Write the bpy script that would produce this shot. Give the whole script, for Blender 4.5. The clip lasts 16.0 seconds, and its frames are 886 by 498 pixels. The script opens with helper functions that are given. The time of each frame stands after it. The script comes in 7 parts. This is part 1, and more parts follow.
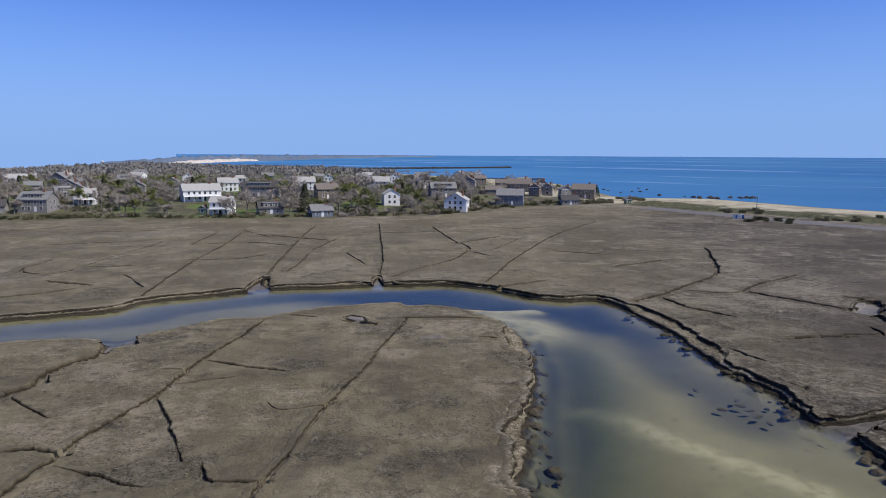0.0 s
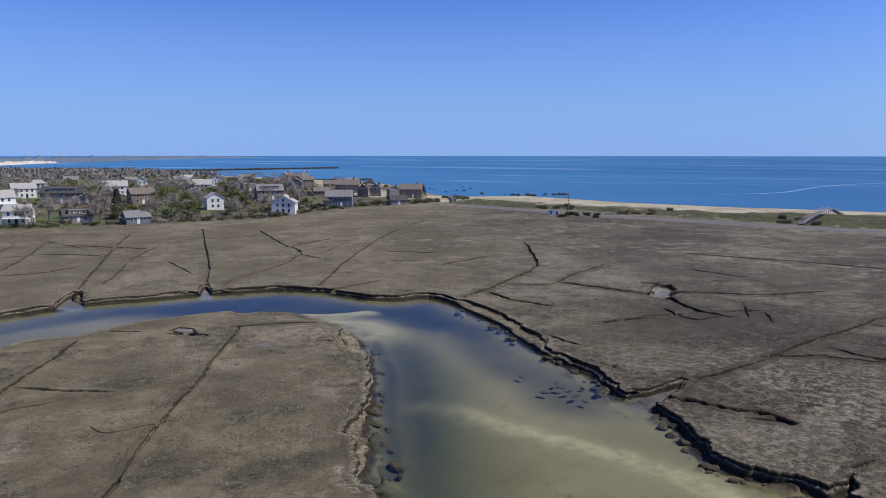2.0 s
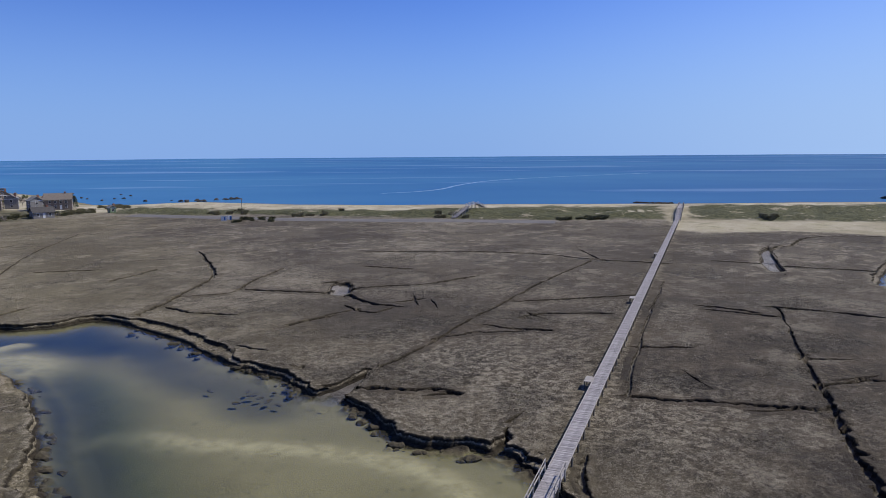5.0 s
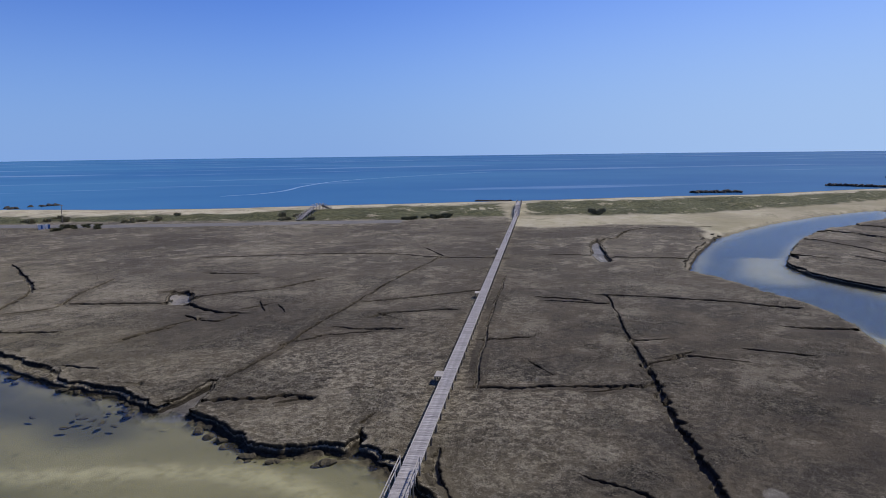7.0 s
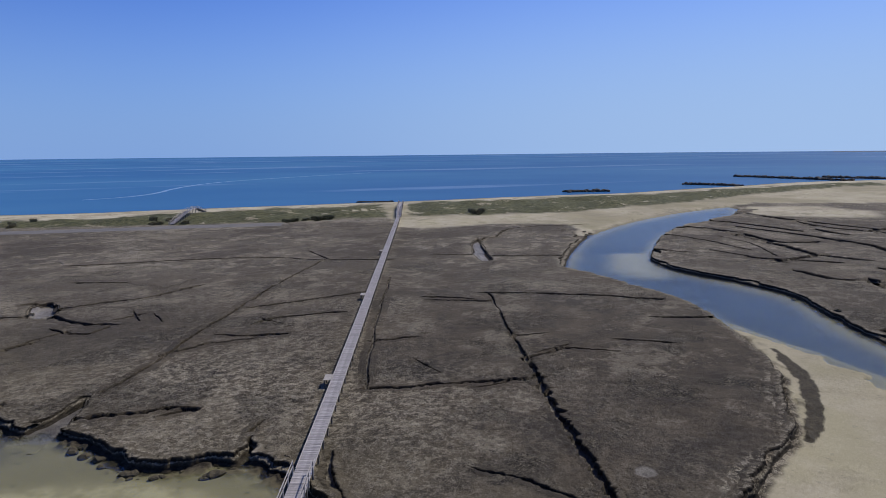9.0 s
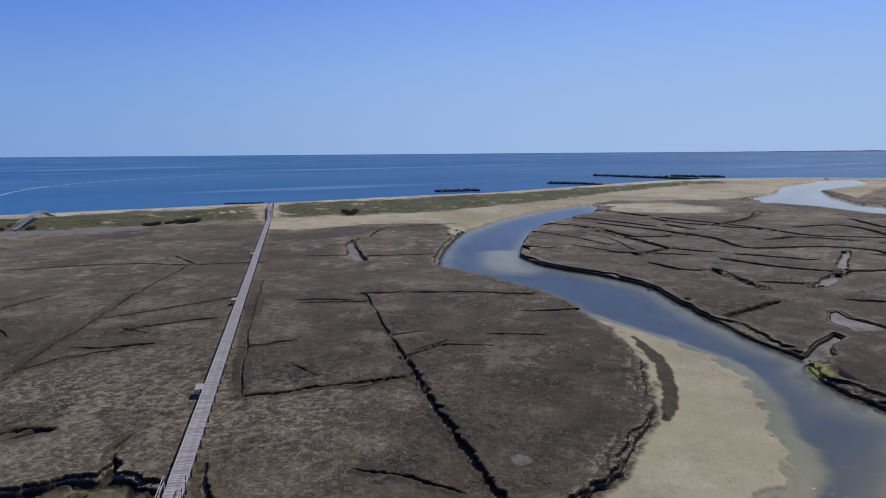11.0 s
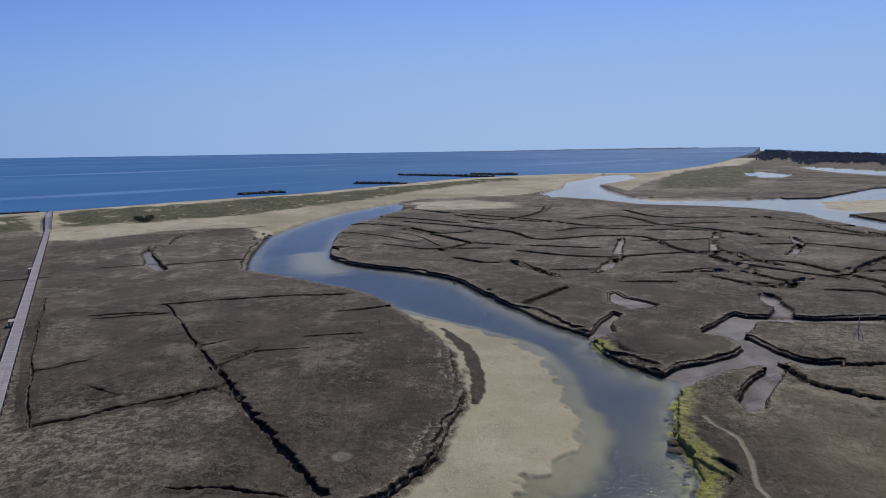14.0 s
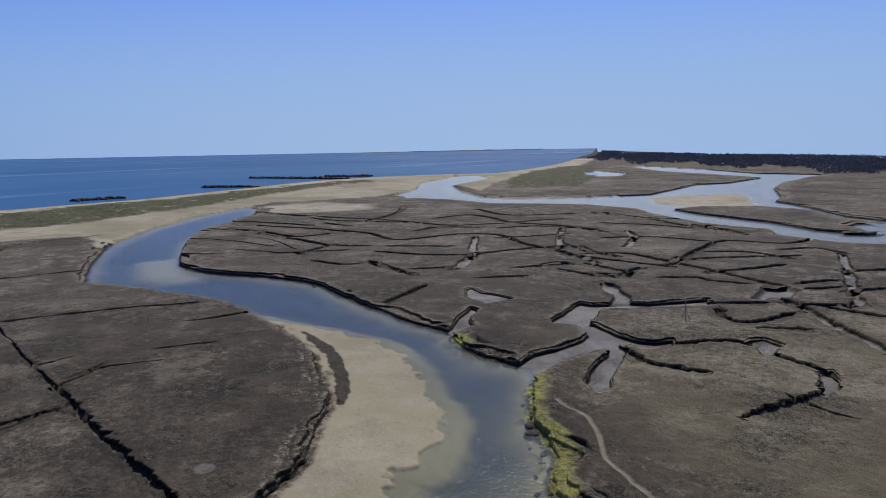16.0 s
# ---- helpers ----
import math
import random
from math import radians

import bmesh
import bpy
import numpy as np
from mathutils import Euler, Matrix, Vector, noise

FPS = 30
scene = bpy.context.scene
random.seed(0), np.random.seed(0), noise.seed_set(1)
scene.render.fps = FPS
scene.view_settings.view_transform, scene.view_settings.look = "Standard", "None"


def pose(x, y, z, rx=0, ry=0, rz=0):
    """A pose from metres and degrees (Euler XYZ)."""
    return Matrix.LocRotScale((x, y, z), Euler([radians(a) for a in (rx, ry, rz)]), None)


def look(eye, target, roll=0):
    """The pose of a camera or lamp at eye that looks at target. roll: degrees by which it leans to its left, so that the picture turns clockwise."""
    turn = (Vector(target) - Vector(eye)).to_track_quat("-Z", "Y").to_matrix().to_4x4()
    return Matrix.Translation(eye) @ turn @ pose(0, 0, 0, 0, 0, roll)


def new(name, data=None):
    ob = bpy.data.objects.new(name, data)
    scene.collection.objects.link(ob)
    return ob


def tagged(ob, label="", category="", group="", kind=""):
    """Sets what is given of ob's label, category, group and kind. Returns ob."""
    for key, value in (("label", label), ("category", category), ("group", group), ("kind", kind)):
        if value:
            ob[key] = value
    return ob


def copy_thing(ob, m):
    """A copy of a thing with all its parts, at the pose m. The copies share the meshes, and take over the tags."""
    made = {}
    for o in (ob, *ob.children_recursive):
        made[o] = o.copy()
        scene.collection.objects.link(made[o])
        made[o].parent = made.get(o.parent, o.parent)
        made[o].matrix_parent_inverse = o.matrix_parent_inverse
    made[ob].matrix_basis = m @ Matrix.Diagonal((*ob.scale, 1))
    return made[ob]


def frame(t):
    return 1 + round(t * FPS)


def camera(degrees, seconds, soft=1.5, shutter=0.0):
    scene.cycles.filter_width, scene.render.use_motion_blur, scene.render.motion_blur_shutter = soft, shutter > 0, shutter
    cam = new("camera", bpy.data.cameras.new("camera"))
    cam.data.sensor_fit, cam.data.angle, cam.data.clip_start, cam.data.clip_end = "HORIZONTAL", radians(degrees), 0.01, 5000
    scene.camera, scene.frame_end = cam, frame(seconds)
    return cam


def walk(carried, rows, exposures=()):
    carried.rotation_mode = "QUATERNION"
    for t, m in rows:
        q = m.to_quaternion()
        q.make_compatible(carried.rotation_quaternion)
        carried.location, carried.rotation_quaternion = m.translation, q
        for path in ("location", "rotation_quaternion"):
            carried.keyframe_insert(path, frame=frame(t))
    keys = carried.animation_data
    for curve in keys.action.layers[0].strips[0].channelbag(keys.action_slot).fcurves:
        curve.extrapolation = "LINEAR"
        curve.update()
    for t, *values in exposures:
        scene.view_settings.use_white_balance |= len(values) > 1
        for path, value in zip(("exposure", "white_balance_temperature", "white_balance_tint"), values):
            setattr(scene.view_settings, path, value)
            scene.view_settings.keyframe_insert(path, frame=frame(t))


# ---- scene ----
# ---- camera ----
cam = camera(64.9, 16.0, soft=0.42)
PATH = [
    (0.0, 0.00, 0.00, 25.00, 82.060, -0.316, 0.000),
    (0.5, -0.14, -0.38, 25.11, 82.056, -0.378, -3.137),
    (1.0, -0.26, -0.78, 25.26, 82.073, -0.291, -6.413),
    (1.5, -0.38, -1.23, 25.46, 82.079, -0.071, -10.109),
    (2.0, -0.57, -1.65, 25.64, 82.089, -0.073, -14.059),
    (2.5, -0.79, -2.03, 25.83, 82.093, 0.085, -18.505),
    (3.0, -1.02, -2.31, 25.96, 82.120, 0.123, -23.101),
    (3.5, -1.22, -2.55, 26.08, 82.127, 0.335, -27.806),
    (4.0, -1.47, -2.73, 26.17, 82.126, 0.349, -32.300),
    (4.5, -1.81, -3.01, 26.29, 82.152, 0.350, -36.590),
    (7.0, -2.27, -3.35, 26.40, 82.065, 0.709, -53.210),
    (7.5, -2.62, -3.53, 26.49, 82.066, 0.578, -55.791),
    (8.0, -2.85, -3.60, 26.57, 82.041, 0.528, -58.270),
    (8.5, -3.15, -3.61, 26.66, 82.041, 0.461, -60.629),
    (9.0, -3.54, -3.54, 26.77, 81.990, 0.625, -62.990),
    (11.5, -4.09, -3.44, 26.77, 81.914, 0.448, -76.237),
    (12.0, -4.53, -3.51, 26.78, 81.917, 0.554, -79.002),
    (12.5, -4.76, -3.62, 26.79, 81.908, 0.694, -81.274),
    (13.0, -4.93, -3.64, 26.87, 81.853, 0.716, -83.530),
    (13.5, -5.11, -3.62, 26.96, 81.788, 0.806, -86.264),
    (14.0, -5.34, -3.56, 27.02, 81.726, 0.862, -89.213),
    (14.5, -5.62, -3.48, 27.08, 81.685, 0.933, -91.987),
    (15.0, -5.87, -3.40, 27.15, 81.643, 0.981, -94.629),
    (15.5, -6.15, -3.29, 27.14, 81.620, 1.045, -97.767),
    (16.0, -6.42, -3.11, 26.97, 81.678, 1.042, -101.088),
]
walk(cam, [(t, pose(*p)) for t, *p in PATH], exposures=[(0.0, 0.0), (4.5, -0.08), (9.0, -0.25), (16.0, -0.38)])

# ---- light ----
SUN_EL, SUN_AZ = radians(50), radians(110)  # azimuth clockwise from +y
world = bpy.data.worlds.new("sky")
scene.world = world
world.use_nodes = True
wn = world.node_tree.nodes
sky = wn.new("ShaderNodeTexSky")
sky.sky_type = "NISHITA"
sky.sun_disc = False
sky.sun_elevation, sky.sun_rotation = SUN_EL, SUN_AZ
sky.altitude, sky.air_density, sky.dust_density, sky.ozone_density = 0, 1.0, 0.4, 3.0
wn["Background"].inputs["Strength"].default_value = 0.11
wl = world.node_tree.links


def sky_mix(kind, f, a, b):
    """Blends two colours of the sky; f, a and b are sockets or values."""
    m = wn.new("ShaderNodeMix")
    m.data_type, m.blend_type = "RGBA", kind
    for i, v in ((0, f), (6, a), (7, b)):
        if isinstance(v, bpy.types.NodeSocket):
            wl.new(v, m.inputs[i])
        else:
            m.inputs[i].default_value = (*v, 1) if isinstance(v, tuple) else v
    return m.outputs[2]


# clear blue of a dry spring day, paling evenly to the horizon all the way round
up_axis = wn.new("ShaderNodeSeparateXYZ")
wl.new(wn.new("ShaderNodeTexCoord").outputs["Generated"], up_axis.inputs[0])
low = wn.new("ShaderNodeMapRange")
low.interpolation_type = "SMOOTHSTEP"
wl.new(up_axis.outputs["Z"], low.inputs["Value"])
for key, value in (("From Min", 0.26), ("From Max", -0.03), ("To Min", 0.0), ("To Max", 0.93)):
    low.inputs[key].default_value = value
blue = sky_mix("MULTIPLY", 1.0, sky.outputs["Color"], (0.40, 0.615, 1.26))
high = wn.new("ShaderNodeMapRange")
high.interpolation_type = "SMOOTHSTEP"
wl.new(up_axis.outputs["Z"], high.inputs["Value"])
for key, value in (("From Min", 0.25), ("From Max", 0.75), ("To Min", 0.0), ("To Max", 0.5)):
    high.inputs[key].default_value = value
blue = sky_mix("MIX", high.outputs[0], blue, sky_mix("MULTIPLY", 1.0, blue, (0.25, 0.28, 0.32)))
pale = sky_mix("MIX", low.outputs[0], blue, (2.4, 4.1, 7.85))
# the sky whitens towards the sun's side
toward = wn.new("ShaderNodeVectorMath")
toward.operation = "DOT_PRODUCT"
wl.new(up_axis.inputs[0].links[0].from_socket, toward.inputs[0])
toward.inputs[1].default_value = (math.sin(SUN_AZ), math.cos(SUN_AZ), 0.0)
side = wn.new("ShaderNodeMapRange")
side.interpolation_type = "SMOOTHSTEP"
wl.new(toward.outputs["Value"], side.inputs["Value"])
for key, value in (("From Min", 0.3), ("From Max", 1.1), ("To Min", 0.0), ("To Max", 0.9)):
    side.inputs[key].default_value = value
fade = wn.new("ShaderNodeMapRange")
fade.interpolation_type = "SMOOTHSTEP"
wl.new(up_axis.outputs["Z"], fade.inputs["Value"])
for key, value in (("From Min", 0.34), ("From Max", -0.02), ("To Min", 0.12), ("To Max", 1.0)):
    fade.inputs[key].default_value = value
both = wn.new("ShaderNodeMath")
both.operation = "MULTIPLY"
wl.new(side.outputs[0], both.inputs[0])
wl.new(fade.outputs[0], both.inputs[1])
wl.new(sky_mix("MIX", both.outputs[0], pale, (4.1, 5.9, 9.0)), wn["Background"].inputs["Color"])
sun = new("sun", bpy.data.lights.new("sun", "SUN"))
sun.data.energy, sun.data.angle, sun.data.color = 4.5, radians(0.53), (1.0, 0.945, 0.835)
sun.matrix_world = look((0, 0, 0), (-math.sin(SUN_AZ) * math.cos(SUN_EL), -math.cos(SUN_AZ) * math.cos(SUN_EL), -math.sin(SUN_EL)))

WATER = -0.9  # water level below the marsh top


# ---- materials ----
class Nodes:
    """Small wrapper that makes node materials readable."""

    def __init__(self, name):
        self.mat = bpy.data.materials.new(name)
        self.mat.use_nodes = True
        self.tree = self.mat.node_tree
        self.tree.nodes.clear()
        self.out = self.tree.nodes.new("ShaderNodeOutputMaterial")

    def add(self, kind, **inputs):
        n = self.tree.nodes.new(kind)
        for k, v in inputs.items():
            self.put(n, k.replace("_", " "), v)
        return n

    def put(self, n, key, v):
        s = n.inputs[int(key[1:])] if key[0] == "i" and key[1:].isdigit() else n.inputs[key]
        if isinstance(v, bpy.types.NodeSocket):
            self.tree.links.new(v, s)
        elif isinstance(v, tuple) and len(v) == 3 and s.type == "RGBA":
            s.default_value = (*v, 1)
        else:
            s.default_value = v

    def coords(self):
        return self.add("ShaderNodeTexCoord").outputs["Object"]

    def place(self):
        return self.add("ShaderNodeNewGeometry").outputs["Position"]

    def noise(self, vec, scale, detail=4.0, rough=0.55, stretch=None, lo=None, hi=None):
        if stretch:
            m = self.add("ShaderNodeMapping", Vector=vec)
            m.inputs["Scale"].default_value = stretch
            vec = m.outputs[0]
        o = self.add("ShaderNodeTexNoise", Vector=vec, Scale=scale, Detail=detail, Roughness=rough).outputs[0]
        return self.ramp(o, lo, hi) if lo is not None else o

    def ramp(self, v, lo, hi):
        n = self.add("ShaderNodeMapRange", Value=v)
        n.interpolation_type = "SMOOTHSTEP"
        n.inputs["From Min"].default_value, n.inputs["From Max"].default_value = lo, hi
        return n.outputs[0]

    def math(self, op, a, b=0.0):
        n = self.add("ShaderNodeMath", i0=a, i1=b)
        n.operation = op
        n.use_clamp = op in ("MULTIPLY", "ADD", "SUBTRACT")
        return n.outputs[0]

    def mix(self, f, a, b):
        n = self.tree.nodes.new("ShaderNodeMix")
        n.data_type = "RGBA"
        self.put(n, "i0", f)
        for i, v in ((6, a), (7, b)):
            if isinstance(v, tuple):
                n.inputs[i].default_value = (*v, 1)
            else:
                self.tree.links.new(v, n.inputs[i])
        return n.outputs[2]

    def attr(self, name):
        n = self.tree.nodes.new("ShaderNodeAttribute")
        n.attribute_name = name
        return n.outputs["Fac"]

    def bump(self, height, strength, distance):
        return self.add("ShaderNodeBump", Height=height, Strength=strength, Distance=distance).outputs[0]

    def rand(self):
        return self.add("ShaderNodeObjectInfo").outputs["Random"]

    def island(self):
        return self.add("ShaderNodeNewGeometry").outputs["Random Per Island"]

    def finish(self, color, rough=0.8, normal=None, metal=0.0, spec=0.5):
        p = self.add("ShaderNodeBsdfPrincipled")
        self.put(p, "Base Color", color)
        self.put(p, "Roughness", rough)
        self.put(p, "Metallic", metal)
        self.put(p, "Specular IOR Level", spec)
        if normal is not None:
            self.put(p, "Normal", normal)
        self.tree.links.new(p.outputs[0], self.out.inputs[0])
        return self.mat


def ground_material():
    """Marsh turf, mud, sand, lawn and dune grass, mixed by what grows or lies where, turf also paled with distance."""
    n = Nodes("estuary_ground")
    p = n.place()
    big = n.noise(p, 0.045, 5, 0.62, lo=0.40, hi=0.60)
    mid = n.noise(p, 0.22, 6, 0.65, lo=0.36, hi=0.66)
    fine = n.noise(p, 1.9, 6, 0.72, lo=0.34, hi=0.68)
    tuft = n.noise(p, 3.4, 5, 0.75, lo=0.50, hi=0.62)
    pit = n.noise(p, 2.6, 5, 0.75, lo=0.50, hi=0.40)
    grit = n.noise(p, 9.0, 4, 0.75)
    rough_patch = n.math("ADD", n.math("MULTIPLY", n.noise(p, 0.07, 6, 0.62, lo=0.53, hi=0.60), 0.9), 0.05)
    streak = n.math("MULTIPLY", n.noise(p, 0.20, 11, 0.78, lo=0.515, hi=0.56), n.noise(p, 0.028, 5, 0.6, lo=0.44, hi=0.53))
    tone = n.attr("tone")
    # broad tone, then sharp-edged patches of thatch and bare peat at three sizes
    # browner east is partly its plants, partly backlit shade put into the colour
    olive = n.mix(mid, (0.150, 0.128, 0.077), (0.190, 0.163, 0.101))
    brown = n.mix(mid, (0.063, 0.0495, 0.0345), (0.081, 0.0645, 0.045))
    turf = n.mix(tone, brown, olive)
    turf = n.mix(n.math("MULTIPLY", big, 0.55), turf, n.mix(tone, (0.047, 0.038, 0.028), (0.118, 0.101, 0.064)))
    mottle = n.noise(p, 0.55, 9, 0.80)
    blot = n.noise(p, 0.11, 13, 0.76)
    thatch = n.mix(tone, (0.172, 0.147, 0.111), (0.250, 0.215, 0.150))
    peat = n.mix(tone, (0.034, 0.028, 0.022), (0.088, 0.073, 0.047))
    drift = n.noise(p, 0.040, 10, 0.66)
    shag = n.math("MAXIMUM", n.ramp(drift, 0.49, 0.555), n.math("MULTIPLY", n.ramp(n.attr("pale"), 0.5, 1.0), 0.7))
    turf = n.mix(n.math("MULTIPLY", n.ramp(drift, 0.49, 0.42), 0.72), turf, peat)
    turf = n.mix(n.math("MULTIPLY", n.math("MULTIPLY", n.ramp(blot, 0.50, 0.555), n.math("ADD", n.math("MULTIPLY", shag, 0.9), 0.10)), 0.74), turf, thatch)
    turf = n.mix(n.math("MULTIPLY", n.math("MULTIPLY", n.ramp(blot, 0.475, 0.43), n.math("ADD", n.math("MULTIPLY", shag, 0.6), 0.3)), 0.50), turf, peat)
    worn = n.math("MAXIMUM", rough_patch, n.math("MULTIPLY", n.ramp(n.attr("pale"), 0.40, 0.95), 0.9))
    turf = n.mix(n.math("MULTIPLY", n.math("MULTIPLY", pit, worn), 0.8), turf, (0.020, 0.017, 0.013))
    turf = n.mix(n.math("MULTIPLY", n.math("MULTIPLY", n.ramp(mottle, 0.52, 0.56), worn), 0.65), turf, n.mix(tone, (0.190, 0.165, 0.120), (0.29, 0.25, 0.175)))
    turf = n.mix(n.math("MULTIPLY", n.math("MULTIPLY", tuft, worn), 0.6), turf, n.mix(tone, (0.27, 0.235, 0.165), (0.36, 0.31, 0.22)))
    pebble = n.noise(p, 2.3, 7, 0.85)
    turf = n.mix(n.math("MULTIPLY", n.math("MULTIPLY", n.ramp(pebble, 0.47, 0.42), n.math("ADD", n.math("MULTIPLY", shag, 0.65), 0.15)), n.math("SUBTRACT", 0.75, n.math("MULTIPLY", tone, 0.4))), turf, n.mix(tone, (0.022, 0.018, 0.014), (0.058, 0.048, 0.032)))
    turf = n.mix(n.math("MULTIPLY", n.math("MULTIPLY", n.ramp(pebble, 0.55, 0.60), n.math("ADD", n.math("MULTIPLY", shag, 0.8), 0.1)), 0.42), turf, n.mix(tone, (0.190, 0.165, 0.122), (0.27, 0.235, 0.165)))
    fleck = n.math("MULTIPLY", n.ramp(n.noise(p, 0.85, 11, 0.88), 0.552, 0.578), shag)
    turf = n.mix(n.math("MULTIPLY", fleck, 0.75), turf, n.mix(tone, (0.24, 0.210, 0.160), (0.31, 0.27, 0.19)))
    straw = n.math("MULTIPLY", n.math("MULTIPLY", n.ramp(n.noise(p, 0.9, 8, 0.82), 0.50, 0.54), n.ramp(n.attr("pale"), 0.35, 0.95)), n.ramp(grit, 0.35, 0.6))
    turf = n.mix(n.math("MULTIPLY", straw, 0.85), turf, (0.42, 0.37, 0.285))
    # paling and streaking with distance from the viewpoint, put into the turf colour
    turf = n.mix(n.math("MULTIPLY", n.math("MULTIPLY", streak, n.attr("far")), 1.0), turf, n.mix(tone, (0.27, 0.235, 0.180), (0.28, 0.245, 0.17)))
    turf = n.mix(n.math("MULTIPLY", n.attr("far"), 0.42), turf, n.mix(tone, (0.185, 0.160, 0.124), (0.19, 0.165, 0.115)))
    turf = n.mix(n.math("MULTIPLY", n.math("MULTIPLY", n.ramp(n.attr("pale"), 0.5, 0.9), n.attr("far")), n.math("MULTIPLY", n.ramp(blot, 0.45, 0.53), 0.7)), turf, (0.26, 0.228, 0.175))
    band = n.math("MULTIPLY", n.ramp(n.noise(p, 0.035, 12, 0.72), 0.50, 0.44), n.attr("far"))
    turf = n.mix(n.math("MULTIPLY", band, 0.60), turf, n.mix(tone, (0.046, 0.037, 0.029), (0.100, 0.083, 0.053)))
    turf = n.mix(n.math("MULTIPLY", n.math("MULTIPLY", n.ramp(mottle, 0.45, 0.40), n.math("ADD", n.math("MULTIPLY", shag, 0.7), 0.2)), 0.6), turf, (0.024, 0.020, 0.016))
    lawn = n.mix(mid, (0.085, 0.155, 0.028), (0.13, 0.175, 0.048))
    lawn = n.mix(n.math("MULTIPLY", fine, 0.5), lawn, (0.13, 0.115, 0.06))
    scrub = n.mix(mid, (0.085, 0.082, 0.050), (0.155, 0.140, 0.092))
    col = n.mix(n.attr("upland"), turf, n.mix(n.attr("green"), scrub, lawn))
    dune = n.mix(n.noise(p, 0.075, 9, 0.75, lo=0.37, hi=0.43), n.mix(fine, (0.40, 0.345, 0.25), (0.24, 0.21, 0.135)), n.mix(n.ramp(mottle, 0.40, 0.60), (0.046, 0.052, 0.025), (0.125, 0.120, 0.060)))
    col = n.mix(n.attr("dune"), col, dune)
    sand = n.mix(mid, (0.42, 0.378, 0.285), (0.52, 0.468, 0.37))
    sand = n.mix(n.math("MULTIPLY", fine, 0.3), sand, (0.32, 0.275, 0.19))
    # ripple relief is painted as darker streaks in the sand colour
    ripple = n.noise(p, 1.5, 6, 0.62, stretch=(1.0, 2.4, 1.0))
    sand = n.mix(n.math("MULTIPLY", n.ramp(ripple, 0.50, 0.40), 0.30), sand, (0.30, 0.265, 0.185))
    sand = n.mix(n.math("MULTIPLY", n.noise(p, 0.09, 6, 0.6, lo=0.46, hi=0.60), 0.45), sand, (0.36, 0.335, 0.205))
    sand = n.mix(n.math("MULTIPLY", n.noise(p, 2.6, 6, 0.8, lo=0.57, hi=0.62), 0.45), sand, (0.62, 0.57, 0.46))
    off_shore = n.math("MULTIPLY", n.attr("far"), n.math("SUBTRACT", 1.0, n.attr("wet")))
    sand = n.mix(n.math("MULTIPLY", n.noise(p, 0.03, 10, 0.7, lo=0.49, hi=0.54), n.math("MULTIPLY", off_shore, 0.6)), sand, (0.27, 0.235, 0.170))
    sand = n.mix(n.math("MULTIPLY", n.noise(p, 0.10, 11, 0.8, lo=0.545, hi=0.57), n.math("MULTIPLY", off_shore, 0.7)), sand, (0.135, 0.130, 0.075))
    wet = n.mix(n.noise(p, 0.05, 4, 0.55, lo=0.35, hi=0.65), (0.172, 0.150, 0.086), (0.232, 0.203, 0.122))
    wet = n.mix(n.math("MULTIPLY", n.noise(p, 0.9, 4, 0.6, lo=0.635, hi=0.67), 0.55), wet, (0.052, 0.047, 0.030))
    wet = n.mix(n.math("MULTIPLY", n.noise(p, 0.6, 7, 0.7, lo=0.50, hi=0.66), 0.16), wet, (0.10, 0.085, 0.05))
    sand = n.mix(n.attr("wet"), sand, wet)
    crest = n.mix(n.noise(p, 0.7, 6, 0.7, lo=0.42, hi=0.64), (0.385, 0.340, 0.225), (0.275, 0.240, 0.148))
    sand = n.mix(n.attr("bar"), sand, crest)
    col = n.mix(n.attr("sand"), col, sand)
    # dark mud and peat, blackened further so bank walls carry shade in their colour
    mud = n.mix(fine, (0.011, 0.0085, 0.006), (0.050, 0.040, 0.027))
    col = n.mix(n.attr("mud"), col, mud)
    silt = n.mix(mid, (0.138, 0.123, 0.105), (0.228, 0.208, 0.182))
    col = n.mix(n.attr("silt"), col, silt)
    weed = n.mix(fine, (0.360, 0.355, 0.095), (0.170, 0.160, 0.062))
    col = n.mix(n.math("MULTIPLY", n.attr("algae"), n.ramp(n.noise(p, 0.6, 6, 0.7), 0.36, 0.47)), col, weed)
    # green cast of the deeper water is painted onto the bed
    col = n.mix(n.math("MULTIPLY", n.attr("weedy"), 0.75), col, n.mix(mid, (0.040, 0.055, 0.034), (0.066, 0.078, 0.046)))
    # light lost in deeper water is painted into the bed colour
    deep = n.mix(mid, (0.016, 0.023, 0.032), (0.030, 0.037, 0.042))
    col = n.mix(n.attr("deep"), col, deep)
    rough = n.mix(n.attr("silt"), (0.95, 0.95, 0.95), (0.45, 0.45, 0.45))
    h = n.math("ADD", n.math("MULTIPLY", fine, 0.45), n.math("ADD", n.math("MULTIPLY", grit, 0.25), n.math("MULTIPLY", tuft, 0.3)))
    return n.finish(col, rough, n.add("ShaderNodeBump", Height=h, Strength=n.math("MULTIPLY", n.math("ADD", n.math("MULTIPLY", rough_patch, 0.5), 0.55), n.math("SUBTRACT", 1.0, n.math("MULTIPLY", n.attr("sand"), 0.6))), Distance=0.38).outputs[0], spec=0.2)


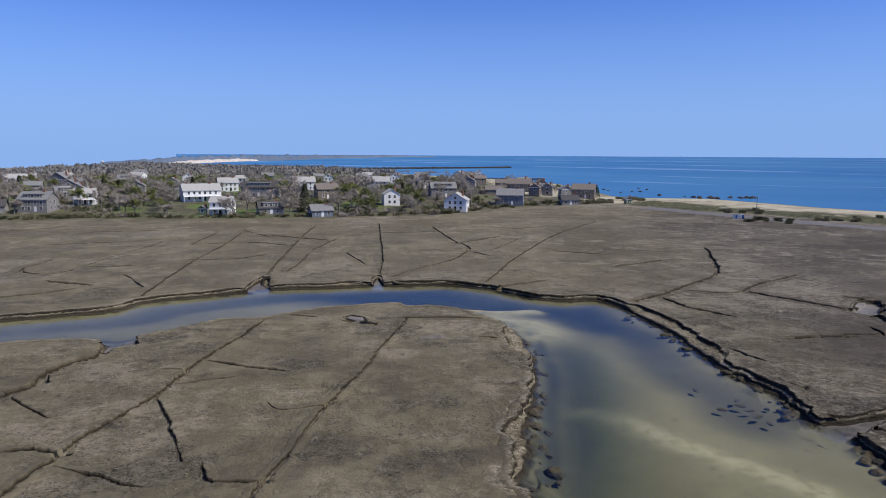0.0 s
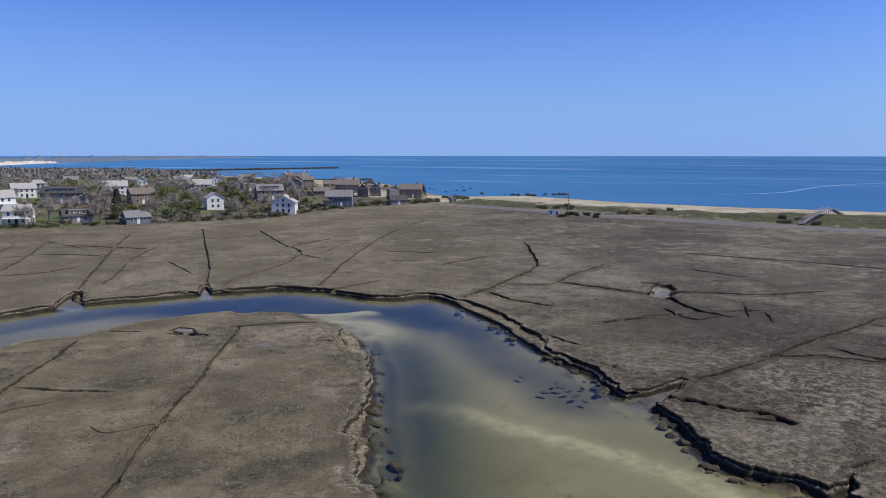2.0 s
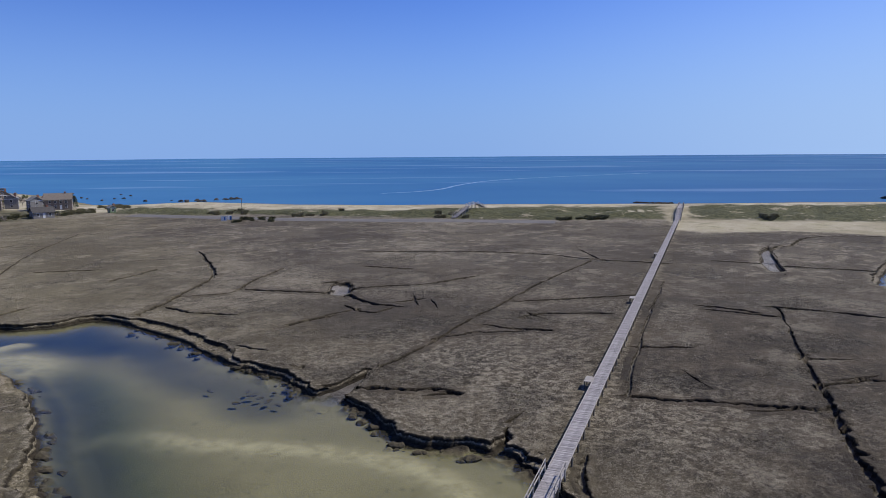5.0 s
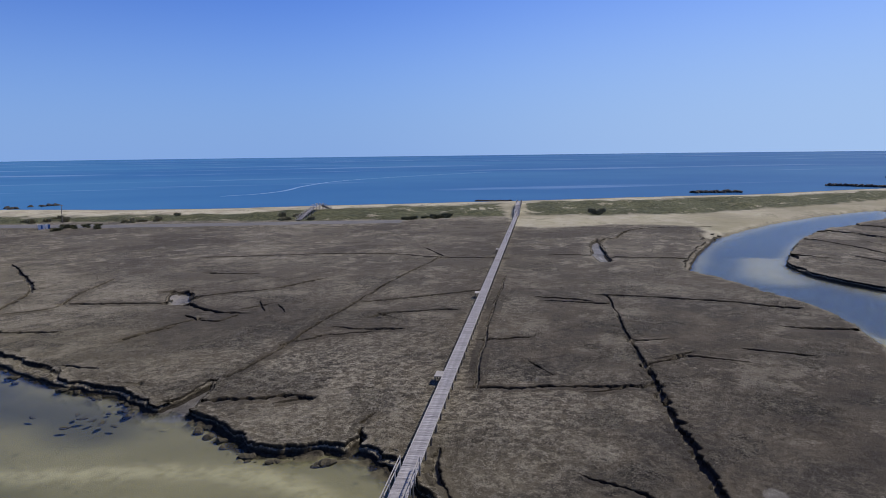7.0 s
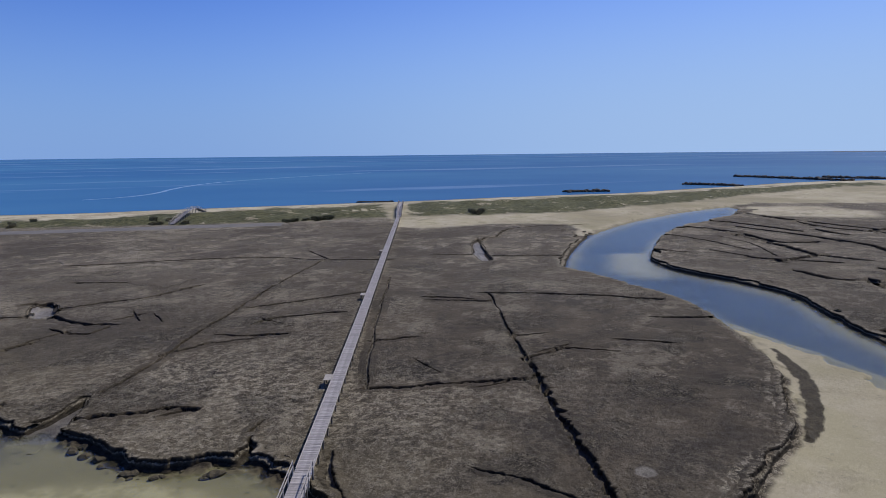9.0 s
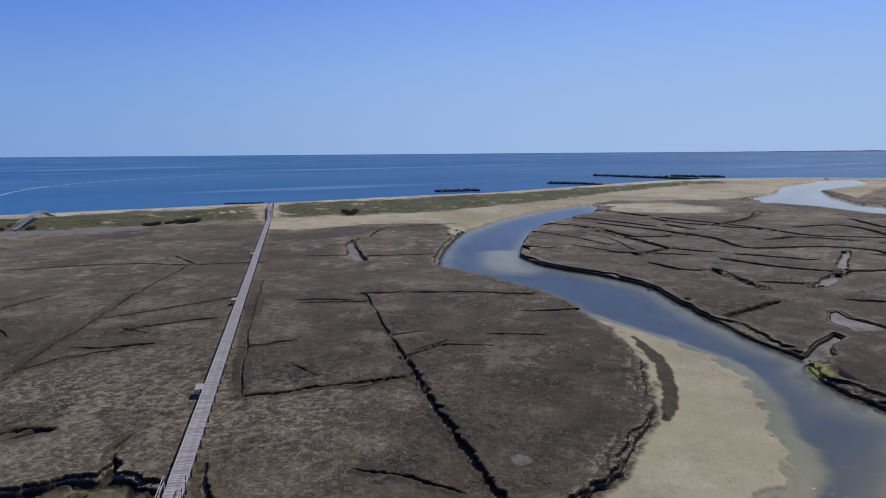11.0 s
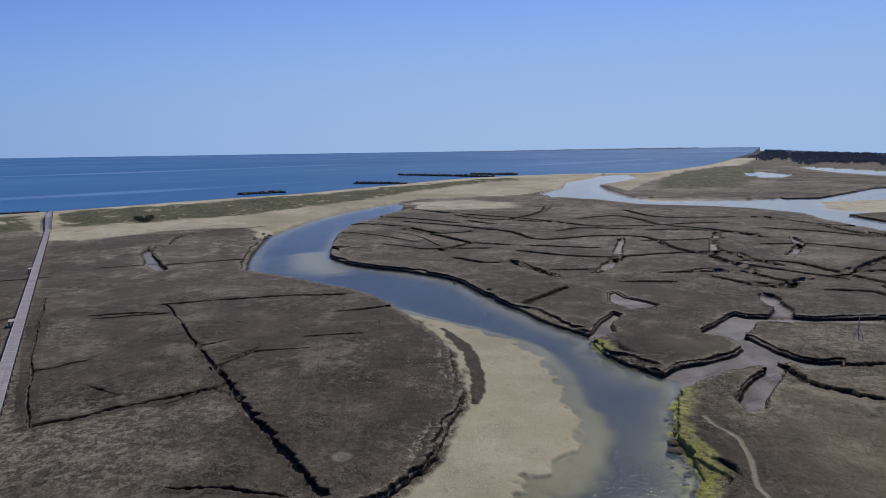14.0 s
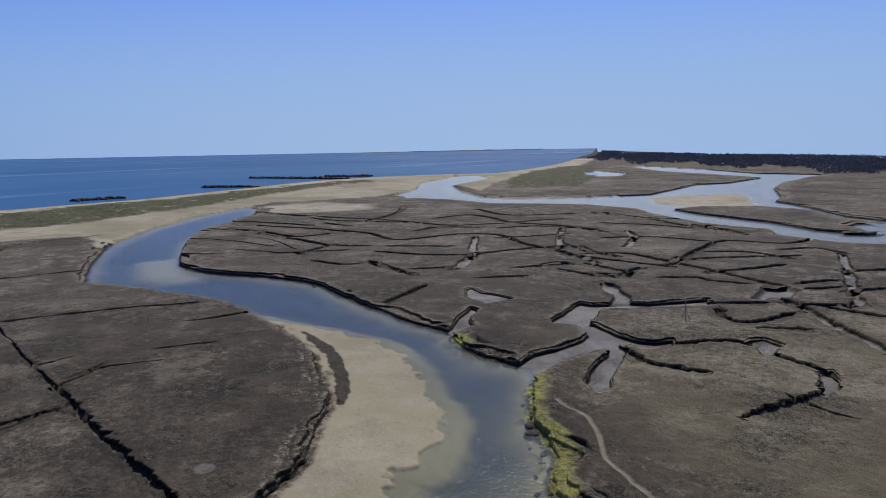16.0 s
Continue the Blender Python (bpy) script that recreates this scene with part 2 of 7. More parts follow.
def water_material(name, clear, body, gloss, rough, waves):
    n = Nodes(name)
    p = n.place()
    ripples = n.math("ADD", n.math("MULTIPLY", n.noise(p, waves, 3, 0.6), 0.6), n.math("MULTIPLY", n.noise(p, waves * 0.22, 3, 0.5), 0.4))
    breeze = n.ramp(n.add("ShaderNodeSeparateXYZ", Vector=p).outputs[0], 28.0, 46.0)
    nor = n.add("ShaderNodeBump", Height=ripples, Strength=n.math("ADD", n.math("MULTIPLY", breeze, 0.70), 0.04), Distance=0.15).outputs[0] if clear else n.bump(ripples, 0.35, 0.12)
    fres = n.math("MINIMUM", n.add("ShaderNodeFresnel", IOR=1.33, Normal=nor).outputs[0], 0.62 if clear else 0.45)
    shine = n.add("ShaderNodeBsdfGlossy", Color=(0.78, 0.88, 0.98) if clear else (1, 1, 1), Roughness=n.math("ADD", n.math("MULTIPLY", breeze, 0.10), rough) if clear else rough, Normal=nor).outputs[0]
    if clear:
        under = n.add("ShaderNodeBsdfTransparent", Color=body).outputs[0]
    else:
        along = n.add("ShaderNodeMapping", Vector=p)
        along.inputs["Rotation"].default_value = (0, 0, radians(37))
        slick = n.noise(along.outputs[0], 0.006, 5, 0.6, stretch=(0.22, 1.0, 1.0), lo=0.555, hi=0.64)
        tide = n.noise(p, 0.0016, 4, 0.6, lo=0.36, hi=0.64)
        tint = n.mix(tide, body, (0.050, 0.178, 0.355))
        under = n.add("ShaderNodeBsdfDiffuse", Color=n.mix(n.math("MULTIPLY", slick, 0.65), tint, (0.20, 0.32, 0.52)), Roughness=0.5).outputs[0]
    m = n.add("ShaderNodeMixShader", i0=n.math("MULTIPLY", fres, gloss), i1=under, i2=shine)
    n.tree.links.new(m.outputs[0], n.out.inputs[0])
    return n.mat


def plain_material(name, a, b, scale=1.0, rough=0.8, bump=0.2, vary=0.0, spec=0.4, isl=False):
    """Two-tone surface with fine grain; vary: how much single pieces differ."""
    n = Nodes(name)
    p = n.coords()
    c = n.mix(n.noise(p, scale, 5, 0.6, lo=0.3, hi=0.7), a, b)
    c = n.mix(n.math("MULTIPLY", n.noise(p, scale * 9, 3, 0.6, lo=0.45, hi=0.7), 0.35), c, tuple(v * 0.55 for v in a))
    if vary:
        r = n.island() if isl else n.rand()
        c = n.mix(n.math("MULTIPLY", r, vary), c, tuple(v * 0.45 for v in b))
    return n.finish(c, rough, n.bump(n.noise(p, scale * 6, 4, 0.6), bump, 0.05), spec=spec)


GROUND = ground_material()
CREEK = water_material("creek_water", True, (0.91, 0.94, 0.88), 0.64, 0.14, 2.4)
SEA = water_material("sea_water", False, (0.028, 0.132, 0.318), 0.32, 0.2, 0.5)


# ---- shared maths ----
def smooth(lo, hi, v):
    t = np.clip((v - lo) / (hi - lo), 0, 1)
    return t * t * (3 - 2 * t)


TABLE = np.random.RandomState(7).rand(256, 256).astype(np.float32)


def value_noise(x, y):
    xi, yi = np.floor(x).astype(np.int64), np.floor(y).astype(np.int64)
    u, v = (x - xi).astype(np.float32), (y - yi).astype(np.float32)
    u, v = u * u * (3 - 2 * u), v * v * (3 - 2 * v)
    a, b, c, d = xi & 255, (xi + 1) & 255, yi & 255, (yi + 1) & 255
    return (TABLE[a, c] * (1 - u) + TABLE[b, c] * u) * (1 - v) + (TABLE[a, d] * (1 - u) + TABLE[b, d] * u) * v


def fbm(x, y, size, octaves=4):
    """Fractal noise about 0, between -1 and 1; size in metres."""
    total, amp, norm = 0.0, 1.0, 0.0
    for k in range(octaves):
        f = 2.03 ** k / size
        total, norm = total + amp * (value_noise(x * f + 17.3 * k, y * f - 9.1 * k) * 2 - 1), norm + amp
        amp *= 0.5
    return total / norm


def curve(pts, n=3):
    """A smooth line through pts."""
    p = [Vector((*q, 0)) for q in pts]
    p = [p[0] * 2 - p[1], *p, p[-1] * 2 - p[-2]]
    out = []
    for a, b, c, d in zip(p, p[1:], p[2:], p[3:]):
        for k in range(n):
            t = k / n
            q = 0.5 * (2 * b + (c - a) * t + (2 * a - 5 * b + 4 * c - d) * t * t + (3 * b - a - 3 * c + d) * t ** 3)
            out.append((q.x, q.y))
    return out + [tuple(p[-2])[:2]]


def line_distance(x, y, pts, reach):
    """Distance to an open line, up to reach."""
    best = np.full(x.shape, reach, np.float64)
    for (ax, ay), (bx, by) in zip(pts, pts[1:]):
        i = np.nonzero((x > min(ax, bx) - reach) & (x < max(ax, bx) + reach) & (y > min(ay, by) - reach) & (y < max(ay, by) + reach))[0]
        if not len(i):
            continue
        dx, dy = bx - ax, by - ay
        px, py = x[i] - ax, y[i] - ay
        t = np.clip((px * dx + py * dy) / (dx * dx + dy * dy + 1e-9), 0, 1)
        best[i] = np.minimum(best[i], np.hypot(px - t * dx, py - t * dy))
    return best


def inside(x, y, pts):
    odd = np.zeros(x.shape, bool)
    for (ax, ay), (bx, by) in zip(pts, pts[1:] + pts[:1]):
        if ay != by:
            i = np.nonzero((y >= min(ay, by)) & (y < max(ay, by)))[0]
            odd[i] ^= x[i] < ax + (y[i] - ay) * (bx - ax) / (by - ay)
    return odd


def area_distance(x, y, pts, reach):
    """Signed distance to an outline: positive inside, up to reach."""
    d = line_distance(x, y, pts + pts[:1], reach)
    return np.where(inside(x, y, pts), d, -d)

# ---- plan of the estuary ----
CREEK_NORTH_BANK = [(-420, 20), (-150, 78), (-90, 95), (-66, 104.4), (-59.9, 107.3), (-53.4, 110.7), (-51.9, 115.6), (-47.7, 119.4), (-41.1, 123.6),
    (-35.8, 126.4), (-31.2, 129.3), (-24, 130.7), (-15.6, 132.7), (-9.1, 133.5), (-0.3, 134.9), (6.2, 132.1), (10.3, 128.8), (16, 122.6),
    (21.6, 120.3), (27.9, 121.4), (30.3, 115.4), (32, 104.8), (33.8, 97.3), (33.8, 87.4), (34.8, 80), (36.6, 73.9), (36.3, 69.6), (36.4, 64.4),
    (37.6, 61.5), (37.9, 59), (37.7, 54.3), (36.8, 50.1), (36, 45.9), (38, 44.1), (40.2, 41.2), (41.4, 39.9), (44.6, 42.0), (42.5, 39.9),
    (41.2, 36.6), (40.4, 33.6), (38.6, 29.5)]
EAST_BLOCK_BANK = [(37, 26), (38, 21), (41, 13), (45, 5), (48, 1), (52.9, -1), (56.7, -1.9), (62.1, -3), (66.6, -3.9), (72, -4.2), (78.2, -3.6),
    (91.8, -1.6), (104.4, 3.2), (119.8, 10.3), (131.5, 20.2), (142.4, 32.1), (150.7, 43.4), (158, 46.3), (179.4, 51), (212, 56)]
SPIT_SHORE = [(227, 57), (262, 54), (303, 45), (342, 31), (352, 24)]
WEST_MARSH_BANK = [(330, 20), (299, 21), (256, 32), (222, 34), (189.2, 30.8), (170.5, 27.4), (158.5, 17.8), (151.4, 8), (140.2, -3.4), (124.5, -9.3),
    (112.5, -14.1), (99.5, -20), (94.1, -23.8), (88.5, -22.9), (81.8, -25), (77.3, -28), (74, -30), (72.1, -29.7), (65, -26.9), (57.8, -24.9),
    (53.5, -24.6), (49.3, -23.8), (45.2, -22.1), (41.8, -22), (30, -24)]
CREEK_SOUTH = [(0, -45), (-60, -95), (-300, -200), (-330, -150), (-80, -60), (-20, -8), (-3, 18), (4, 36), (6.8, 48)]
MEADOW_BANK = [(6.1, 52.3), (7.6, 59), (8.4, 66.2), (9.8, 73), (11, 79.2), (11.3, 88.3), (9.9, 97.1), (7.2, 104.3), (1.6, 111.2), (-5.9, 114),
    (-13.3, 113), (-21.2, 109.8), (-27.4, 103.8), (-32.6, 102.6), (-37, 98.4), (-41.6, 92.9), (-44.1, 90), (-47.4, 91.3), (-52.9, 90.4),
    (-57.9, 88.6), (-90, 76), (-150, 55), (-420, -10)]
BASIN = curve(CREEK_NORTH_BANK) + curve(EAST_BLOCK_BANK) + curve(SPIT_SHORE) + curve(WEST_MARSH_BANK) + curve(CREEK_SOUTH, 2) + curve(MEADOW_BANK)
SAND_FLAT = curve([(112, 5.5), (109.9, 4.4), (103.2, -2.3), (96.4, -9.1), (87.3, -14.1), (77.2, -15.7), (68.3, -15.4), (62.5, -15.6), (55.7, -14.1), (51.3, -11.6),
    (49.6, -8.7), (44, -8), (36, 0), (40, 8), (55, 2), (75, 1), (95, 2)])
BARS = [(1.7, 0.13, curve([(15, 68), (17.6, 65), (21.5, 60), (26, 54.8), (29.7, 50.5), (32.5, 44.5), (33.6, 37.5), (30, 28), (20, 15)])),
        (8.0, 0.10, curve([(22, 55), (27, 46), (28, 36), (20, 20), (5, 0)])),
        (1.6, 0.62, curve([(-2, 115.5), (3, 113), (7, 112.2), (11, 112.9), (15.4, 114)])),
        (4.0, 0.24, curve([(9, 108), (13.5, 107), (15, 102), (14, 98)])),
        (4.6, 0.60, curve([(182, 36), (172, 34), (162, 31), (155, 26)]))]
LAGOON_SIDE = [(397, -53), (462, -77), (535, -91), (610, -129), (673, -139), (639, -165), (579, -158), (484, -105), (419, -97), (366, -97), (352, -108),
    (339, -135), (339, -154), (342, -168), (343, -185), (375, -217), (414, -255), (421, -284), (469, -342), (545, -345), (620, -345), (690, -360), (840, -405)]
LAGOON_BACK = [(644, -404), (537, -387), (491, -413), (429, -342), (404, -312), (358, -272), (301, -234), (279, -215), (255, -210), (212, -195), (197, -197), (60, -200),
    (60, -150), (149, -152), (154, -144), (162, -141), (173, -138), (186, -144), (197, -139), (210, -135), (222, -136), (242, -136), (265, -140), (290, -130), (304, -115), (316, -92), (349, -77), (369, -62)]
LAGOON = LAGOON_SIDE + LAGOON_BACK
LAGOON_EDGES = [LAGOON_BACK, LAGOON_SIDE[13:]]
ISLAND = [(259, -153), (265, -168), (258, -191), (232, -199), (201, -185), (200, -191), (188, -174), (167, -165), (183, -158), (204, -159), (224, -156), (238, -153)]
LAGOON_FLAT = [(323, -175), (335, -198), (338, -223), (334, -240), (301, -215), (265, -197), (269, -174), (276, -159), (295, -160)]
LAGOON_BEACH = [(445, -93), (407, -94), (357, -94), (336, -104), (336, -122), (333, -136), (352, -144), (375, -115), (387, -102)]
FAR_POND = [(655, -274), (672, -300), (604, -298), (547, -260), (581, -249)]
COAST_WEST = [(-1900, 5200), (-900, 2400), (-485, 1219), (-324, 1046), (-172, 950), (-101, 937), (-93, 862), (-54, 803), (10, 740), (52, 670), (84, 623), (98, 561),
    (99, 479), (102, 418), (120, 404), (152, 402), (172, 365), (184, 337), (221, 295), (268, 254), (319, 205), (349, 178), (381, 152), (410, 127), (437, 98)]
COAST_EAST = [(516, 54), (541, 38), (595, 13), (636, -16), (679, -70), (690, -110), (700, -150), (690, -190), (792, -259), (908, -320), (1213, -469), (1527, -617), (1941, -818), (5200, -2250)]
OCEAN = COAST_WEST + COAST_EAST + [(5200, 5200)]
UPLAND_EDGE = [(-5200, -900), (-700, 120), (-400, 180), (-220, 225), (-155, 243), (-131, 253), (-80, 256), (-40, 265), (-5, 274), (4, 285), (30, 316), (58, 332), (90, 349)]
UPLAND = UPLAND_EDGE + [(104, 420), (110, 480), (108, 561), (90, 640), (-54, 830), (-93, 960), (-485, 1260), (-1900, 5200), (-5200, 5200)]
DUNES_WEST = [(88, 338), (108, 300), (129, 291), (156, 253), (182, 208), (205, 178), (232, 155), (243, 146), (300, 186), (265, 238), (221, 278), (180, 322), (165, 345), (140, 380), (112, 396)]
DUNES_EAST = [(246, 140), (262, 106), (286, 82), (301, 77), (360, 45), (430, 20), (520, -25), (560, -60), (600, -55), (560, 0), (500, 45), (430, 82), (380, 130), (330, 168), (305, 178)]
SPIT = [(231, 139), (211, 124), (208, 112), (223, 104), (235, 94), (242, 71), (228, 64), (212, 57), (227, 57), (262, 54), (303, 45), (342, 31), (366, 15), (389, -42),
    (432, -68), (479, -80), (553, -117), (640, -140), (700, -140), (690, -60), (600, 25), (440, 110), (320, 215)]
EAST_SPIT = [(484, -108), (579, -155), (700, -150), (820, -240), (1213, -450), (1213, -480), (820, -300), (640, -215), (520, -150), (420, -110)]
EAST_FIELD = [(430, -128), (560, -170), (700, -235), (850, -315), (810, -345), (650, -290), (540, -240), (420, -175)]
OVERWASH = [(305, 25), (345, 20), (352, -11), (337, -33), (309, -30), (300, -10), (302, 10)]
WEED_BANK = [(70, -27.5), (71, -30.5), (66, -31.5), (60, -29), (54, -27.5), (49, -25.5), (44, -25), (40, -21), (50, -22), (64, -25)]
WEED_POINT = [(91, -22), (91, -29), (86, -26.5), (85, -22)]
SIDE_BASIN = [(79.2, -31.8), (80.7, -35.5), (83.7, -40.2), (86.2, -42.3), (87.6, -42.7), (91.3, -42.5), (93.1, -39.5), (95.6, -40.1), (99.0, -43.1), (104.2, -47.1), (106.0, -49.1), (104.4, -50.3), (103.4, -54.5), (103.7, -57.2), (102.4, -60.1), (102.5, -65.5), (102.6, -71.5), (97.9, -68.6), (98.5, -63.1), (99.4, -56.8), (100.8, -51.0), (94.2, -46.2), (92.1, -45.0), (91.6, -45.6), (85.0, -46.4), (81.5, -47.9), (80.2, -49.5), (80.6, -52.5), (77.3, -50.7), (77.0, -46.4), (79.3, -45.1), (81.5, -45.1), (79.6, -44.6), (75.6, -42.9), (71.6, -40.2), (67.0, -37.0), (64.0, -35.6), (63.2, -33.6), (66.2, -33.6), (70.6, -36.0), (75.2, -39.4), (78.0, -42.0), (77.6, -39.2), (77.0, -36.9), (74.4, -33.5), (71.5, -30.6), (69.7, -27.8), (75.6, -28.3), (77.6, -30.2)]
SIDE_POOL = [(121.6, -32.2), (123.0, -33.8), (118.5, -34.3), (115.1, -36.9), (111.9, -38.5), (109.5, -36.3), (108.8, -32.9), (112.3, -31.8), (115.9, -31.1)]
MUD_HOLE = [(76.3, -60.3), (77.4, -62.5), (77.5, -64.4), (74.1, -64.9), (72.3, -62.6), (70.2, -60.7), (70.8, -59.4), (73.9, -60.9)]
SIDE_INLET = [(92.6, -22.7), (101.6, -26.4), (107.4, -29.7), (105.8, -30.7), (100.4, -27.9), (95.5, -27.2), (91.6, -24.1)]
MARSH_POOL = [(65.8, 110.0), (71.4, 117.7), (74.7, 118.9), (74.9, 115.3), (70.7, 109.1), (67.0, 106.6)]
UPPER_POOL = [(184.6, 83.0), (191.4, 84.1), (177.1, 76.4), (163.1, 68.6), (154.4, 63.3), (152.2, 65.6), (161.3, 71.9)]
CREEK_MOUTHS = [[(34.0, 63.5), (39.7, 64.5), (45.0, 66.5), (43.4, 64.7), (38.2, 60.6), (34.0, 60.8)], [(-36.2, 126.0), (-36.6, 133.0), (-36.4, 139.0), (-35.0, 133.0), (-30.6, 126.0)],
                [(-13.6, 130.0), (-13.4, 139.0), (-12.6, 139.0), (-10.7, 130.0)], [(-43.6, 86.8), (-44.8, 92.9), (-43.6, 94.3), (-42.0, 93.3), (-40.0, 88.6)]]
MEADOW_POOL = [(-14.9, 104.1), (-14.1, 105.5), (-11.8, 104.0), (-11.0, 101.2), (-13.3, 101.6)]
BEND_POOL = [(63.0, -61.4), (63.4, -63.8), (61.4, -62.9), (59.3, -61.0), (58.0, -58.6), (58.8, -57.8), (60.7, -60.0)]
SILT_PLACES = [(SIDE_BASIN, 0.86), (SIDE_POOL, 0.45), (SIDE_INLET, 0.80), (MUD_HOLE, 0.6), (MARSH_POOL, 0.32), (UPPER_POOL, 0.6), (MEADOW_POOL, 0.14), (BEND_POOL, 0.6)] + [(q, 0.85) for q in CREEK_MOUTHS]
BARE_PANS = [(53.2, 6.6, 1.2), (-1.4, 92.4, 1.7)]
DUNE_PATHS = [curve([(303, 174), (280, 162), (264, 150), (254, 138)]), curve([(237, 176), (258, 172), (284, 170)])]
FOOTPATH = curve([(62, -28.5), (60, -28.7), (56.6, -29.8), (51.8, -28.9), (47.2, -27.5), (43.9, -27.9), (38, -28.7), (25, -33)])
ROAD = curve([(92, 318), (109, 290), (132, 252), (158, 219), (181, 193), (200, 168)])

NORTH_LINE, MEADOW_LINE = curve(CREEK_NORTH_BANK), curve(MEADOW_BANK)
MUD_CRESCENT = curve([(100, -1.5), (91, -4.5), (82, -6), (74, -6.3), (68, -5.6)])
DITCHES = []
NARROW = 6.0


def ditch_half(width, south):
    return width * (0.46 if south else 0.31) + (0.10 if south else 0.05)



def ditch(width, *pts):
    """A drainage ditch or tidal gully along pts."""
    DITCHES.append((width, curve(pts, 4) if len(pts) > 2 else list(pts)))


ditch(0.9, (-32.0, 47.6), (-31.8, 51.4), (-31.4, 54.4), (-31.3, 58.2), (-30.6, 63.1), (-29.5, 69.8), (-29.4, 77.4), (-28.7, 84.2), (-27.6, 91.4), (-26.7, 101.3))
ditch(0.71, (-31.9, 55.3), (-34.4, 55.8), (-36.7, 55.0))
ditch(0.58, (-30.2, 52.2), (-27.1, 51.2), (-23.3, 49.7))
ditch(0.36, (-28.5, 67.3), (-25.7, 62.1), (-22.9, 57.1), (-21.3, 54.5))
ditch(0.43, (-19.0, 52.8), (-17.8, 50.4), (-13.9, 50.4))
ditch(0.51, (-14.0, 47.8), (-13.4, 51.9), (-12.6, 56.6), (-11.7, 65.2), (-10.0, 73.7), (-8.0, 85.9), (-5.3, 102.5))
ditch(0.58, (-11.7, 66.8), (-15.6, 65.3), (-17.1, 66.5))
ditch(0.81, (-27.2, 80.7), (-22.7, 79.0), (-18.7, 77.6))
ditch(0.58, (-27.8, 73.1), (-24.0, 74.8))
ditch(2.2, (-44.8, 67.9), (-44.1, 70.4), (-43.5, 73.2), (-44.9, 76.1), (-43.9, 80.4), (-42.1, 83.5), (-43.7, 90.0))
ditch(0.31, (-43.7, 67.9), (-38.0, 63.4))
ditch(1.1, (-22.8, 104.7), (-20.5, 104.0))
ditch(2.3, (-14.3, 101.3), (-11.0, 100.0))
ditch(1.1, (-5.4, 103.6), (1.5, 103.8), (7.5, 102.8))
ditch(1.3, (6.4, 92.4), (10.9, 91.6))
ditch(0.61, (-32.2, 78.0), (-30.6, 78.0))
ditch(0.55, (-12.1, 132.2), (-15, 170), (-22, 239))
ditch(0.89, (-32.8, 127.1), (-36.2, 144.3), (-38, 164), (-41, 196), (-43, 231))
ditch(1.8, (-32.7, 124.9), (-35.0, 137.6))
ditch(0.76, (-51.5, 114.7), (-54.4, 133.9), (-57, 159), (-59, 189), (-62, 213))
ditch(0.81, (-10.5, 137.1), (-5.3, 148.9), (2, 161), (7, 181), (3, 198), (-3, 231))
ditch(0.83, (8.5, 132.8), (15, 157), (23, 181), (35, 213), (55, 253))
ditch(0.65, (-78, 152), (-78, 169), (-77, 188))
ditch(0.73, (-89, 156), (-88.2, 143.3), (-79.8, 138.8), (-78.0, 142.9))
ditch(1.9, (-74.6, 131.5), (-67.8, 128.8))
ditch(1.9, (-75.9, 117.2), (-71.6, 119.8), (-68.1, 123.4))
ditch(1.6, (10.3, 128.3), (19.7, 134.9))
ditch(1.9, (6, 194), (15, 205))
ditch(1, (7, 177), (10, 171))
ditch(1.7, (-57, 159), (-48, 161), (-44, 167))
ditch(1.9, (-62, 189), (-54, 192), (-44, 187))
ditch(1.9, (-48, 205), (-35, 198))
ditch(0.4, (-61, 217), (-50, 202))
ditch(0.32, (-63.4, 138.0), (-56.3, 128.0))
ditch(1.9, (-75.0, 148.8), (-70, 150))
ditch(1.9, (-136, 213), (-128, 221))
ditch(1.9, (-102, 185), (-94, 188))
ditch(1.9, (-108, 211), (-106, 214), (-94, 216))
ditch(0.32, (-32.7, 145.8), (-32, 156), (-33, 169))
ditch(1.9, (26, 231), (32, 235))
ditch(0.82, (35.7, 61.8), (40.6, 63.7), (47.2, 66.1), (55.9, 69.1), (68.6, 75.2), (85.9, 82.5), (109.2, 92.3), (137.1, 102.3))
ditch(1.6, (40.5, 60.7), (43.7, 56.8), (46.2, 54.9), (47.3, 52.8))
ditch(1.4, (38.9, 117.6), (41.0, 110.8), (44.3, 106.6))
ditch(1.3, (31.8, 115.3), (40.4, 123.3), (48.2, 132.7), (58.6, 146.2), (70, 183))
ditch(0.97, (45.0, 125.7), (52.9, 123.8), (60.0, 131.5), (72.8, 141.9))
ditch(2, (56.1, 124.2), (61.6, 116.9), (66.0, 111.3), (71.6, 114.1), (75.1, 117.8), (72.3, 120.0))
ditch(1.8, (70.8, 111.1), (77.9, 109.2), (84.9, 105.2), (98.7, 105.0))
ditch(1.7, (68.1, 107.5), (67.0, 97.4), (68.8, 93.0))
ditch(1, (62.5, 97.9), (62.7, 91.1), (66.7, 91.8))
ditch(0.96, (48.8, 93.0), (56.1, 94.7), (62.1, 95.4))
ditch(1.9, (105, 153), (116.9, 140.3), (128.3, 128.2), (135.2, 114.8), (137.1, 102.3), (140.5, 95.1), (143.9, 88.1))
ditch(0.82, (146.7, 113.3), (138.7, 102.2))
ditch(1.3, (87.5, 81.2), (96.4, 76.0), (106.3, 70.7))
ditch(0.94, (36.9, 87.5), (38.9, 83.4))
ditch(0.48, (82.0, 72.9), (81.0, 69.7))
ditch(1.2, (73.6, 66.9), (75.7, 64.4))
ditch(0.26, (76.2, 91.9), (74.1, 88.2))
ditch(0.29, (75.9, 96.6), (72.9, 92.1))
ditch(0.81, (44.7, 53.6), (46.7, 52.5))
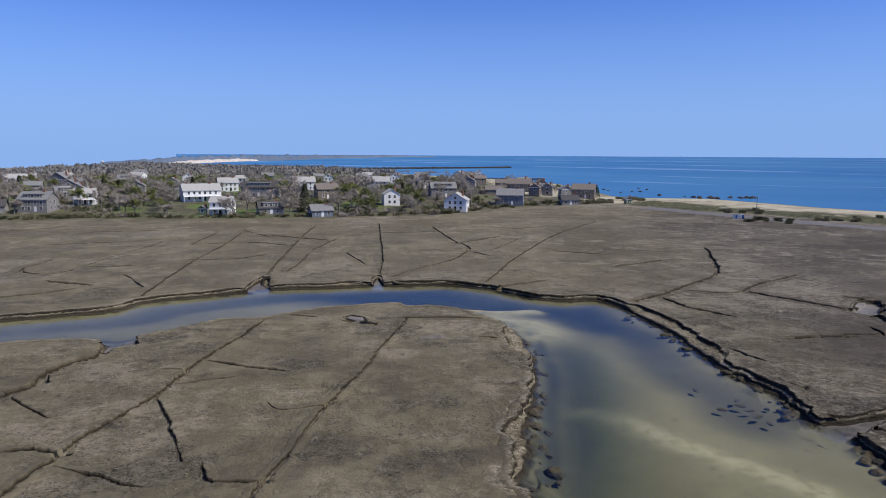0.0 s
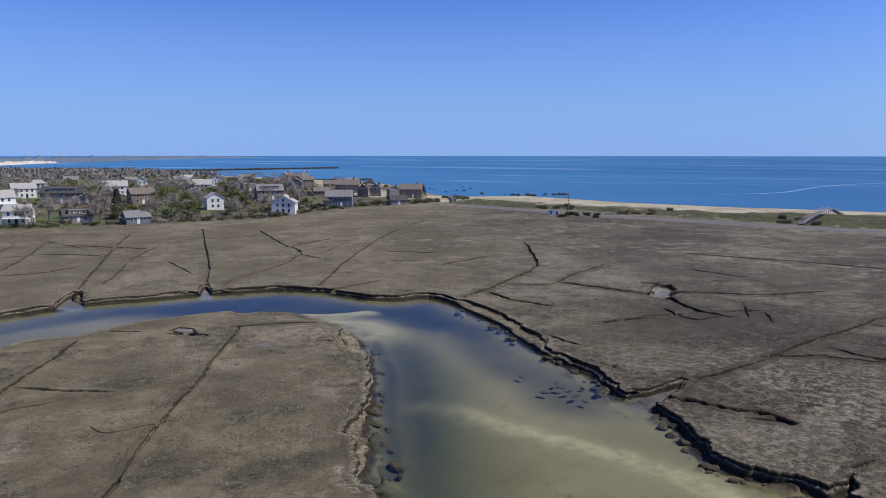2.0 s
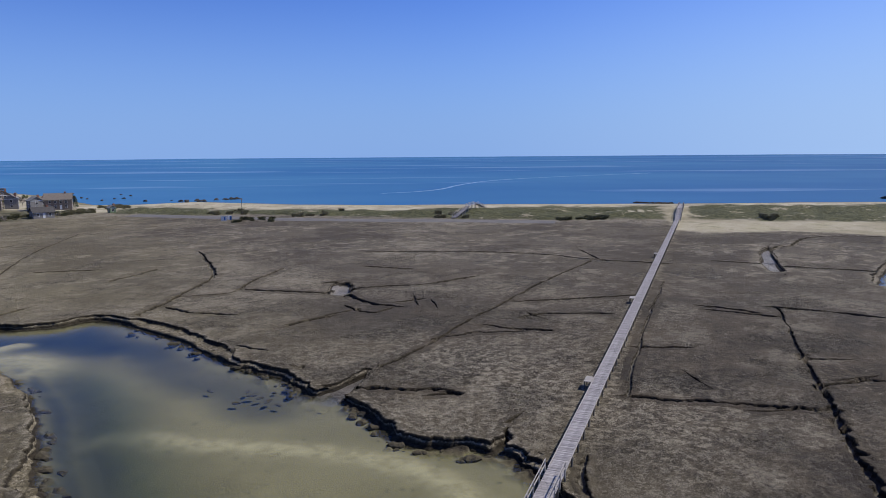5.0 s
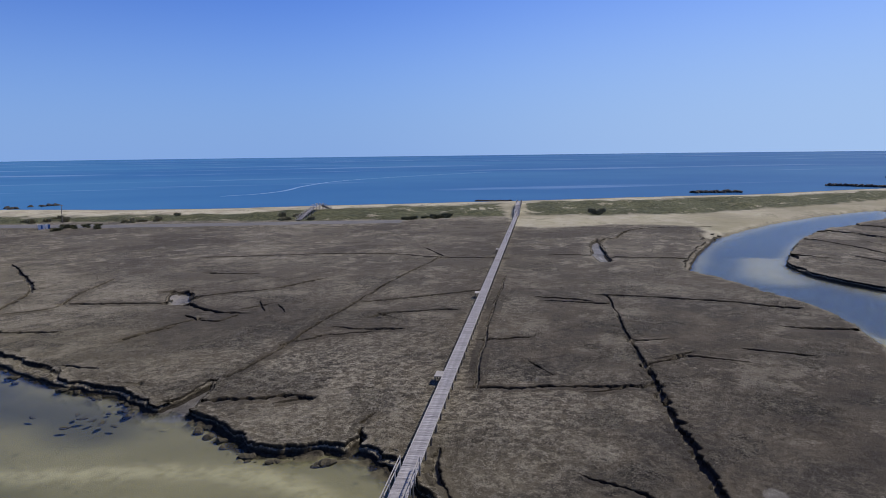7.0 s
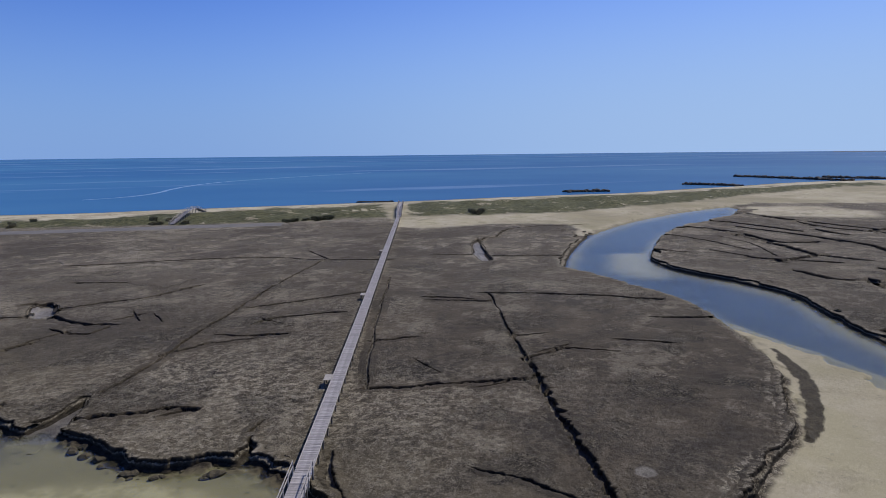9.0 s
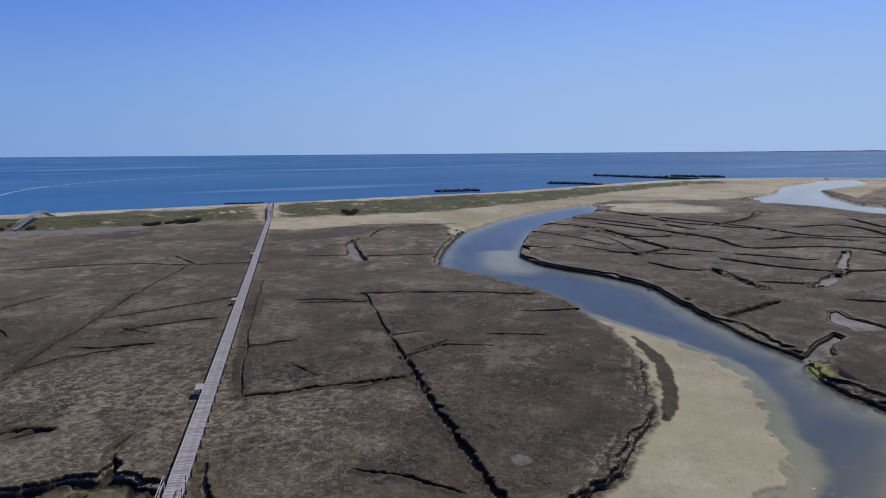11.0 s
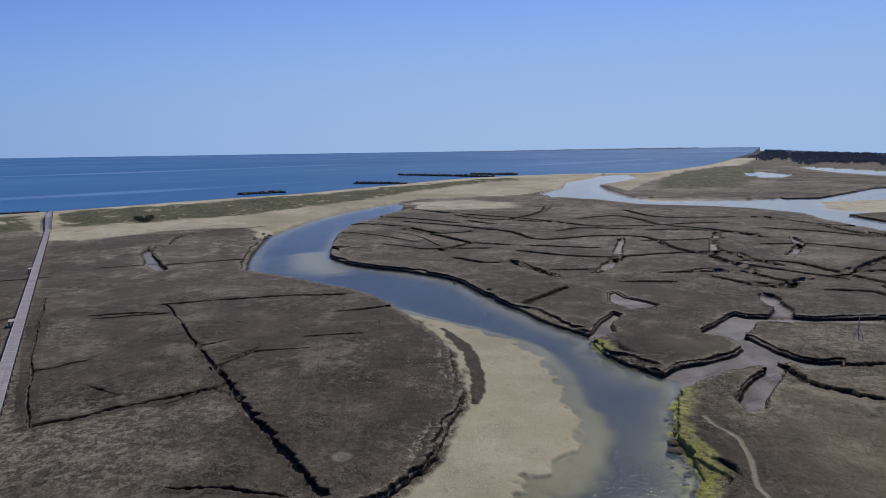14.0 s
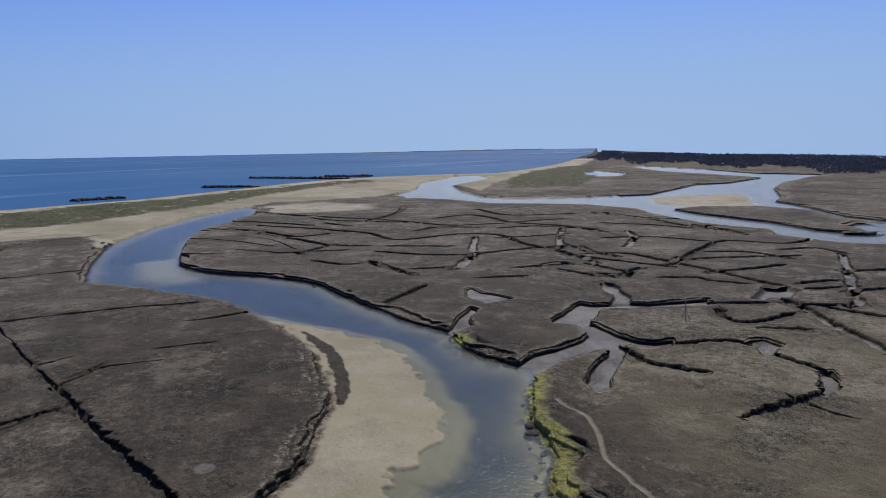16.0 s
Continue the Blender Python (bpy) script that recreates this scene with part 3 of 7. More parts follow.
ditch(0.65, (45.6, 42.6), (47.5, 43.3))
ditch(1.1, (60.4, 39.4), (63.6, 34.7), (68.1, 29.3), (72.1, 23.5))
ditch(1.9, (116.1, 48.4), (120.4, 36.4), (122.5, 27.3), (123.1, 18.4))
ditch(0.6, (114.9, 47.4), (101.6, 39.6), (89.7, 32.9))
ditch(0.75, (89.7, 32.9), (84.0, 29.5), (78.5, 26.3))
ditch(1.0, (78.5, 26.3), (74.0, 23.6), (69.1, 20.9))
ditch(1.45, (69.1, 20.9), (62.7, 16.9), (57.7, 13.8), (52.8, 11.0), (47.0, 7.2))
ditch(0.95, (80.3, 26.6), (83.7, 24.9), (86.0, 23.9), (87.3, 17.6))
ditch(0.28, (61.4, 40.0), (71.0, 45.8), (78.2, 49.8), (97.6, 60.6), (122.2, 73.5))
ditch(1.1, (78.2, 49.8), (82.3, 45.5))
ditch(1.3, (106.0, 54.7), (109.1, 45.8))
ditch(1.6, (109.7, 16.0), (112.4, 8.9))
ditch(0.83, (89.0, 32.4), (92.2, 29.4))
ditch(0.6, (47.6, 19.3), (47.6, 14.7), (46.4, 10.6))
ditch(1.4, (108.4, 56.7), (110.0, 49.3))
ditch(2.2, (101.3, -50.0), (100.1, -54.5), (99.6, -64.1), (96.6, -78.0))
ditch(7, (98.9, -81.3), (106.1, -88.0))
ditch(2.1, (97.5, -83.0), (89.4, -81.0), (81.7, -78.7), (74.7, -77.3), (68.1, -75.5))
ditch(1.2, (81.7, -44.9), (79.7, -46.9), (78.1, -51.9), (77.2, -59.9), (74.7, -60.7))
ditch(1.3, (70.6, -61.1), (66.6, -62.1), (63.1, -62.4), (60.3, -61.2), (57.2, -57.9), (55.7, -53.5), (52.8, -45.5))
ditch(0.9, (79.0, -44.1), (72.5, -44.0), (68.3, -46.4), (66.7, -48.4))
ditch(3.4, (119.0, -59.5), (112.0, -58.6), (107.0, -57.6), (102.5, -54.5))
ditch(1.7, (136.5, -127.6), (111.8, -108.4), (90.7, -91.2))
ditch(0.8, (90.7, -91.2), (91.6, -88.0), (94.9, -82.2))
ditch(0.8, (109.4, -90.2), (119.8, -88.2), (128.5, -87.2), (139.8, -84.0))
ditch(0.9, (156, -73), (153, -81), (140.8, -86.0), (155, -102), (167, -116), (161, -123), (157, -129), (164, -143))
ditch(0.8, (293, 3), (273, -15), (262, -28), (249, -39), (231, -52), (230, -73), (215, -88), (199, -93))
ditch(0.9, (228, -13), (218, -22), (200, -27), (199, -35), (205, -47), (200, -60), (177, -62), (166, -66), (144.8, -68.1))
ditch(0.7, (175, -22), (167, -33), (164, -43), (168, -54), (171, -70))
ditch(0.7, (160, -18), (148.5, -22.0), (142.7, -23.8))
ditch(0.6, (114.1, -15.6), (127.3, -24.9))
ditch(1.2, (135.4, -57.5), (125.2, -63.5), (130.2, -69.6), (132.9, -72.9))
ditch(0.8, (94.9, -68.5), (89.5, -66.1), (85.3, -68.1), (88.4, -77.2))
ditch(0.8, (90.1, -85.7), (83.1, -89.6))
ditch(0.71, (222, 16), (210, 8), (189, 1))
ditch(0.7, (251, -116), (224, -124), (204, -125), (183, -130))
ditch(0.6, (109.5, -95.8), (110.4, -102.7))
ditch(0.6, (140.4, -87.3), (141.0, -99.3), (138.6, -115.5))
ditch(0.9, (237, 17), (223, 10), (209, 0), (194, -8), (189, -17))
ditch(0.6, (192, -8), (179, -0))
ditch(1.9, (243, 36), (244, 25), (240, 17))
ditch(0.7, (317, 21), (289, 2), (265, -11), (257, -21), (246, -38))
ditch(1.9, (188, 30), (186, 24))
ditch(0.8, (158, -17), (142.3, -24.2), (141.1, -24.6))
ditch(0.5, (251, -11), (245, -15))


ditch(0.8, (262, -28), (282, -39), (308, -46))
ditch(0.8, (258, -54), (265, -66), (251, -72), (233, -74), (236, -83), (237, -92))
ditch(0.7, (283, -76), (259, -81), (255, -103))
ditch(0.7, (185, -27), (180, -40))
ditch(0.7, (220, -39), (227, -46), (222, -58))
ditch(0.7, (218, -69), (218, -79), (206, -92))
ditch(0.8, (174, -72), (159, -74), (151, -76))
ditch(0.7, (192, -60), (193, -67), (195, -79))
ditch(0.8, (249, -120), (230, -125), (219, -138))
ditch(0.8, (217, -106), (207, -117), (195, -124), (198, -130))
ditch(0.8, (183, -90), (181, -101), (169, -110))
ditch(0.7, (200, -129), (190, -131), (180, -130))
ditch(0.8, (150, -100), (147.2, -109.4), (136.8, -112.7))
ditch(0.7, (148.3, -121.4), (147.9, -129.1), (140.4, -130.2))
ditch(0.7, (156, -66), (150, -70), (142.8, -74.3), (134.2, -81.0))
ditch(0.7, (141.3, -65.9), (131.8, -69.1), (132.5, -74.0))
ditch(0.7, (122.0, -74.3), (120.2, -80.2), (117.1, -80.1), (112.7, -84.7))
ditch(0.7, (125.1, -86.4), (126.1, -95.0), (128.4, -104.9))
ditch(0.6, (104.3, -94.1), (104.2, -98.2))
ditch(0.6, (118.0, -114.5), (117.2, -121.7))
ditch(0.6, (100.5, -98.0), (100.8, -106.3))
ditch(0.6, (81.8, -68.4), (80.0, -72.6))
ditch(0.8, (250, 32), (238, 15), (217, 2), (219, -7))
ditch(1.9, (222, 31), (210, 18), (198, 9))
ditch(0.7, (252, 12), (236, -6), (228, -13))
ditch(0.7, (269, 32), (271, 20), (250, -2))
ditch(0.7, (182, 4), (182, -11))
ditch(0.7, (165, -5), (158, -11), (159, -17))
ditch(1.9, (191, 15), (179, 1))
ditch(0.6, (147.0, -26.9), (146.9, -34.8))
ditch(0.6, (132.6, -39.0), (131.8, -46.1))
ditch(0.6, (142.4, -49.5), (143.0, -60.4))
ditch(0.68, (56.7, -53.0), (51.6, -53.5), (50.2, -54.3))
ditch(0.72, (66.9, 28.0), (69.7, 25.8), (72.4, 23.4))
ditch(0.73, (83.7, 26.2), (87.6, 24.2))
ditch(0.98, (93.8, 17.8), (94.9, 11.8))
ditch(0.48, (72.1, 38.9), (69.9, 35.3))
ditch(1.6, (90.3, 131.1), (94.5, 123.5))
ditch(0.9, (61.0, 71.5), (66.5, 70.3))
ditch(0.99, (66.9, 70.2), (71.2, 66.6))
ditch(1.3, (72.2, 94.9), (75.3, 94.3))
ditch(1.2, (79.6, 72.5), (84.1, 71.6), (90.7, 64.7))
ditch(0.98, (71.2, 71.8), (72.6, 67.3), (75.2, 64.0))
ditch(1, (49.1, 93.8), (56.3, 93.8))
ditch(0.44, (-33, 179), (-31, 197))
ditch(0.36, (-68, 189), (-69, 209))
ditch(0.34, (-23, 169), (-18, 156))
ditch(1.9, (-15, 216), (-4, 219))
ditch(0.35, (14, 181), (21, 199))
ditch(1.5, (40, 154), (50, 161))
ditch(1.9, (31, 176), (39, 172))


ditch(2.4, (207.9, -84.5), (192.6, -77.8), (179.3, -72.6), (169.4, -69.5))
ditch(2.2, (192.8, -100.6), (181.4, -96.6), (166.0, -86.9))
ditch(2.6, (195.2, -52.1), (181.5, -48.2), (170.5, -45.1))
ditch(3.2, (163.2, -43.4), (154.3, -39.7), (145.5, -35.5))
ditch(2.4, (130.2, -70.7), (124.9, -66.4), (127.1, -65.3), (128.9, -63.9))
ditch(2.2, (138.0, -84.4), (143.2, -88.3))
ditch(2.2, (166.1, -74.7), (162.5, -74.0))
ditch(2, (145.4, -57.4), (147.3, -60.8), (144.4, -61.3))
ditch(1.2, (151.9, 62.4), (164.6, 69.3), (169.9, 73.3))
ditch(2.4, (167.1, 71.4), (172.7, 75.4), (180.1, 79.3), (188.9, 82.0), (193.3, 82.2))
ditch(1.9, (191.7, 82.4), (195.6, 80.3), (206.0, 82.7), (219.4, 85.0), (231.5, 79.1), (240.0, 67.5))
ditch(1.8, (160.7, 65.6), (164.3, 56.9), (167.1, 50.3))
ditch(1.9, (157.0, 79.3), (160.2, 71.8))
ditch(0.9, (44.5, 32.4), (40.8, 30.0), (38.1, 27.2))


def meander(width, line):
    """The same line with the small bends that the tide has worn."""
    p = np.array(line)
    run = np.concatenate([[0], np.cumsum(np.hypot(*np.diff(p, axis=0).T))])
    n = max(4, int(run[-1] / np.clip(0.012 * np.hypot(*p.mean(0)), 0.6, 2.5)))
    t = np.linspace(0, run[-1], n)
    q = np.stack([np.interp(t, run, p[:, 0]), np.interp(t, run, p[:, 1])], -1)
    d = np.gradient(q, axis=0)
    d /= np.maximum(np.hypot(d[:, 0], d[:, 1]), 1e-6)[:, None]
    bend = (0.35 if width < 1.2 else 0.55) * fbm(q[:, 0], q[:, 1], 4.5, 3)
    return [tuple(v) for v in q + np.stack([-d[:, 1], d[:, 0]], -1) * bend[:, None]]


DITCHES = [(width, meander(width, line)) for width, line in DITCHES]


def wobble(x, y, cell):
    """How far the tide has worn an edge out of its line, and how much detail the spacing cell can show."""
    near = np.clip(1.2 - 1.4 * cell, 0.0, 1.0)
    wob = 0.9 * fbm(x, y, 5.0, 3) + near * (0.70 * fbm(x + 40, y, 1.4, 2) + 0.22 * fbm(x, y + 12, 0.55, 2))
    wob2 = 0.7 * fbm(x + 90, y + 31, 4.0, 3) + 0.4 * near * fbm(x, y + 70, 1.1, 2)
    return near, wob, wob2


def terrace_width(x, y):
    """How far behind the creek's edge the upper turf has broken off."""
    slump = 0.35 * smooth(17, 12, x) * smooth(44, 54, y) * smooth(108, 96, y) + 1.6 * smooth(140, 158, x) * smooth(228, 210, x) * smooth(38, 44, y) + 0.9 * smooth(20, 26, x) * smooth(44, 38, x) * smooth(60, 68, y) * smooth(125, 118, y)
    return 0.14 + 2.0 * smooth(-0.05, 0.5, fbm(x + 60, y, 15, 2) + 0.3 * fbm(x + 8, y, 3.0, 2) + 0.22 * slump) * (1 - 0.75 * smooth(40, 46, x) * smooth(150, 135, x) * smooth(26, 16, y) * smooth(-41, -37, y - 0.35 * x)) * (1 - 0.7 * smooth(33, 35, x) * smooth(48, 45, x) * smooth(34, 37, y) * smooth(61, 57, y)) + 0.5 * slump


def ground_form(x, y, cell, with_ditches=True, with_banks=True):
    """Height and surface kinds at the places x, y; cell: spacing of the sheet there."""
    near, wob, wob2 = wobble(x, y, cell)
    xw, yw = x + wob * 0.8, y + wob2 * 0.8
    k = {}
    z = 0.10 * fbm(x, y, 30, 3) + near * (0.10 * fbm(x, y, 3.2, 3) + 0.07 * fbm(x + 5, y + 9, 0.9, 2))
    tone = np.maximum(smooth(60, -25, x - 0.25 * y + 25 * fbm(x, y, 60, 3)), 0.8 * smooth(-26, -40, y) * smooth(100, 70, x))
    pale = np.clip(0.25 + 0.7 * fbm(x + 300, y, 45, 4), 0, 1)
    green = np.zeros_like(x)
    # upland with the village
    up = area_distance(x, y, UPLAND, 90)
    z = z + 2.2 * smooth(-4, 60, up + 4 * wob) + smooth(0, 80, up) * 1.2 * fbm(x, y, 90, 3)
    garden = np.exp(-(((x + 100) / 45) ** 2 + ((y - 285) / 28) ** 2))
    green = smooth(-3, 5, up + 3 * wob) * np.clip(smooth(-0.1, 0.3, fbm(x + 77, y, 45, 4) - 0.12) + 1.2 * garden * smooth(-0.2, 0.1, fbm(x, y, 14, 3)), 0, 1)
    # spit, dunes, beach
    spit = area_distance(xw, yw, SPIT, 30)
    east = area_distance(xw, yw, EAST_SPIT, 30)
    sand = np.maximum(smooth(-1.5, 1.5, spit + 2 * wob), smooth(-2, 2, east + 3 * wob))
    z = z + 0.35 * smooth(-2, 12, np.maximum(spit, east))
    bare = sand.copy()
    damp = (0.30 + 0.40 * smooth(0.05, 0.3, fbm(x + 210, y, 35, 4) + 0.12)) * smooth(-2, 4, np.maximum(spit, east))
    dune = np.maximum(np.maximum(area_distance(x, y, DUNES_WEST, 30), area_distance(x, y, DUNES_EAST, 30)), area_distance(x, y, EAST_FIELD, 30))
    hump = np.abs(fbm(x, y, 26, 3)) * 1.6 + 0.3 + 0.5 * fbm(x, y, 8, 2)
    z = z + hump * 1.5 * smooth(0, 14, dune) * smooth(0, 25, -area_distance(x, y, OCEAN, 110) - 30 - 15 * smooth(225, 275, y))
    grass = smooth(-1, 3, dune + 4 * wob)
    pale = np.maximum(pale, smooth(-55, -4, dune + 22 * fbm(x, y, 30, 3)) * 0.9)
    wash = area_distance(xw, yw, OVERWASH, 12)
    sand = np.maximum(sand, 0.8 * smooth(-5, 5, wash + 6 * fbm(x, y, 14, 3)))
    # the sea's edge
    ocean = area_distance(x, y, OCEAN, 140) + 2.0 * fbm(x, y, 25, 2)
    coast = -ocean
    shelf = WATER + np.where(coast > 0, coast * 0.055, coast * 0.05)
    z = np.where(coast < 45, np.minimum(z, shelf), z)
    broad = 15 * smooth(225, 275, y)  # the beach widens towards the village
    sand = np.maximum(sand, smooth(56 + broad, 44 + broad, coast + 4 * wob))
    grass = grass * smooth(26 + broad, 38 + broad, coast + 12 * wob + 14 * fbm(x + 50, y, 22, 3))
    wet = np.maximum(smooth(9, 3, coast), damp * smooth(25, 60, coast))
    # tidal creek
    sd = area_distance(xw, yw, BASIN, 30)
    shore = smooth(6, 0, line_distance(x, y, SPIT_SHORE, 14) - 4)
    bank = smooth(-0.06, 0.14 + 0.2 * cell, sd) * (1 - shore) + shore * smooth(-7, 6, sd)
    to_north = line_distance(x, y, NORTH_LINE, 30)
    to_meadow = line_distance(x, y, MEADOW_LINE, 20)
    arm = smooth(98, 118, y + 0.5 * x)
    gut = np.maximum(smooth(15, 5, to_north) * smooth(52, 70, y), np.exp(-((to_meadow - 3.8) / 3.0) ** 2) * smooth(100, 90, y))
    gut = np.maximum(gut, np.maximum(arm, np.maximum(smooth(30, 44, x) * smooth(24, 10, y), smooth(96, 116, x) * smooth(230, 190, x))))
    gut = np.clip(gut * (1 + 0.35 * fbm(x, y, 16, 3)), 0, 1)
    # where the gut's greenish water tint goes into the bed colour
    weedy = np.exp(-((to_meadow - 6.5) / 4.5) ** 2) * smooth(102, 84, y) * (sd > 0.5) * (x < 40)
    bed = WATER - 0.06 - (0.20 + 0.60 * gut) * (1 - np.exp(-np.maximum(sd - 0.3, 0) / 2.0)) + 0.03 * fbm(x, y, 18, 2)
    bar = np.zeros_like(x)
    for width, lift, line in BARS:
        ridge = np.exp(-(line_distance(x + 0.6 * wob, y + 0.6 * wob2, line, width * 3) / width) ** 2) * smooth(0, 3, sd)
        bed = bed + lift * ridge
        if width < 4.5 or lift > 0.5:
            bar = np.maximum(bar, ridge * (0.45 if width > 4.2 else 1.0))
    flat = area_distance(xw * 0.5 + x * 0.5, yw * 0.5 + y * 0.5, SAND_FLAT, 12)
    bed = np.maximum(bed, WATER - 0.85 + 0.72 * smooth(-5.0, -0.5, flat + 1.2 * fbm(x, y, 5, 3))) * (sd > 0) + bed * (sd <= 0)
    lift = smooth(-0.3, 0.25, flat + 1.3 * fbm(x, y, 3.0, 3) + 0.6 * fbm(x, y, 0.9, 2)) * (sd > 0)
    bed = bed * (1 - lift) + lift * (WATER + 0.115 + 0.05 * fbm(x, y, 4, 3))
    # slumped turf and cracked terraces along the banks
    clod = smooth(0.10, 0.22, fbm(x, y, 1.7, 2)) * smooth(2.8, 0.8, sd) * smooth(0.05, 0.4, sd) * near * (1 - shore) * smooth(-0.3, 0.1, fbm(x, y, 14, 2))
    bed = bed + clod * (0.30 + 0.25 * fbm(x, y, 0.8, 2))
    if with_banks:  # room for the creek's own banks
        brink = terrace_width(x, y)
        z = z - 1.1 * smooth(-(brink + 0.5 + 0.9 * cell), -(brink + 0.25 + 0.45 * cell), sd) * (1 - shore)
    z = z * (1 - bank) + bed * bank
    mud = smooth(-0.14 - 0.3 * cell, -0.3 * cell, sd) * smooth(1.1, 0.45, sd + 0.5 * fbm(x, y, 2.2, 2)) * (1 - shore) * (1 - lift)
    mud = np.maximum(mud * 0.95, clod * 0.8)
    crescent = smooth(1.15, 0.9, line_distance(x + 0.5 * wob, y + 0.5 * wob2, MUD_CRESCENT, 6) + 0.5 * np.abs(fbm(x, y, 2.5, 3)) + 0.6 * smooth(93, 100, x) + 0.6 * smooth(72, 67, x))
    mud = np.maximum(mud, crescent * 0.94)
    sand = np.maximum(sand * (sd < 0.5), smooth(0.5, 1.2, sd))
    pale = np.maximum(pale, smooth(-3.0, -0.4, sd + 1.6 * wob) * 0.85)
    grass, green = grass * (sd < 0), green * (sd < 0)
    wet = np.maximum(wet, smooth(0.1, 0.6, sd) * (1 - 0.5 * lift))
    # water depth, used to darken the bed's own colour
    deep = smooth(0.28, 0.85, WATER - z) * (sd > 0) * (1 - bar) * np.clip(0.6 + 0.4 * arm + 0.45 * smooth(40, 52, x), 0, 1)
    murk = np.exp(-((to_meadow - 2.3) / 1.5) ** 2) * smooth(112, 100, y) * smooth(-0.35, 0.15, fbm(x, y, 5, 3)) * (x < 40) * (sd > 0.6)
    deep = np.maximum(deep, 0.8 * murk)
    # lagoon
    lag = area_distance(xw, yw, LAGOON, 40)
    isl = area_distance(xw, yw, ISLAND, 40)
    pond = area_distance(x, y, FAR_POND, 20)
    lag = np.maximum(np.minimum(lag, -isl), pond)
    bl = smooth(-1.6, 0.6, lag)
    if with_banks:
        edged = smooth(14, 8, np.minimum(np.minimum(line_distance(x, y, LAGOON_EDGES[0], 16), line_distance(x, y, LAGOON_EDGES[1], 16)), line_distance(x, y, ISLAND + ISLAND[:1], 16)))
        z = z - 1.1 * edged * smooth(-(0.7 + 0.8 * cell), -(0.4 + 0.4 * cell), lag)
    flats = np.maximum(smooth(-3, 4, area_distance(x, y, LAGOON_FLAT, 14) + 6 * fbm(x, y, 22, 3)), smooth(-3, 4, area_distance(x, y, LAGOON_BEACH, 14) + 6 * fbm(x, y, 22, 3)))
    z = z * (1 - bl) + bl * (WATER - 0.5 + 0.56 * flats - 0.2 * smooth(0, 20, lag) * (1 - flats))
    sand, wet, deep = np.maximum(sand, smooth(1, 4, lag)), np.maximum(wet, bl * (0.55 - 0.35 * flats)), np.maximum(deep, bl * (1 - flats) * 0.22 * smooth(2, 12, lag))
    mud = np.maximum(mud, smooth(-3.0, -2.0, lag) * smooth(-0.6, -1.4, lag) * (1 - bare))
    # side creek and pools of bare mud
    silt = 0.9 * smooth(-1.4, -0.6, lag) * smooth(4.0, 1.5, lag + 2 * fbm(x, y, 12, 2)) * (1 - bare)
    for place, depth in SILT_PLACES:
        px, py = [p[0] for p in place], [p[1] for p in place]
        i = np.nonzero((x > min(px) - 6) & (x < max(px) + 6) & (y > min(py) - 6) & (y < max(py) + 6))[0]
        if not len(i):
            continue
        e = area_distance(x[i] + 0.35 * wob[i], y[i] + 0.35 * wob2[i], place, 8)
        dip = smooth(-2.5, 0, e) * 0.06 * (sd[i] < 0)
        ledge = 0.08 * smooth(-0.85, -0.75, e + 0.5 * fbm(x[i], y[i], 2.5, 2)) * (sd[i] < 0)
        low = smooth(-(0.50 + 0.7 * cell[i]), -(0.28 + 0.35 * cell[i]), e) if with_banks else smooth(-0.05, 0.06 + 0.10 * cell[i], e)
        z[i] = (z[i] - dip - ledge) * (1 - low) + np.where(sd[i] < 0.3, -depth + 0.03 * wob[i], np.minimum(z[i], -depth + 0.03 * wob[i])) * low
        silt[i] = np.maximum(silt[i], smooth(-0.1, 0.1 + 0.1 * cell[i], e) * (sd[i] < 1.5))
        mud[i] = np.maximum(mud[i], smooth(-0.25 - 0.3 * cell[i], -0.05 - 0.3 * cell[i], e) * smooth(0.20, 0.0, e) * (sd[i] < 0.2))
    for px, py, wide in BARE_PANS:
        pan = smooth(1.1, 0.8, np.hypot((x - px) / wide, (y - py) / (wide * 0.8)) + 0.25 * fbm(x, y, 1.5, 2))
        silt, z = np.maximum(silt, 0.55 * pan), z - 0.06 * pan
    # ditches
    dry = (sd < 1.0) & (up < 5)
    sag, trench = np.zeros_like(x), np.zeros_like(x)
    for width, line in DITCHES:
        lx, ly = [p[0] for p in line], [p[1] for p in line]
        south = min(ly) < 0 and max(lx) > 60
        reach = width * 0.5 + 6.0
        i = np.nonzero((x > min(lx) - reach) & (x < max(lx) + reach) & (y > min(ly) - reach) & (y < max(ly) + reach))[0]
        if not len(i):
            continue
        if width < NARROW:  # room for the ditch's own banks
            d = line_distance(x[i], y[i], line, reach)
            half = np.maximum(ditch_half(width, south), (0.40 + 0.0045 * np.hypot(np.mean(lx), np.mean(ly))) if south else (0.05 + 0.0012 * np.hypot(np.mean(lx), np.mean(ly)))) * 1.15 + 0.08
            sag[i] = np.maximum(sag[i], (0.12 if south else 0.06) * smooth(2.4, 0.2, d - half) * (sd[i] < 0))
            if with_ditches:
                trench[i] = np.maximum(trench[i], smooth(half + 0.2 + 0.8 * cell[i], half + 0.05 + 0.4 * cell[i], d) * (sd[i] < 0.5))
            pale[i] = np.maximum(pale[i], smooth(half + 2.2, half + 0.3, d + 0.8 * wob[i]) * 0.5)
            continue
        if not with_ditches:
            continue
        d = line_distance(x[i] + wob[i] * 0.8, y[i] + wob2[i] * 0.8, line, reach)
        half = width * 0.42 * (1 + 0.4 * wob[i])
        cut = smooth(half + 0.12 + 0.22 * cell[i], half * 0.7, d)
        floor = np.minimum(z[i], -0.88 + 0.05 * wob[i])
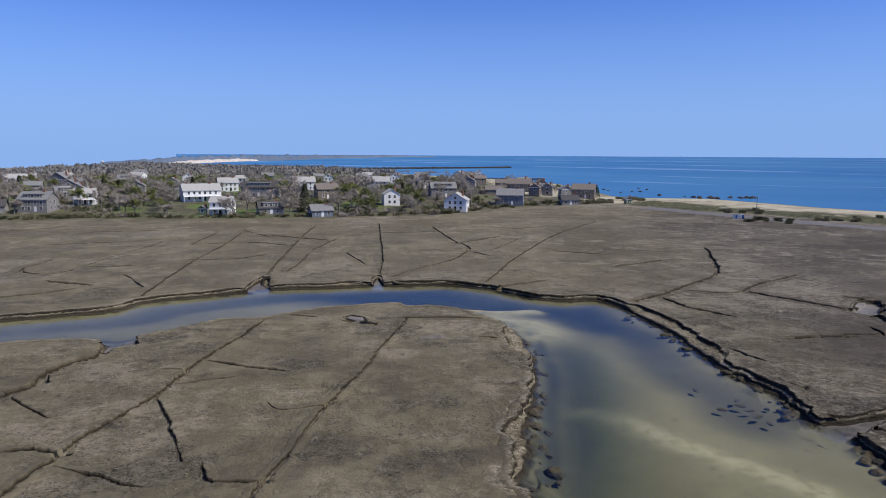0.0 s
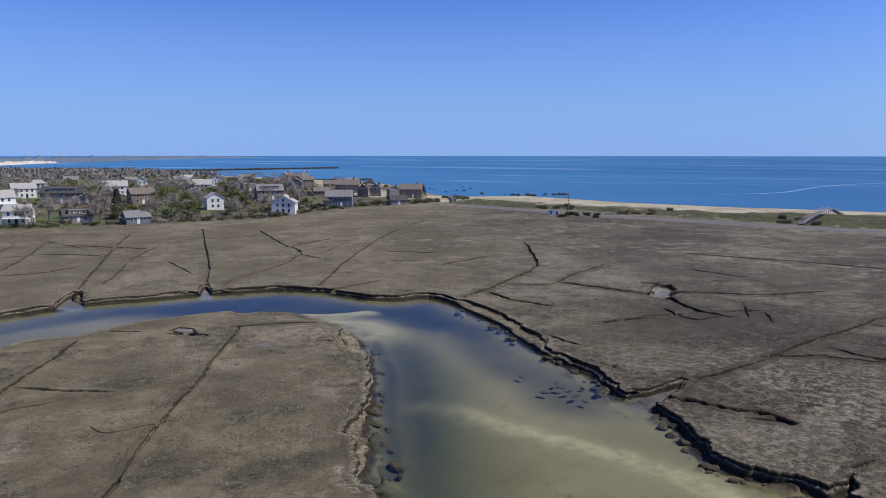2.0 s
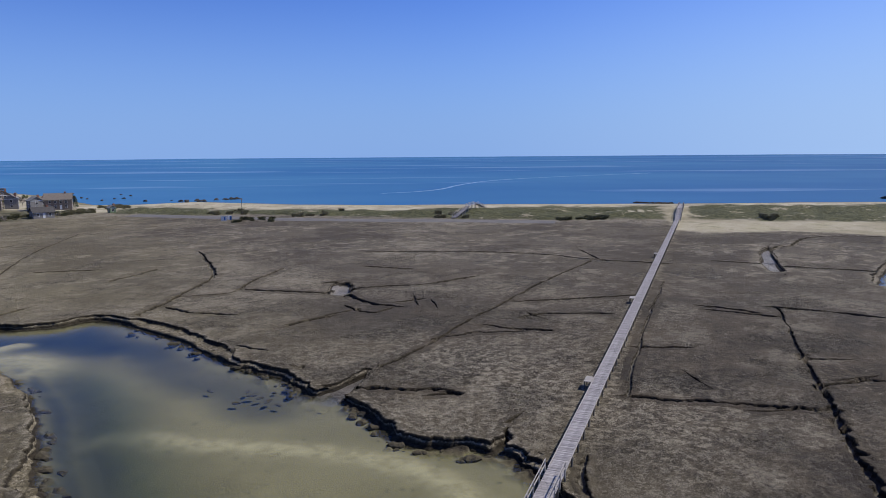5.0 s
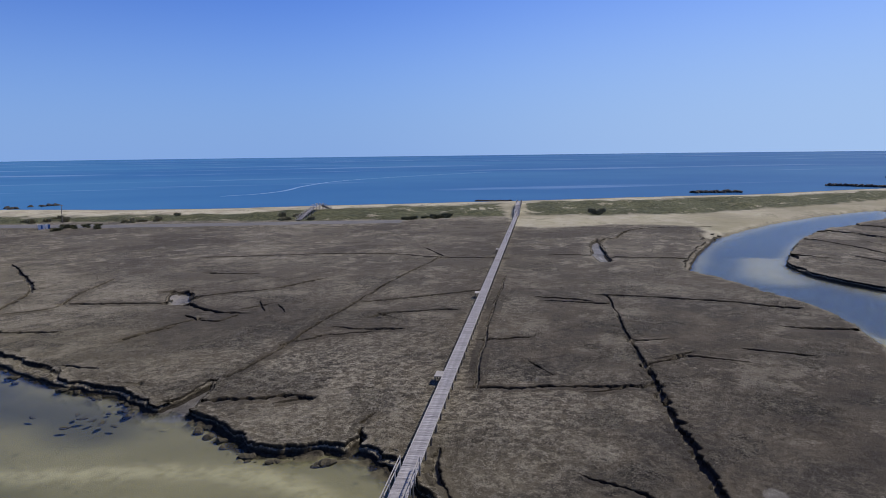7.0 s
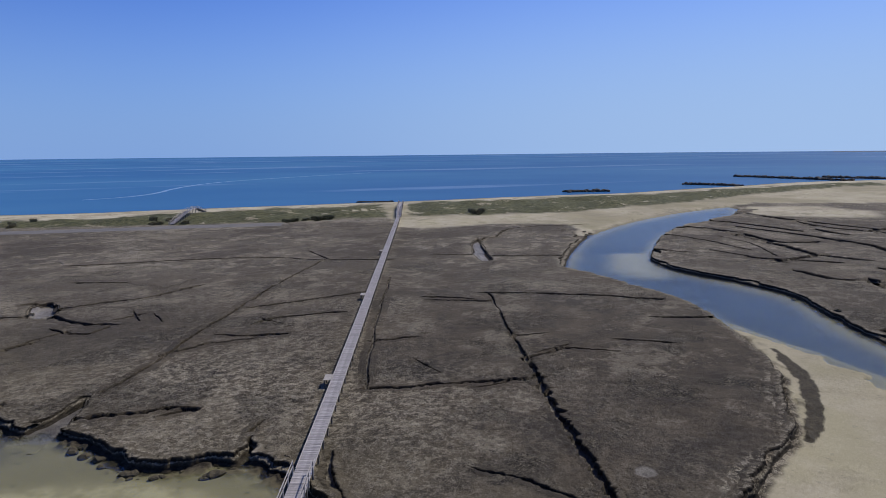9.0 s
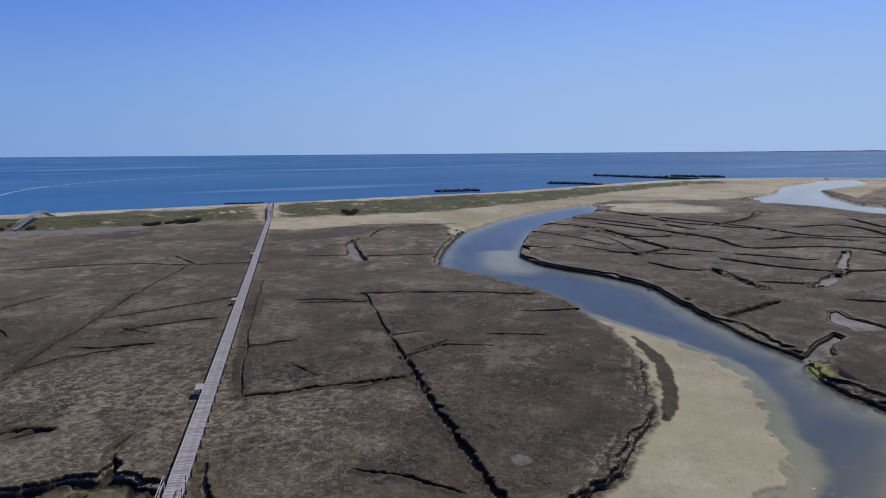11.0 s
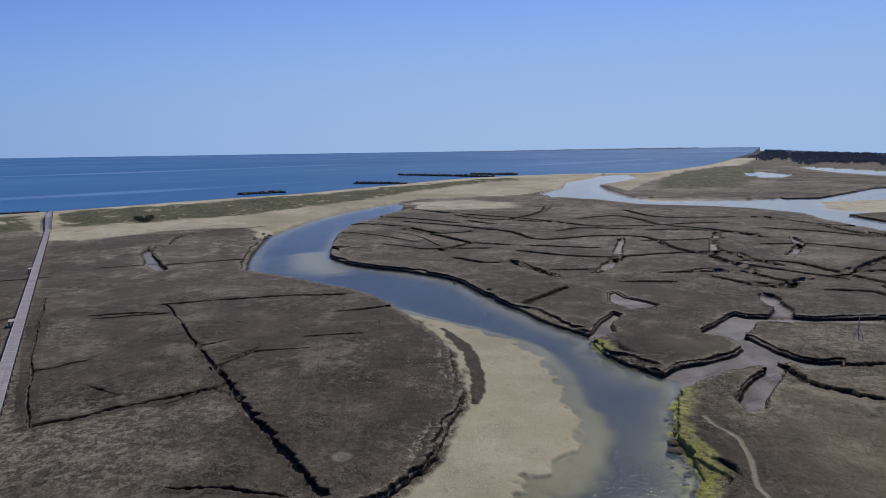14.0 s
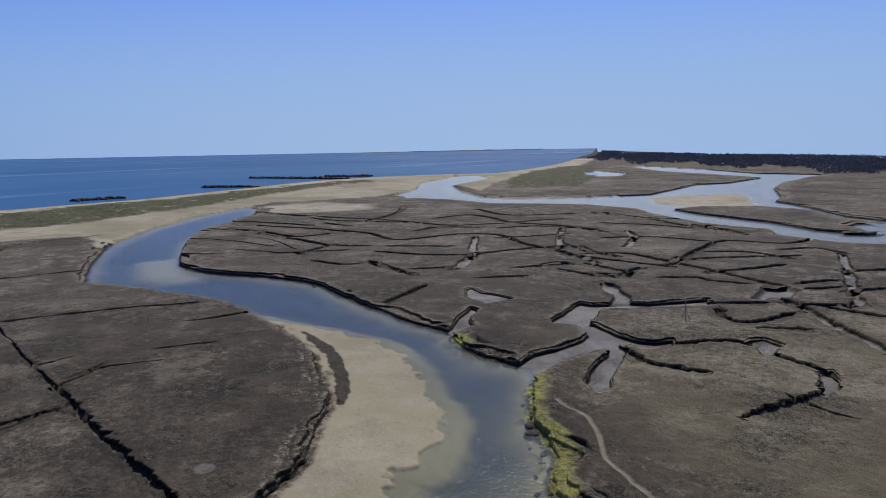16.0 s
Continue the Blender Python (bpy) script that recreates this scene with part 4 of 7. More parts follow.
        z[i] = z[i] * (1 - cut) + floor * cut
        silt[i] = np.maximum(silt[i], smooth(half * 0.95, half * 0.6, d) * dry[i])
        mud[i] = np.maximum(mud[i], smooth(half + 0.16 + 0.22 * cell[i], half, d) * (1 - silt[i]))
        pale[i] = np.maximum(pale[i], smooth(half + 2.4, half + 0.3, d + 0.8 * wob[i]) * 0.8)
        sand[i] = sand[i] * (1 - cut * dry[i])
    z = z - sag - trench
    z = np.where((trench > 0.01) & (lag < -1.5), np.maximum(z, WATER - 0.10), z)
    land = (sd < -0.3) & (lag < -1.5 - 0.9 * cell) & (coast > 25)
    z = np.where(land, np.maximum(z, WATER + 0.012), z)
    mud = mud * (1 - silt)
    walk_line = [(36.0, 29.6), (36.0 + 0.8775 * 230, 29.6 + 0.4796 * 230)]
    pale = np.maximum(pale, smooth(4.5, 1.2, line_distance(x, y, walk_line, 8) + 1.5 * wob) * 0.7)
    algae = np.maximum(area_distance(xw, yw, WEED_BANK, 6), area_distance(xw, yw, WEED_POINT, 6))
    algae = smooth(-0.5, 0.8, algae + 0.8 * wob) * (z > WATER - 0.1) * smooth(-2.0, -0.8, sd + 0.8 * wob2)
    path = smooth(0.34, 0.16, line_distance(x + 0.3 * wob, y + 0.3 * wob2, FOOTPATH, 4))
    trod = np.maximum(*[smooth(1.5, 0.7, line_distance(x + 0.5 * wob, y, q, 6)) for q in DUNE_PATHS])
    grass = grass * (1 - trod)
    sand = np.maximum(np.maximum(sand, path * 0.45), trod)
    z = z - 0.12 * path
    road = line_distance(x, y, ROAD, 16)
    z = np.where(road < 15, z * smooth(6.5, 14, road) + 0.25 * smooth(14, 6.5, road), z)
    grass = grass * smooth(5, 8, road)
    k.update(upland=smooth(-3, 3, up + 3 * wob), bar=np.clip(bar + 0.0 * x, 0, 1), tone=tone, pale=pale, green=green, dune=grass, sand=np.clip(sand * (1 - grass), 0, 1), wet=wet, mud=np.clip(mud, 0, 1), silt=silt, deep=deep, algae=algae, weedy=weedy,
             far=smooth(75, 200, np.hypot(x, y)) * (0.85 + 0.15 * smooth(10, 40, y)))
    # land beyond this range is lowered so its skyline fits the camera's view
    bearing, range_ = np.degrees(np.arctan2(x, y)), np.hypot(x, y)
    crest = np.interp(bearing, [-120, -40, -32.5, -25.4, -21.4, -18, -10, 90, 108, 111, 113.5, 117, 122, 133, 150, 180], [800, 790, 800, 1080, 1420, 1650, 9000, 9000, 9000, 4500, 2900, 2000, 1480, 1150, 1050, 1000])
    z = np.where(ocean < -20, z - 0.035 * np.maximum(range_ - crest, 0), z)
    kind = np.zeros(x.shape, int)
    kind[(sand > 0.5) & (grass < 0.5)] = 2
    kind[grass >= 0.5] = 3
    kind[(up > 0) & (sand < 0.5)] = 4
    kind[(sd > 0.2) | (lag > 0.5)] = 1
    return z, k, kind


def ground_sheet():
    """One sheet from below the viewpoint to the horizon, finer where it is near, cut where one kind of ground meets the next."""
    dense = np.arange(radians(-49), radians(128), 0.0021)
    rest = np.linspace(dense[-1], dense[0] + 2 * math.pi, 92)[1:-1]
    ang = np.concatenate([dense, rest])
    falls = np.concatenate([np.arange(700, 500, -2.0), np.arange(500, 6.3, -1.5)])
    rad = np.concatenate([[0.02, 4.0, 14, 24, 32, 38, 42], 26 * 1232 / falls])
    R, A = np.meshgrid(rad, ang, indexing="ij")
    x, y = (R * np.cos(A)).ravel(), (R * np.sin(A)).ravel()
    cell = np.repeat(np.gradient(rad), len(ang))
    z, kinds, kind = ground_form(x, y, cell)
    nr, na = len(rad), len(ang)
    idx = np.arange(nr * na).reshape(nr, na)
    a, b = idx[:-1], idx[1:]
    faces = np.stack([a, b, np.roll(b, -1, 1), np.roll(a, -1, 1)], -1).reshape(-1, 4)
    of_face = kind[faces[:, 0]]
    out = []
    for number, (name, label, category) in enumerate([
            ("marsh_ground", "brown and olive salt-marsh turf cut by ditches", "marsh"), ("creek_bed", "tan sand and dark mud creek bed under shallow water", "creek bed"),
            ("beach_sand", "pale dry sand of the beach and spit", "beach"), ("dune_ground", "low sand dunes with olive beach grass", "dunes"),
            ("village_ground", "green lawns and brown scrubby soil under the village", "ground")]):
        f = faces[of_face == number]
        used, inv = np.unique(f, return_inverse=True)
        me = bpy.data.meshes.new(name)
        me.vertices.add(len(used))
        me.vertices.foreach_set("co", np.stack([x[used], y[used], z[used]], -1).astype(np.float32).ravel())
        me.loops.add(f.size)
        me.loops.foreach_set("vertex_index", inv.reshape(-1).astype(np.int32))
        me.polygons.add(len(f))
        me.polygons.foreach_set("loop_start", np.arange(0, f.size, 4, dtype=np.int32))
        me.update(calc_edges=True)
        me.polygons.foreach_set("use_smooth", np.ones(len(f), bool))
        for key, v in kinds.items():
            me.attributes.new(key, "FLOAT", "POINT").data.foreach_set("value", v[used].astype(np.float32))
        me.materials.append(GROUND)
        out.append(tagged(new(name, me), label, category, kind="structure"))
    return out


def ditch_banks():
    """The narrow ditches: turf shoulders, ragged lips, dark walls and a muddy floor, along each line."""
    r = np.random.RandomState(3)
    rows = []
    for width, line in DITCHES:
        if width >= NARROW:
            continue
        south = min(p[1] for p in line) < 0 and max(p[0] for p in line) > 60
        p = np.array(line)
        a, b = p[0] - p[1], p[-1] - p[-2]
        more = 0.8 + np.hypot(*p.mean(0)) ** 2 * 1.5 / 32032 * 1.4
        p = np.concatenate([[p[0] + a / np.hypot(*a) * more], p, [p[-1] + b / np.hypot(*b) * more]])
        run = np.concatenate([[0], np.cumsum(np.hypot(*np.diff(p, axis=0).T))])
        far = np.hypot(*p.mean(0))
        n = max(4, int(run[-1] / np.clip(0.004 * far, 0.22, 0.7)))
        t = np.linspace(0, run[-1], n)
        q = np.stack([np.interp(t, run, p[:, 0]), np.interp(t, run, p[:, 1])], -1)
        d = np.gradient(q, axis=0)
        d /= np.maximum(np.hypot(d[:, 0], d[:, 1]), 1e-6)[:, None]
        side = np.stack([-d[:, 1], d[:, 0]], -1)
        rows.append((width, south, q, side, t, run[-1], far))
    verts, faces, keys = [], [], {k: [] for k in ("mud", "silt", "pale")}
    for width, south, q, side, t, length, far in rows:
        n = len(q)
        pale_floor = 1.15 if south else 3.0
        half = max(ditch_half(width, south), (0.40 + 0.0045 * far) if south else (0.05 + 0.0012 * far))
        broken = np.ones(n) if width >= 1.0 or south else smooth(-0.45, -0.1, fbm(q[:, 0] + 71, q[:, 1], 6.0, 2) + 0.35 * fbm(q[:, 0], q[:, 1], 1.3, 2) + (0.5 if width > 0.65 else 0.12))
        from_creek = area_distance(q[[0, -1], 0], q[[0, -1], 1], BASIN, 20) > -3.0
        round_end = max(2.0, half * 1.5)
        ends = np.sqrt(np.minimum(np.maximum(smooth(0.2, round_end, t), from_creek[0]), np.maximum(smooth(0.2, round_end, length - t), from_creek[1])))
        w = half * (0.25 + 0.75 * broken) * (0.15 + 0.85 * ends)
        rag = np.minimum(w, 0.55)
        broad = 0.35 * np.maximum(w - 0.6, 0)
        a = w + rag * (0.75 * fbm(q[:, 0] + 5, q[:, 1], 0.9, 2) + 0.36 * r.randn(n).clip(-1.5, 1.5)) + broad * fbm(q[:, 0] + 15, q[:, 1], 5, 2)
        b = w + rag * (0.75 * fbm(q[:, 0], q[:, 1] + 5, 0.9, 2) + 0.36 * r.randn(n).clip(-1.5, 1.5)) + broad * fbm(q[:, 0], q[:, 1] + 15, 5, 2)
        a, b = np.maximum(a, 0.03), np.maximum(b, 0.03)
        edge = 0.55 + np.hypot(q[:, 0], q[:, 1]) ** 2 * 1.5 / 32032 * 1.3
        deep = (min(0.22 + 0.34 * width, 0.86) if not south else 0.85) * (0.2 + 0.8 * broken) * (0.3 + 0.7 * ends)
        lip = 0.05 + 0.03 * r.rand(n)
        # mud weight on the walls brings peat and painted shade together
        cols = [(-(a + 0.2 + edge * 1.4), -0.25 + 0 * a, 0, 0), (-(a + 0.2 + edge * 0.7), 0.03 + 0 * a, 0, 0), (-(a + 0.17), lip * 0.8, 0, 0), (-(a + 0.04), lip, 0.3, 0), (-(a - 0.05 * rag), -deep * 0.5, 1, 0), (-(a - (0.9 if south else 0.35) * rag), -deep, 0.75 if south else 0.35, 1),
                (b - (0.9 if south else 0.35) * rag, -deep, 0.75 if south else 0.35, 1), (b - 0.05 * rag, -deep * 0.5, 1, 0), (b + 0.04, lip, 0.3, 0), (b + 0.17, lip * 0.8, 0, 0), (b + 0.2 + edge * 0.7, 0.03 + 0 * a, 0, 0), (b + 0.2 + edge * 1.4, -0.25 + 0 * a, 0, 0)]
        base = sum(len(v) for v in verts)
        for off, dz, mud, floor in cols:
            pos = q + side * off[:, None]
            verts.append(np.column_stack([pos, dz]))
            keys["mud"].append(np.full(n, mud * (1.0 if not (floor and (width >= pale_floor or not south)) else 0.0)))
            keys["silt"].append(np.full(n, floor * (1.0 if width >= pale_floor else 0.0 if south else 0.40)))
            keys["pale"].append(np.full(n, 0.45))
        idx = base + np.arange(len(cols) * n).reshape(len(cols), n)
        faces.append(np.stack([idx[1:, :-1], idx[1:, 1:], idx[:-1, 1:], idx[:-1, :-1]], -1).reshape(-1, 4))
    v, f = np.concatenate(verts), np.concatenate(faces)
    cell = np.hypot(v[:, 0], v[:, 1]) ** 2 * 1.5 / 32032
    z, kinds, _ = ground_form(v[:, 0], v[:, 1], cell, with_ditches=False)
    v[:, 2] += z
    # where two ditches meet, neither bank blocks the other's floor
    owner = np.concatenate([np.full(len(row[2]) * len(cols), k) for k, row in enumerate(rows)])
    for k, row in enumerate(rows):
        half = max(ditch_half(row[0], row[1]), (0.40 + 0.0045 * row[6]) if row[1] else (0.05 + 0.0012 * row[6]))
        q = row[2]
        lo, hi = q.min(0) - 2 * half - 1, q.max(0) + 2 * half + 1
        i = np.nonzero((owner != k) & (v[:, 0] > lo[0]) & (v[:, 0] < hi[0]) & (v[:, 1] > lo[1]) & (v[:, 1] < hi[1]))[0]
        if len(i):
            d = line_distance(v[i, 0], v[i, 1], [tuple(p) for p in q[1:-1]], half + 2)
            v[i, 2] = np.where(d < half + 0.12, np.minimum(v[i, 2], z[i] - 0.95), v[i, 2])
    v[:, 2] = np.where((z > WATER + 0.2), np.maximum(v[:, 2], WATER + 0.075), v[:, 2])
    shut = np.zeros(len(v), bool)
    for place, _ in SILT_PLACES:
        lo, hi = np.min(place, 0) - 1, np.max(place, 0) + 1
        i = np.nonzero((v[:, 0] > lo[0]) & (v[:, 0] < hi[0]) & (v[:, 1] > lo[1]) & (v[:, 1] < hi[1]))[0]
        if len(i):
            shut[i] |= area_distance(v[i, 0], v[i, 1], place, 3) > 0.05
    f = f[~shut[f].any(1)]
    for k in ("mud", "silt", "pale"):
        kinds[k] = np.maximum(np.concatenate(keys[k]), kinds[k] if k == "mud" else 0)
    of_face = owner[f[:, 0]]
    for k, row in enumerate(rows):
        g = f[of_face == k]
        if not len(g):
            continue
        used, inv = np.unique(g, return_inverse=True)
        me = bpy.data.meshes.new("ditch")
        me.vertices.add(len(used))
        me.vertices.foreach_set("co", v[used].astype(np.float32).ravel())
        me.loops.add(g.size)
        me.loops.foreach_set("vertex_index", inv.reshape(-1).astype(np.int32))
        me.polygons.add(len(g))
        me.polygons.foreach_set("loop_start", np.arange(0, g.size, 4, dtype=np.int32))
        me.update(calc_edges=True)
        for key, val in kinds.items():
            me.attributes.new(key, "FLOAT", "POINT").data.foreach_set("value", val[used].astype(np.float32))
        me.materials.append(GROUND)
        words = "broad tidal gully with dark peat walls and pale silt floor" if row[1] and row[0] >= 1.15 else "tidal gully with ragged dark peat walls" if row[1] or row[0] >= 1.2 else "narrow ragged drainage ditch cut through brown marsh turf"
        tagged(new("ditch", me), words, "ditch", "ditches of the marsh", kind="structure")


def creek_banks():
    """Edges of the creek and of the mud pools: ragged turf lip, dark wall, slumped terrace, undercut and muddy toe, along each bank."""
    r = np.random.RandomState(21)
    verts, faces, mud_keys, pale_keys = [], [], [], []
    banks = [(curve(q), BASIN, WATER, 0.8, 1) for q in (CREEK_NORTH_BANK + EAST_BLOCK_BANK, WEST_MARSH_BANK + CREEK_SOUTH + MEADOW_BANK)]
    banks += [(curve(q + q[:1], 4), q, -depth, 0.35, 1) for q, depth in SILT_PLACES]
    banks += [(q, LAGOON, WATER, 0.8, 1) for q in LAGOON_EDGES] + [(ISLAND + ISLAND[:1], ISLAND, WATER, 0.8, -1)]
    for number, (line, area, floor, warp, facing) in enumerate(banks):
        pool = warp < 0.5
        p = np.array(line)
        run = np.concatenate([[0], np.cumsum(np.hypot(*np.diff(p, axis=0).T))])
        t = [0.0]
        while t[-1] < run[-1]:
            here = np.hypot(np.interp(t[-1], run, p[:, 0]), np.interp(t[-1], run, p[:, 1]))
            t.append(t[-1] + min(max(0.0024 * here, 0.13), 0.9))
        t = np.array(t)
        q = np.stack([np.interp(t, run, p[:, 0]), np.interp(t, run, p[:, 1])], -1)
        blur = 0.35 if pool else 0.9
        d = np.stack([np.interp(t + blur, run, p[:, c]) - np.interp(t - blur, run, p[:, c]) for c in (0, 1)], -1)
        d /= np.maximum(np.hypot(d[:, 0], d[:, 1]), 1e-6)[:, None]
        out = np.stack([-d[:, 1], d[:, 0]], -1)
        probe = 0.3 if pool else 2.0
        side = facing * np.sign(np.mean(area_distance(*(q + out * probe).T, area, 8) - area_distance(*(q - out * probe).T, area, 8)))
        out = out * side
        n = len(q)
        cell = np.hypot(q[:, 0], q[:, 1]) ** 2 * 1.5 / 32032
        offs = np.linspace(-3.0, 3.0, 49) * (0.25 if pool else 1.0)
        px, py = (q[:, :1] + out[:, :1] * offs).ravel(), (q[:, 1:] + out[:, 1:] * offs).ravel()
        _, wob, wob2 = wobble(px, py, np.repeat(cell, len(offs)))
        sd = area_distance(px + wob * warp, py + wob2 * warp, area, 8).reshape(n, -1)
        wet = (sd * facing > 0) & (np.abs(offs) < 0.96 * offs[-1])
        first = np.where(wet.any(1), wet.argmax(1), len(offs) // 2)
        edge_at = offs[first]
        edge_at = 0.5 * edge_at + 0.25 * (np.roll(edge_at, 1) + np.roll(edge_at, -1))
        width = 0.22 + 0.3 * smooth(-0.1, 0.4, fbm(q[:, 0], q[:, 1], 6, 2)) if pool else terrace_width(q[:, 0], q[:, 1])
        w = np.maximum(width + (0.14 if pool else 0.28) * fbm(q[:, 0], q[:, 1] + 4, 1.1, 2) + 0.07 * r.randn(n).clip(-1.5, 1.5), 0.06)
        toe = (0.25 + 0.35 * np.abs(fbm(q[:, 0] + 3, q[:, 1], 1.3, 2)) + 0.10 * r.rand(n)) * (0.6 if pool else 1.0)
        shelf = np.clip(0.58 + 0.35 * fbm(q[:, 0], q[:, 1] + 9, 4.0, 3) + 0.05 * r.randn(n), 0.3, 0.85)
        lip = 0.04 + 0.03 * r.rand(n)
        edge = 0.55 + 1.3 * cell
        one = np.ones(n)
        # across the bank: distance from the edge, share of the bank's height, lift, shade-darkened mud, straw
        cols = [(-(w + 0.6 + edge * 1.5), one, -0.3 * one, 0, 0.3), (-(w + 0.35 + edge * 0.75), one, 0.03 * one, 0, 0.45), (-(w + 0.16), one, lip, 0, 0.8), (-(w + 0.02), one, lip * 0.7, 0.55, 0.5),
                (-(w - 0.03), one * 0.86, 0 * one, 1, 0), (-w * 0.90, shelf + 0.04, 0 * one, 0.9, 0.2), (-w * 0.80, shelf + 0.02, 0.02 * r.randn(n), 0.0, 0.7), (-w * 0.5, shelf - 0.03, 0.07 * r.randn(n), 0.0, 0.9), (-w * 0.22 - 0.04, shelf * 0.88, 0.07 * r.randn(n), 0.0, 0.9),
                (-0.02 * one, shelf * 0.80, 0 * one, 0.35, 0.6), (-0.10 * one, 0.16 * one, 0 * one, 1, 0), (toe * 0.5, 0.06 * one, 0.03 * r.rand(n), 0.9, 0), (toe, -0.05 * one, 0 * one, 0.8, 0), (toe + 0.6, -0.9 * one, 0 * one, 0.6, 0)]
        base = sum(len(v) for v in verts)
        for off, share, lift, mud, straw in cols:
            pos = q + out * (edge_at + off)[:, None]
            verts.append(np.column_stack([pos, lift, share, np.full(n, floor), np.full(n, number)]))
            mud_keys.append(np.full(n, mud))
            pale_keys.append(np.full(n, straw))
        idx = base + np.arange(len(cols) * n).reshape(len(cols), n)
        f = np.stack([idx[1:, :-1], idx[1:, 1:], idx[:-1, 1:], idx[:-1, :-1]], -1).reshape(-1, 4)
        faces.append(f if side > 0 else f[:, ::-1])
    v, f = np.concatenate(verts), np.concatenate(faces)
    cell = np.hypot(v[:, 0], v[:, 1]) ** 2 * 1.5 / 32032
    z, kinds, _ = ground_form(v[:, 0], v[:, 1], cell, with_ditches=False, with_banks=False)
    top = np.where(v[:, 3] > 0.99, np.maximum(z, -0.15), 0.0)
    height = v[:, 4] + (top - v[:, 4]) * v[:, 3] + v[:, 2]
    # ditches, side creeks and the creek itself open through the banks
    shut = np.zeros(len(v), bool)
    for width, line in DITCHES:
        south = min(q[1] for q in line) < 0 and max(q[0] for q in line) > 60
        if width < (0.7 if south else 1.5):
            continue
        half = max(width * 0.4, 0.5 if south else 0.3)
        lo, hi = np.min(line, 0) - half - 1, np.max(line, 0) + half + 1
        i = np.nonzero((v[:, 0] > lo[0]) & (v[:, 0] < hi[0]) & (v[:, 1] > lo[1]) & (v[:, 1] < hi[1]))[0]
        if len(i):
            shut[i] |= line_distance(v[i, 0], v[i, 1], line, half + 1) < half
    for number, (place, _) in enumerate(SILT_PLACES):
        shut |= (v[:, 5] != number + 2) & (area_distance(v[:, 0], v[:, 1], place, 5) > 0.1)
        shut |= (v[:, 5] == number + 2) & (v[:, 3] > 0.45) & (area_distance(v[:, 0], v[:, 1], place, 5) > 0.45)
    shut |= (v[:, 5] >= 2) & (area_distance(v[:, 0], v[:, 1], BASIN, 5) > 0.2)
    f = f[~shut[f].any(1)]
    kinds["mud"], kinds["pale"] = np.concatenate(mud_keys), np.concatenate(pale_keys)
    for key in ("sand", "wet", "deep", "silt", "bar"):
        kinds[key] = np.zeros(len(v))
    v = np.column_stack([v[:, :2], height])
    me = bpy.data.meshes.new("creek_banks")
    me.vertices.add(len(v))
    me.vertices.foreach_set("co", v.astype(np.float32).ravel())
    me.loops.add(f.size)
    me.loops.foreach_set("vertex_index", f.reshape(-1).astype(np.int32))
    me.polygons.add(len(f))
    me.polygons.foreach_set("loop_start", np.arange(0, f.size, 4, dtype=np.int32))
    me.update(calc_edges=True)
    for key, val in kinds.items():
        me.attributes.new(key, "FLOAT", "POINT").data.foreach_set("value", val.astype(np.float32))
    me.materials.append(GROUND)
    tagged(new("creek_banks", me), "ragged slumping turf banks with dark peat walls along the creek", "creek bank", kind="structure")


def flat_sheet(name, pts, z, mat, label, category):
    me = bpy.data.meshes.new(name)
    me.from_pydata([(*p, z) for p in pts], [], [tuple(range(len(pts)))])
    me.materials.append(mat)
    ob = tagged(new(name, me), label, category, kind="structure")
    if me.polygons[0].normal.z < 0:
        me.flip_normals()
    return ob


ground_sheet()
ditch_banks()
creek_banks()
flat_sheet("creek_water", [(-900, -700), (900, -700), (730, -260), (645, -150), (560, -70), (470, 0), (380, 60), (280, 110), (200, 110), (100, 200), (-100, 200), (-900, 200)],
           WATER, CREEK, "calm shallow tidal creek water reflecting blue sky", "water")
flat_sheet("sea", [(px - 6, py - 8) for px, py in OCEAN[1:-1]] + [(5000, 5000), (-1900, 5000)], WATER - 0.05, SEA, "deep blue sea with pale wind slicks", "sea")

# ---- tools for building things ----
def part(name, verts, faces, mat, parent=None, label="", place=None, smooth_shade=False):
    """One mesh object, under a thing or on its own."""
    me = bpy.data.meshes.new(name)
    me.from_pydata(verts, [], faces)
    me.materials.append(mat)
    if smooth_shade:
        me.polygons.foreach_set("use_smooth", np.ones(len(me.polygons), bool))
    ob = new(name, me)
    if parent:
        ob.parent = parent
    if place:
        ob.matrix_basis = place
    return tagged(ob, label)


def again(name, source, parent, place):
    """Another piece on the same mesh."""
    ob = new(name, source.data)
    ob.parent, ob.matrix_basis = parent, place
    return ob


def thing(name, place, label, category, group=""):
    ob = new(name)
    ob.empty_display_size = 0.5
    ob.matrix_basis = place
    return tagged(ob, label, category, group)


def box(x0, x1, y0, y1, z0, z1, m=None):
    v = [Vector((x, y, z)) for z in (z0, z1) for y in (y0, y1) for x in (x0, x1)]
    return [tuple(m @ p if m else p) for p in v], [(0, 2, 3, 1), (4, 5, 7, 6), (0, 1, 5, 4), (2, 6, 7, 3), (0, 4, 6, 2), (1, 3, 7, 5)]


def joined(pieces):
    verts, faces = [], []
    for v, f in pieces:
        faces += [tuple(i + len(verts) for i in q) for q in f]
        verts += v
    return verts, faces


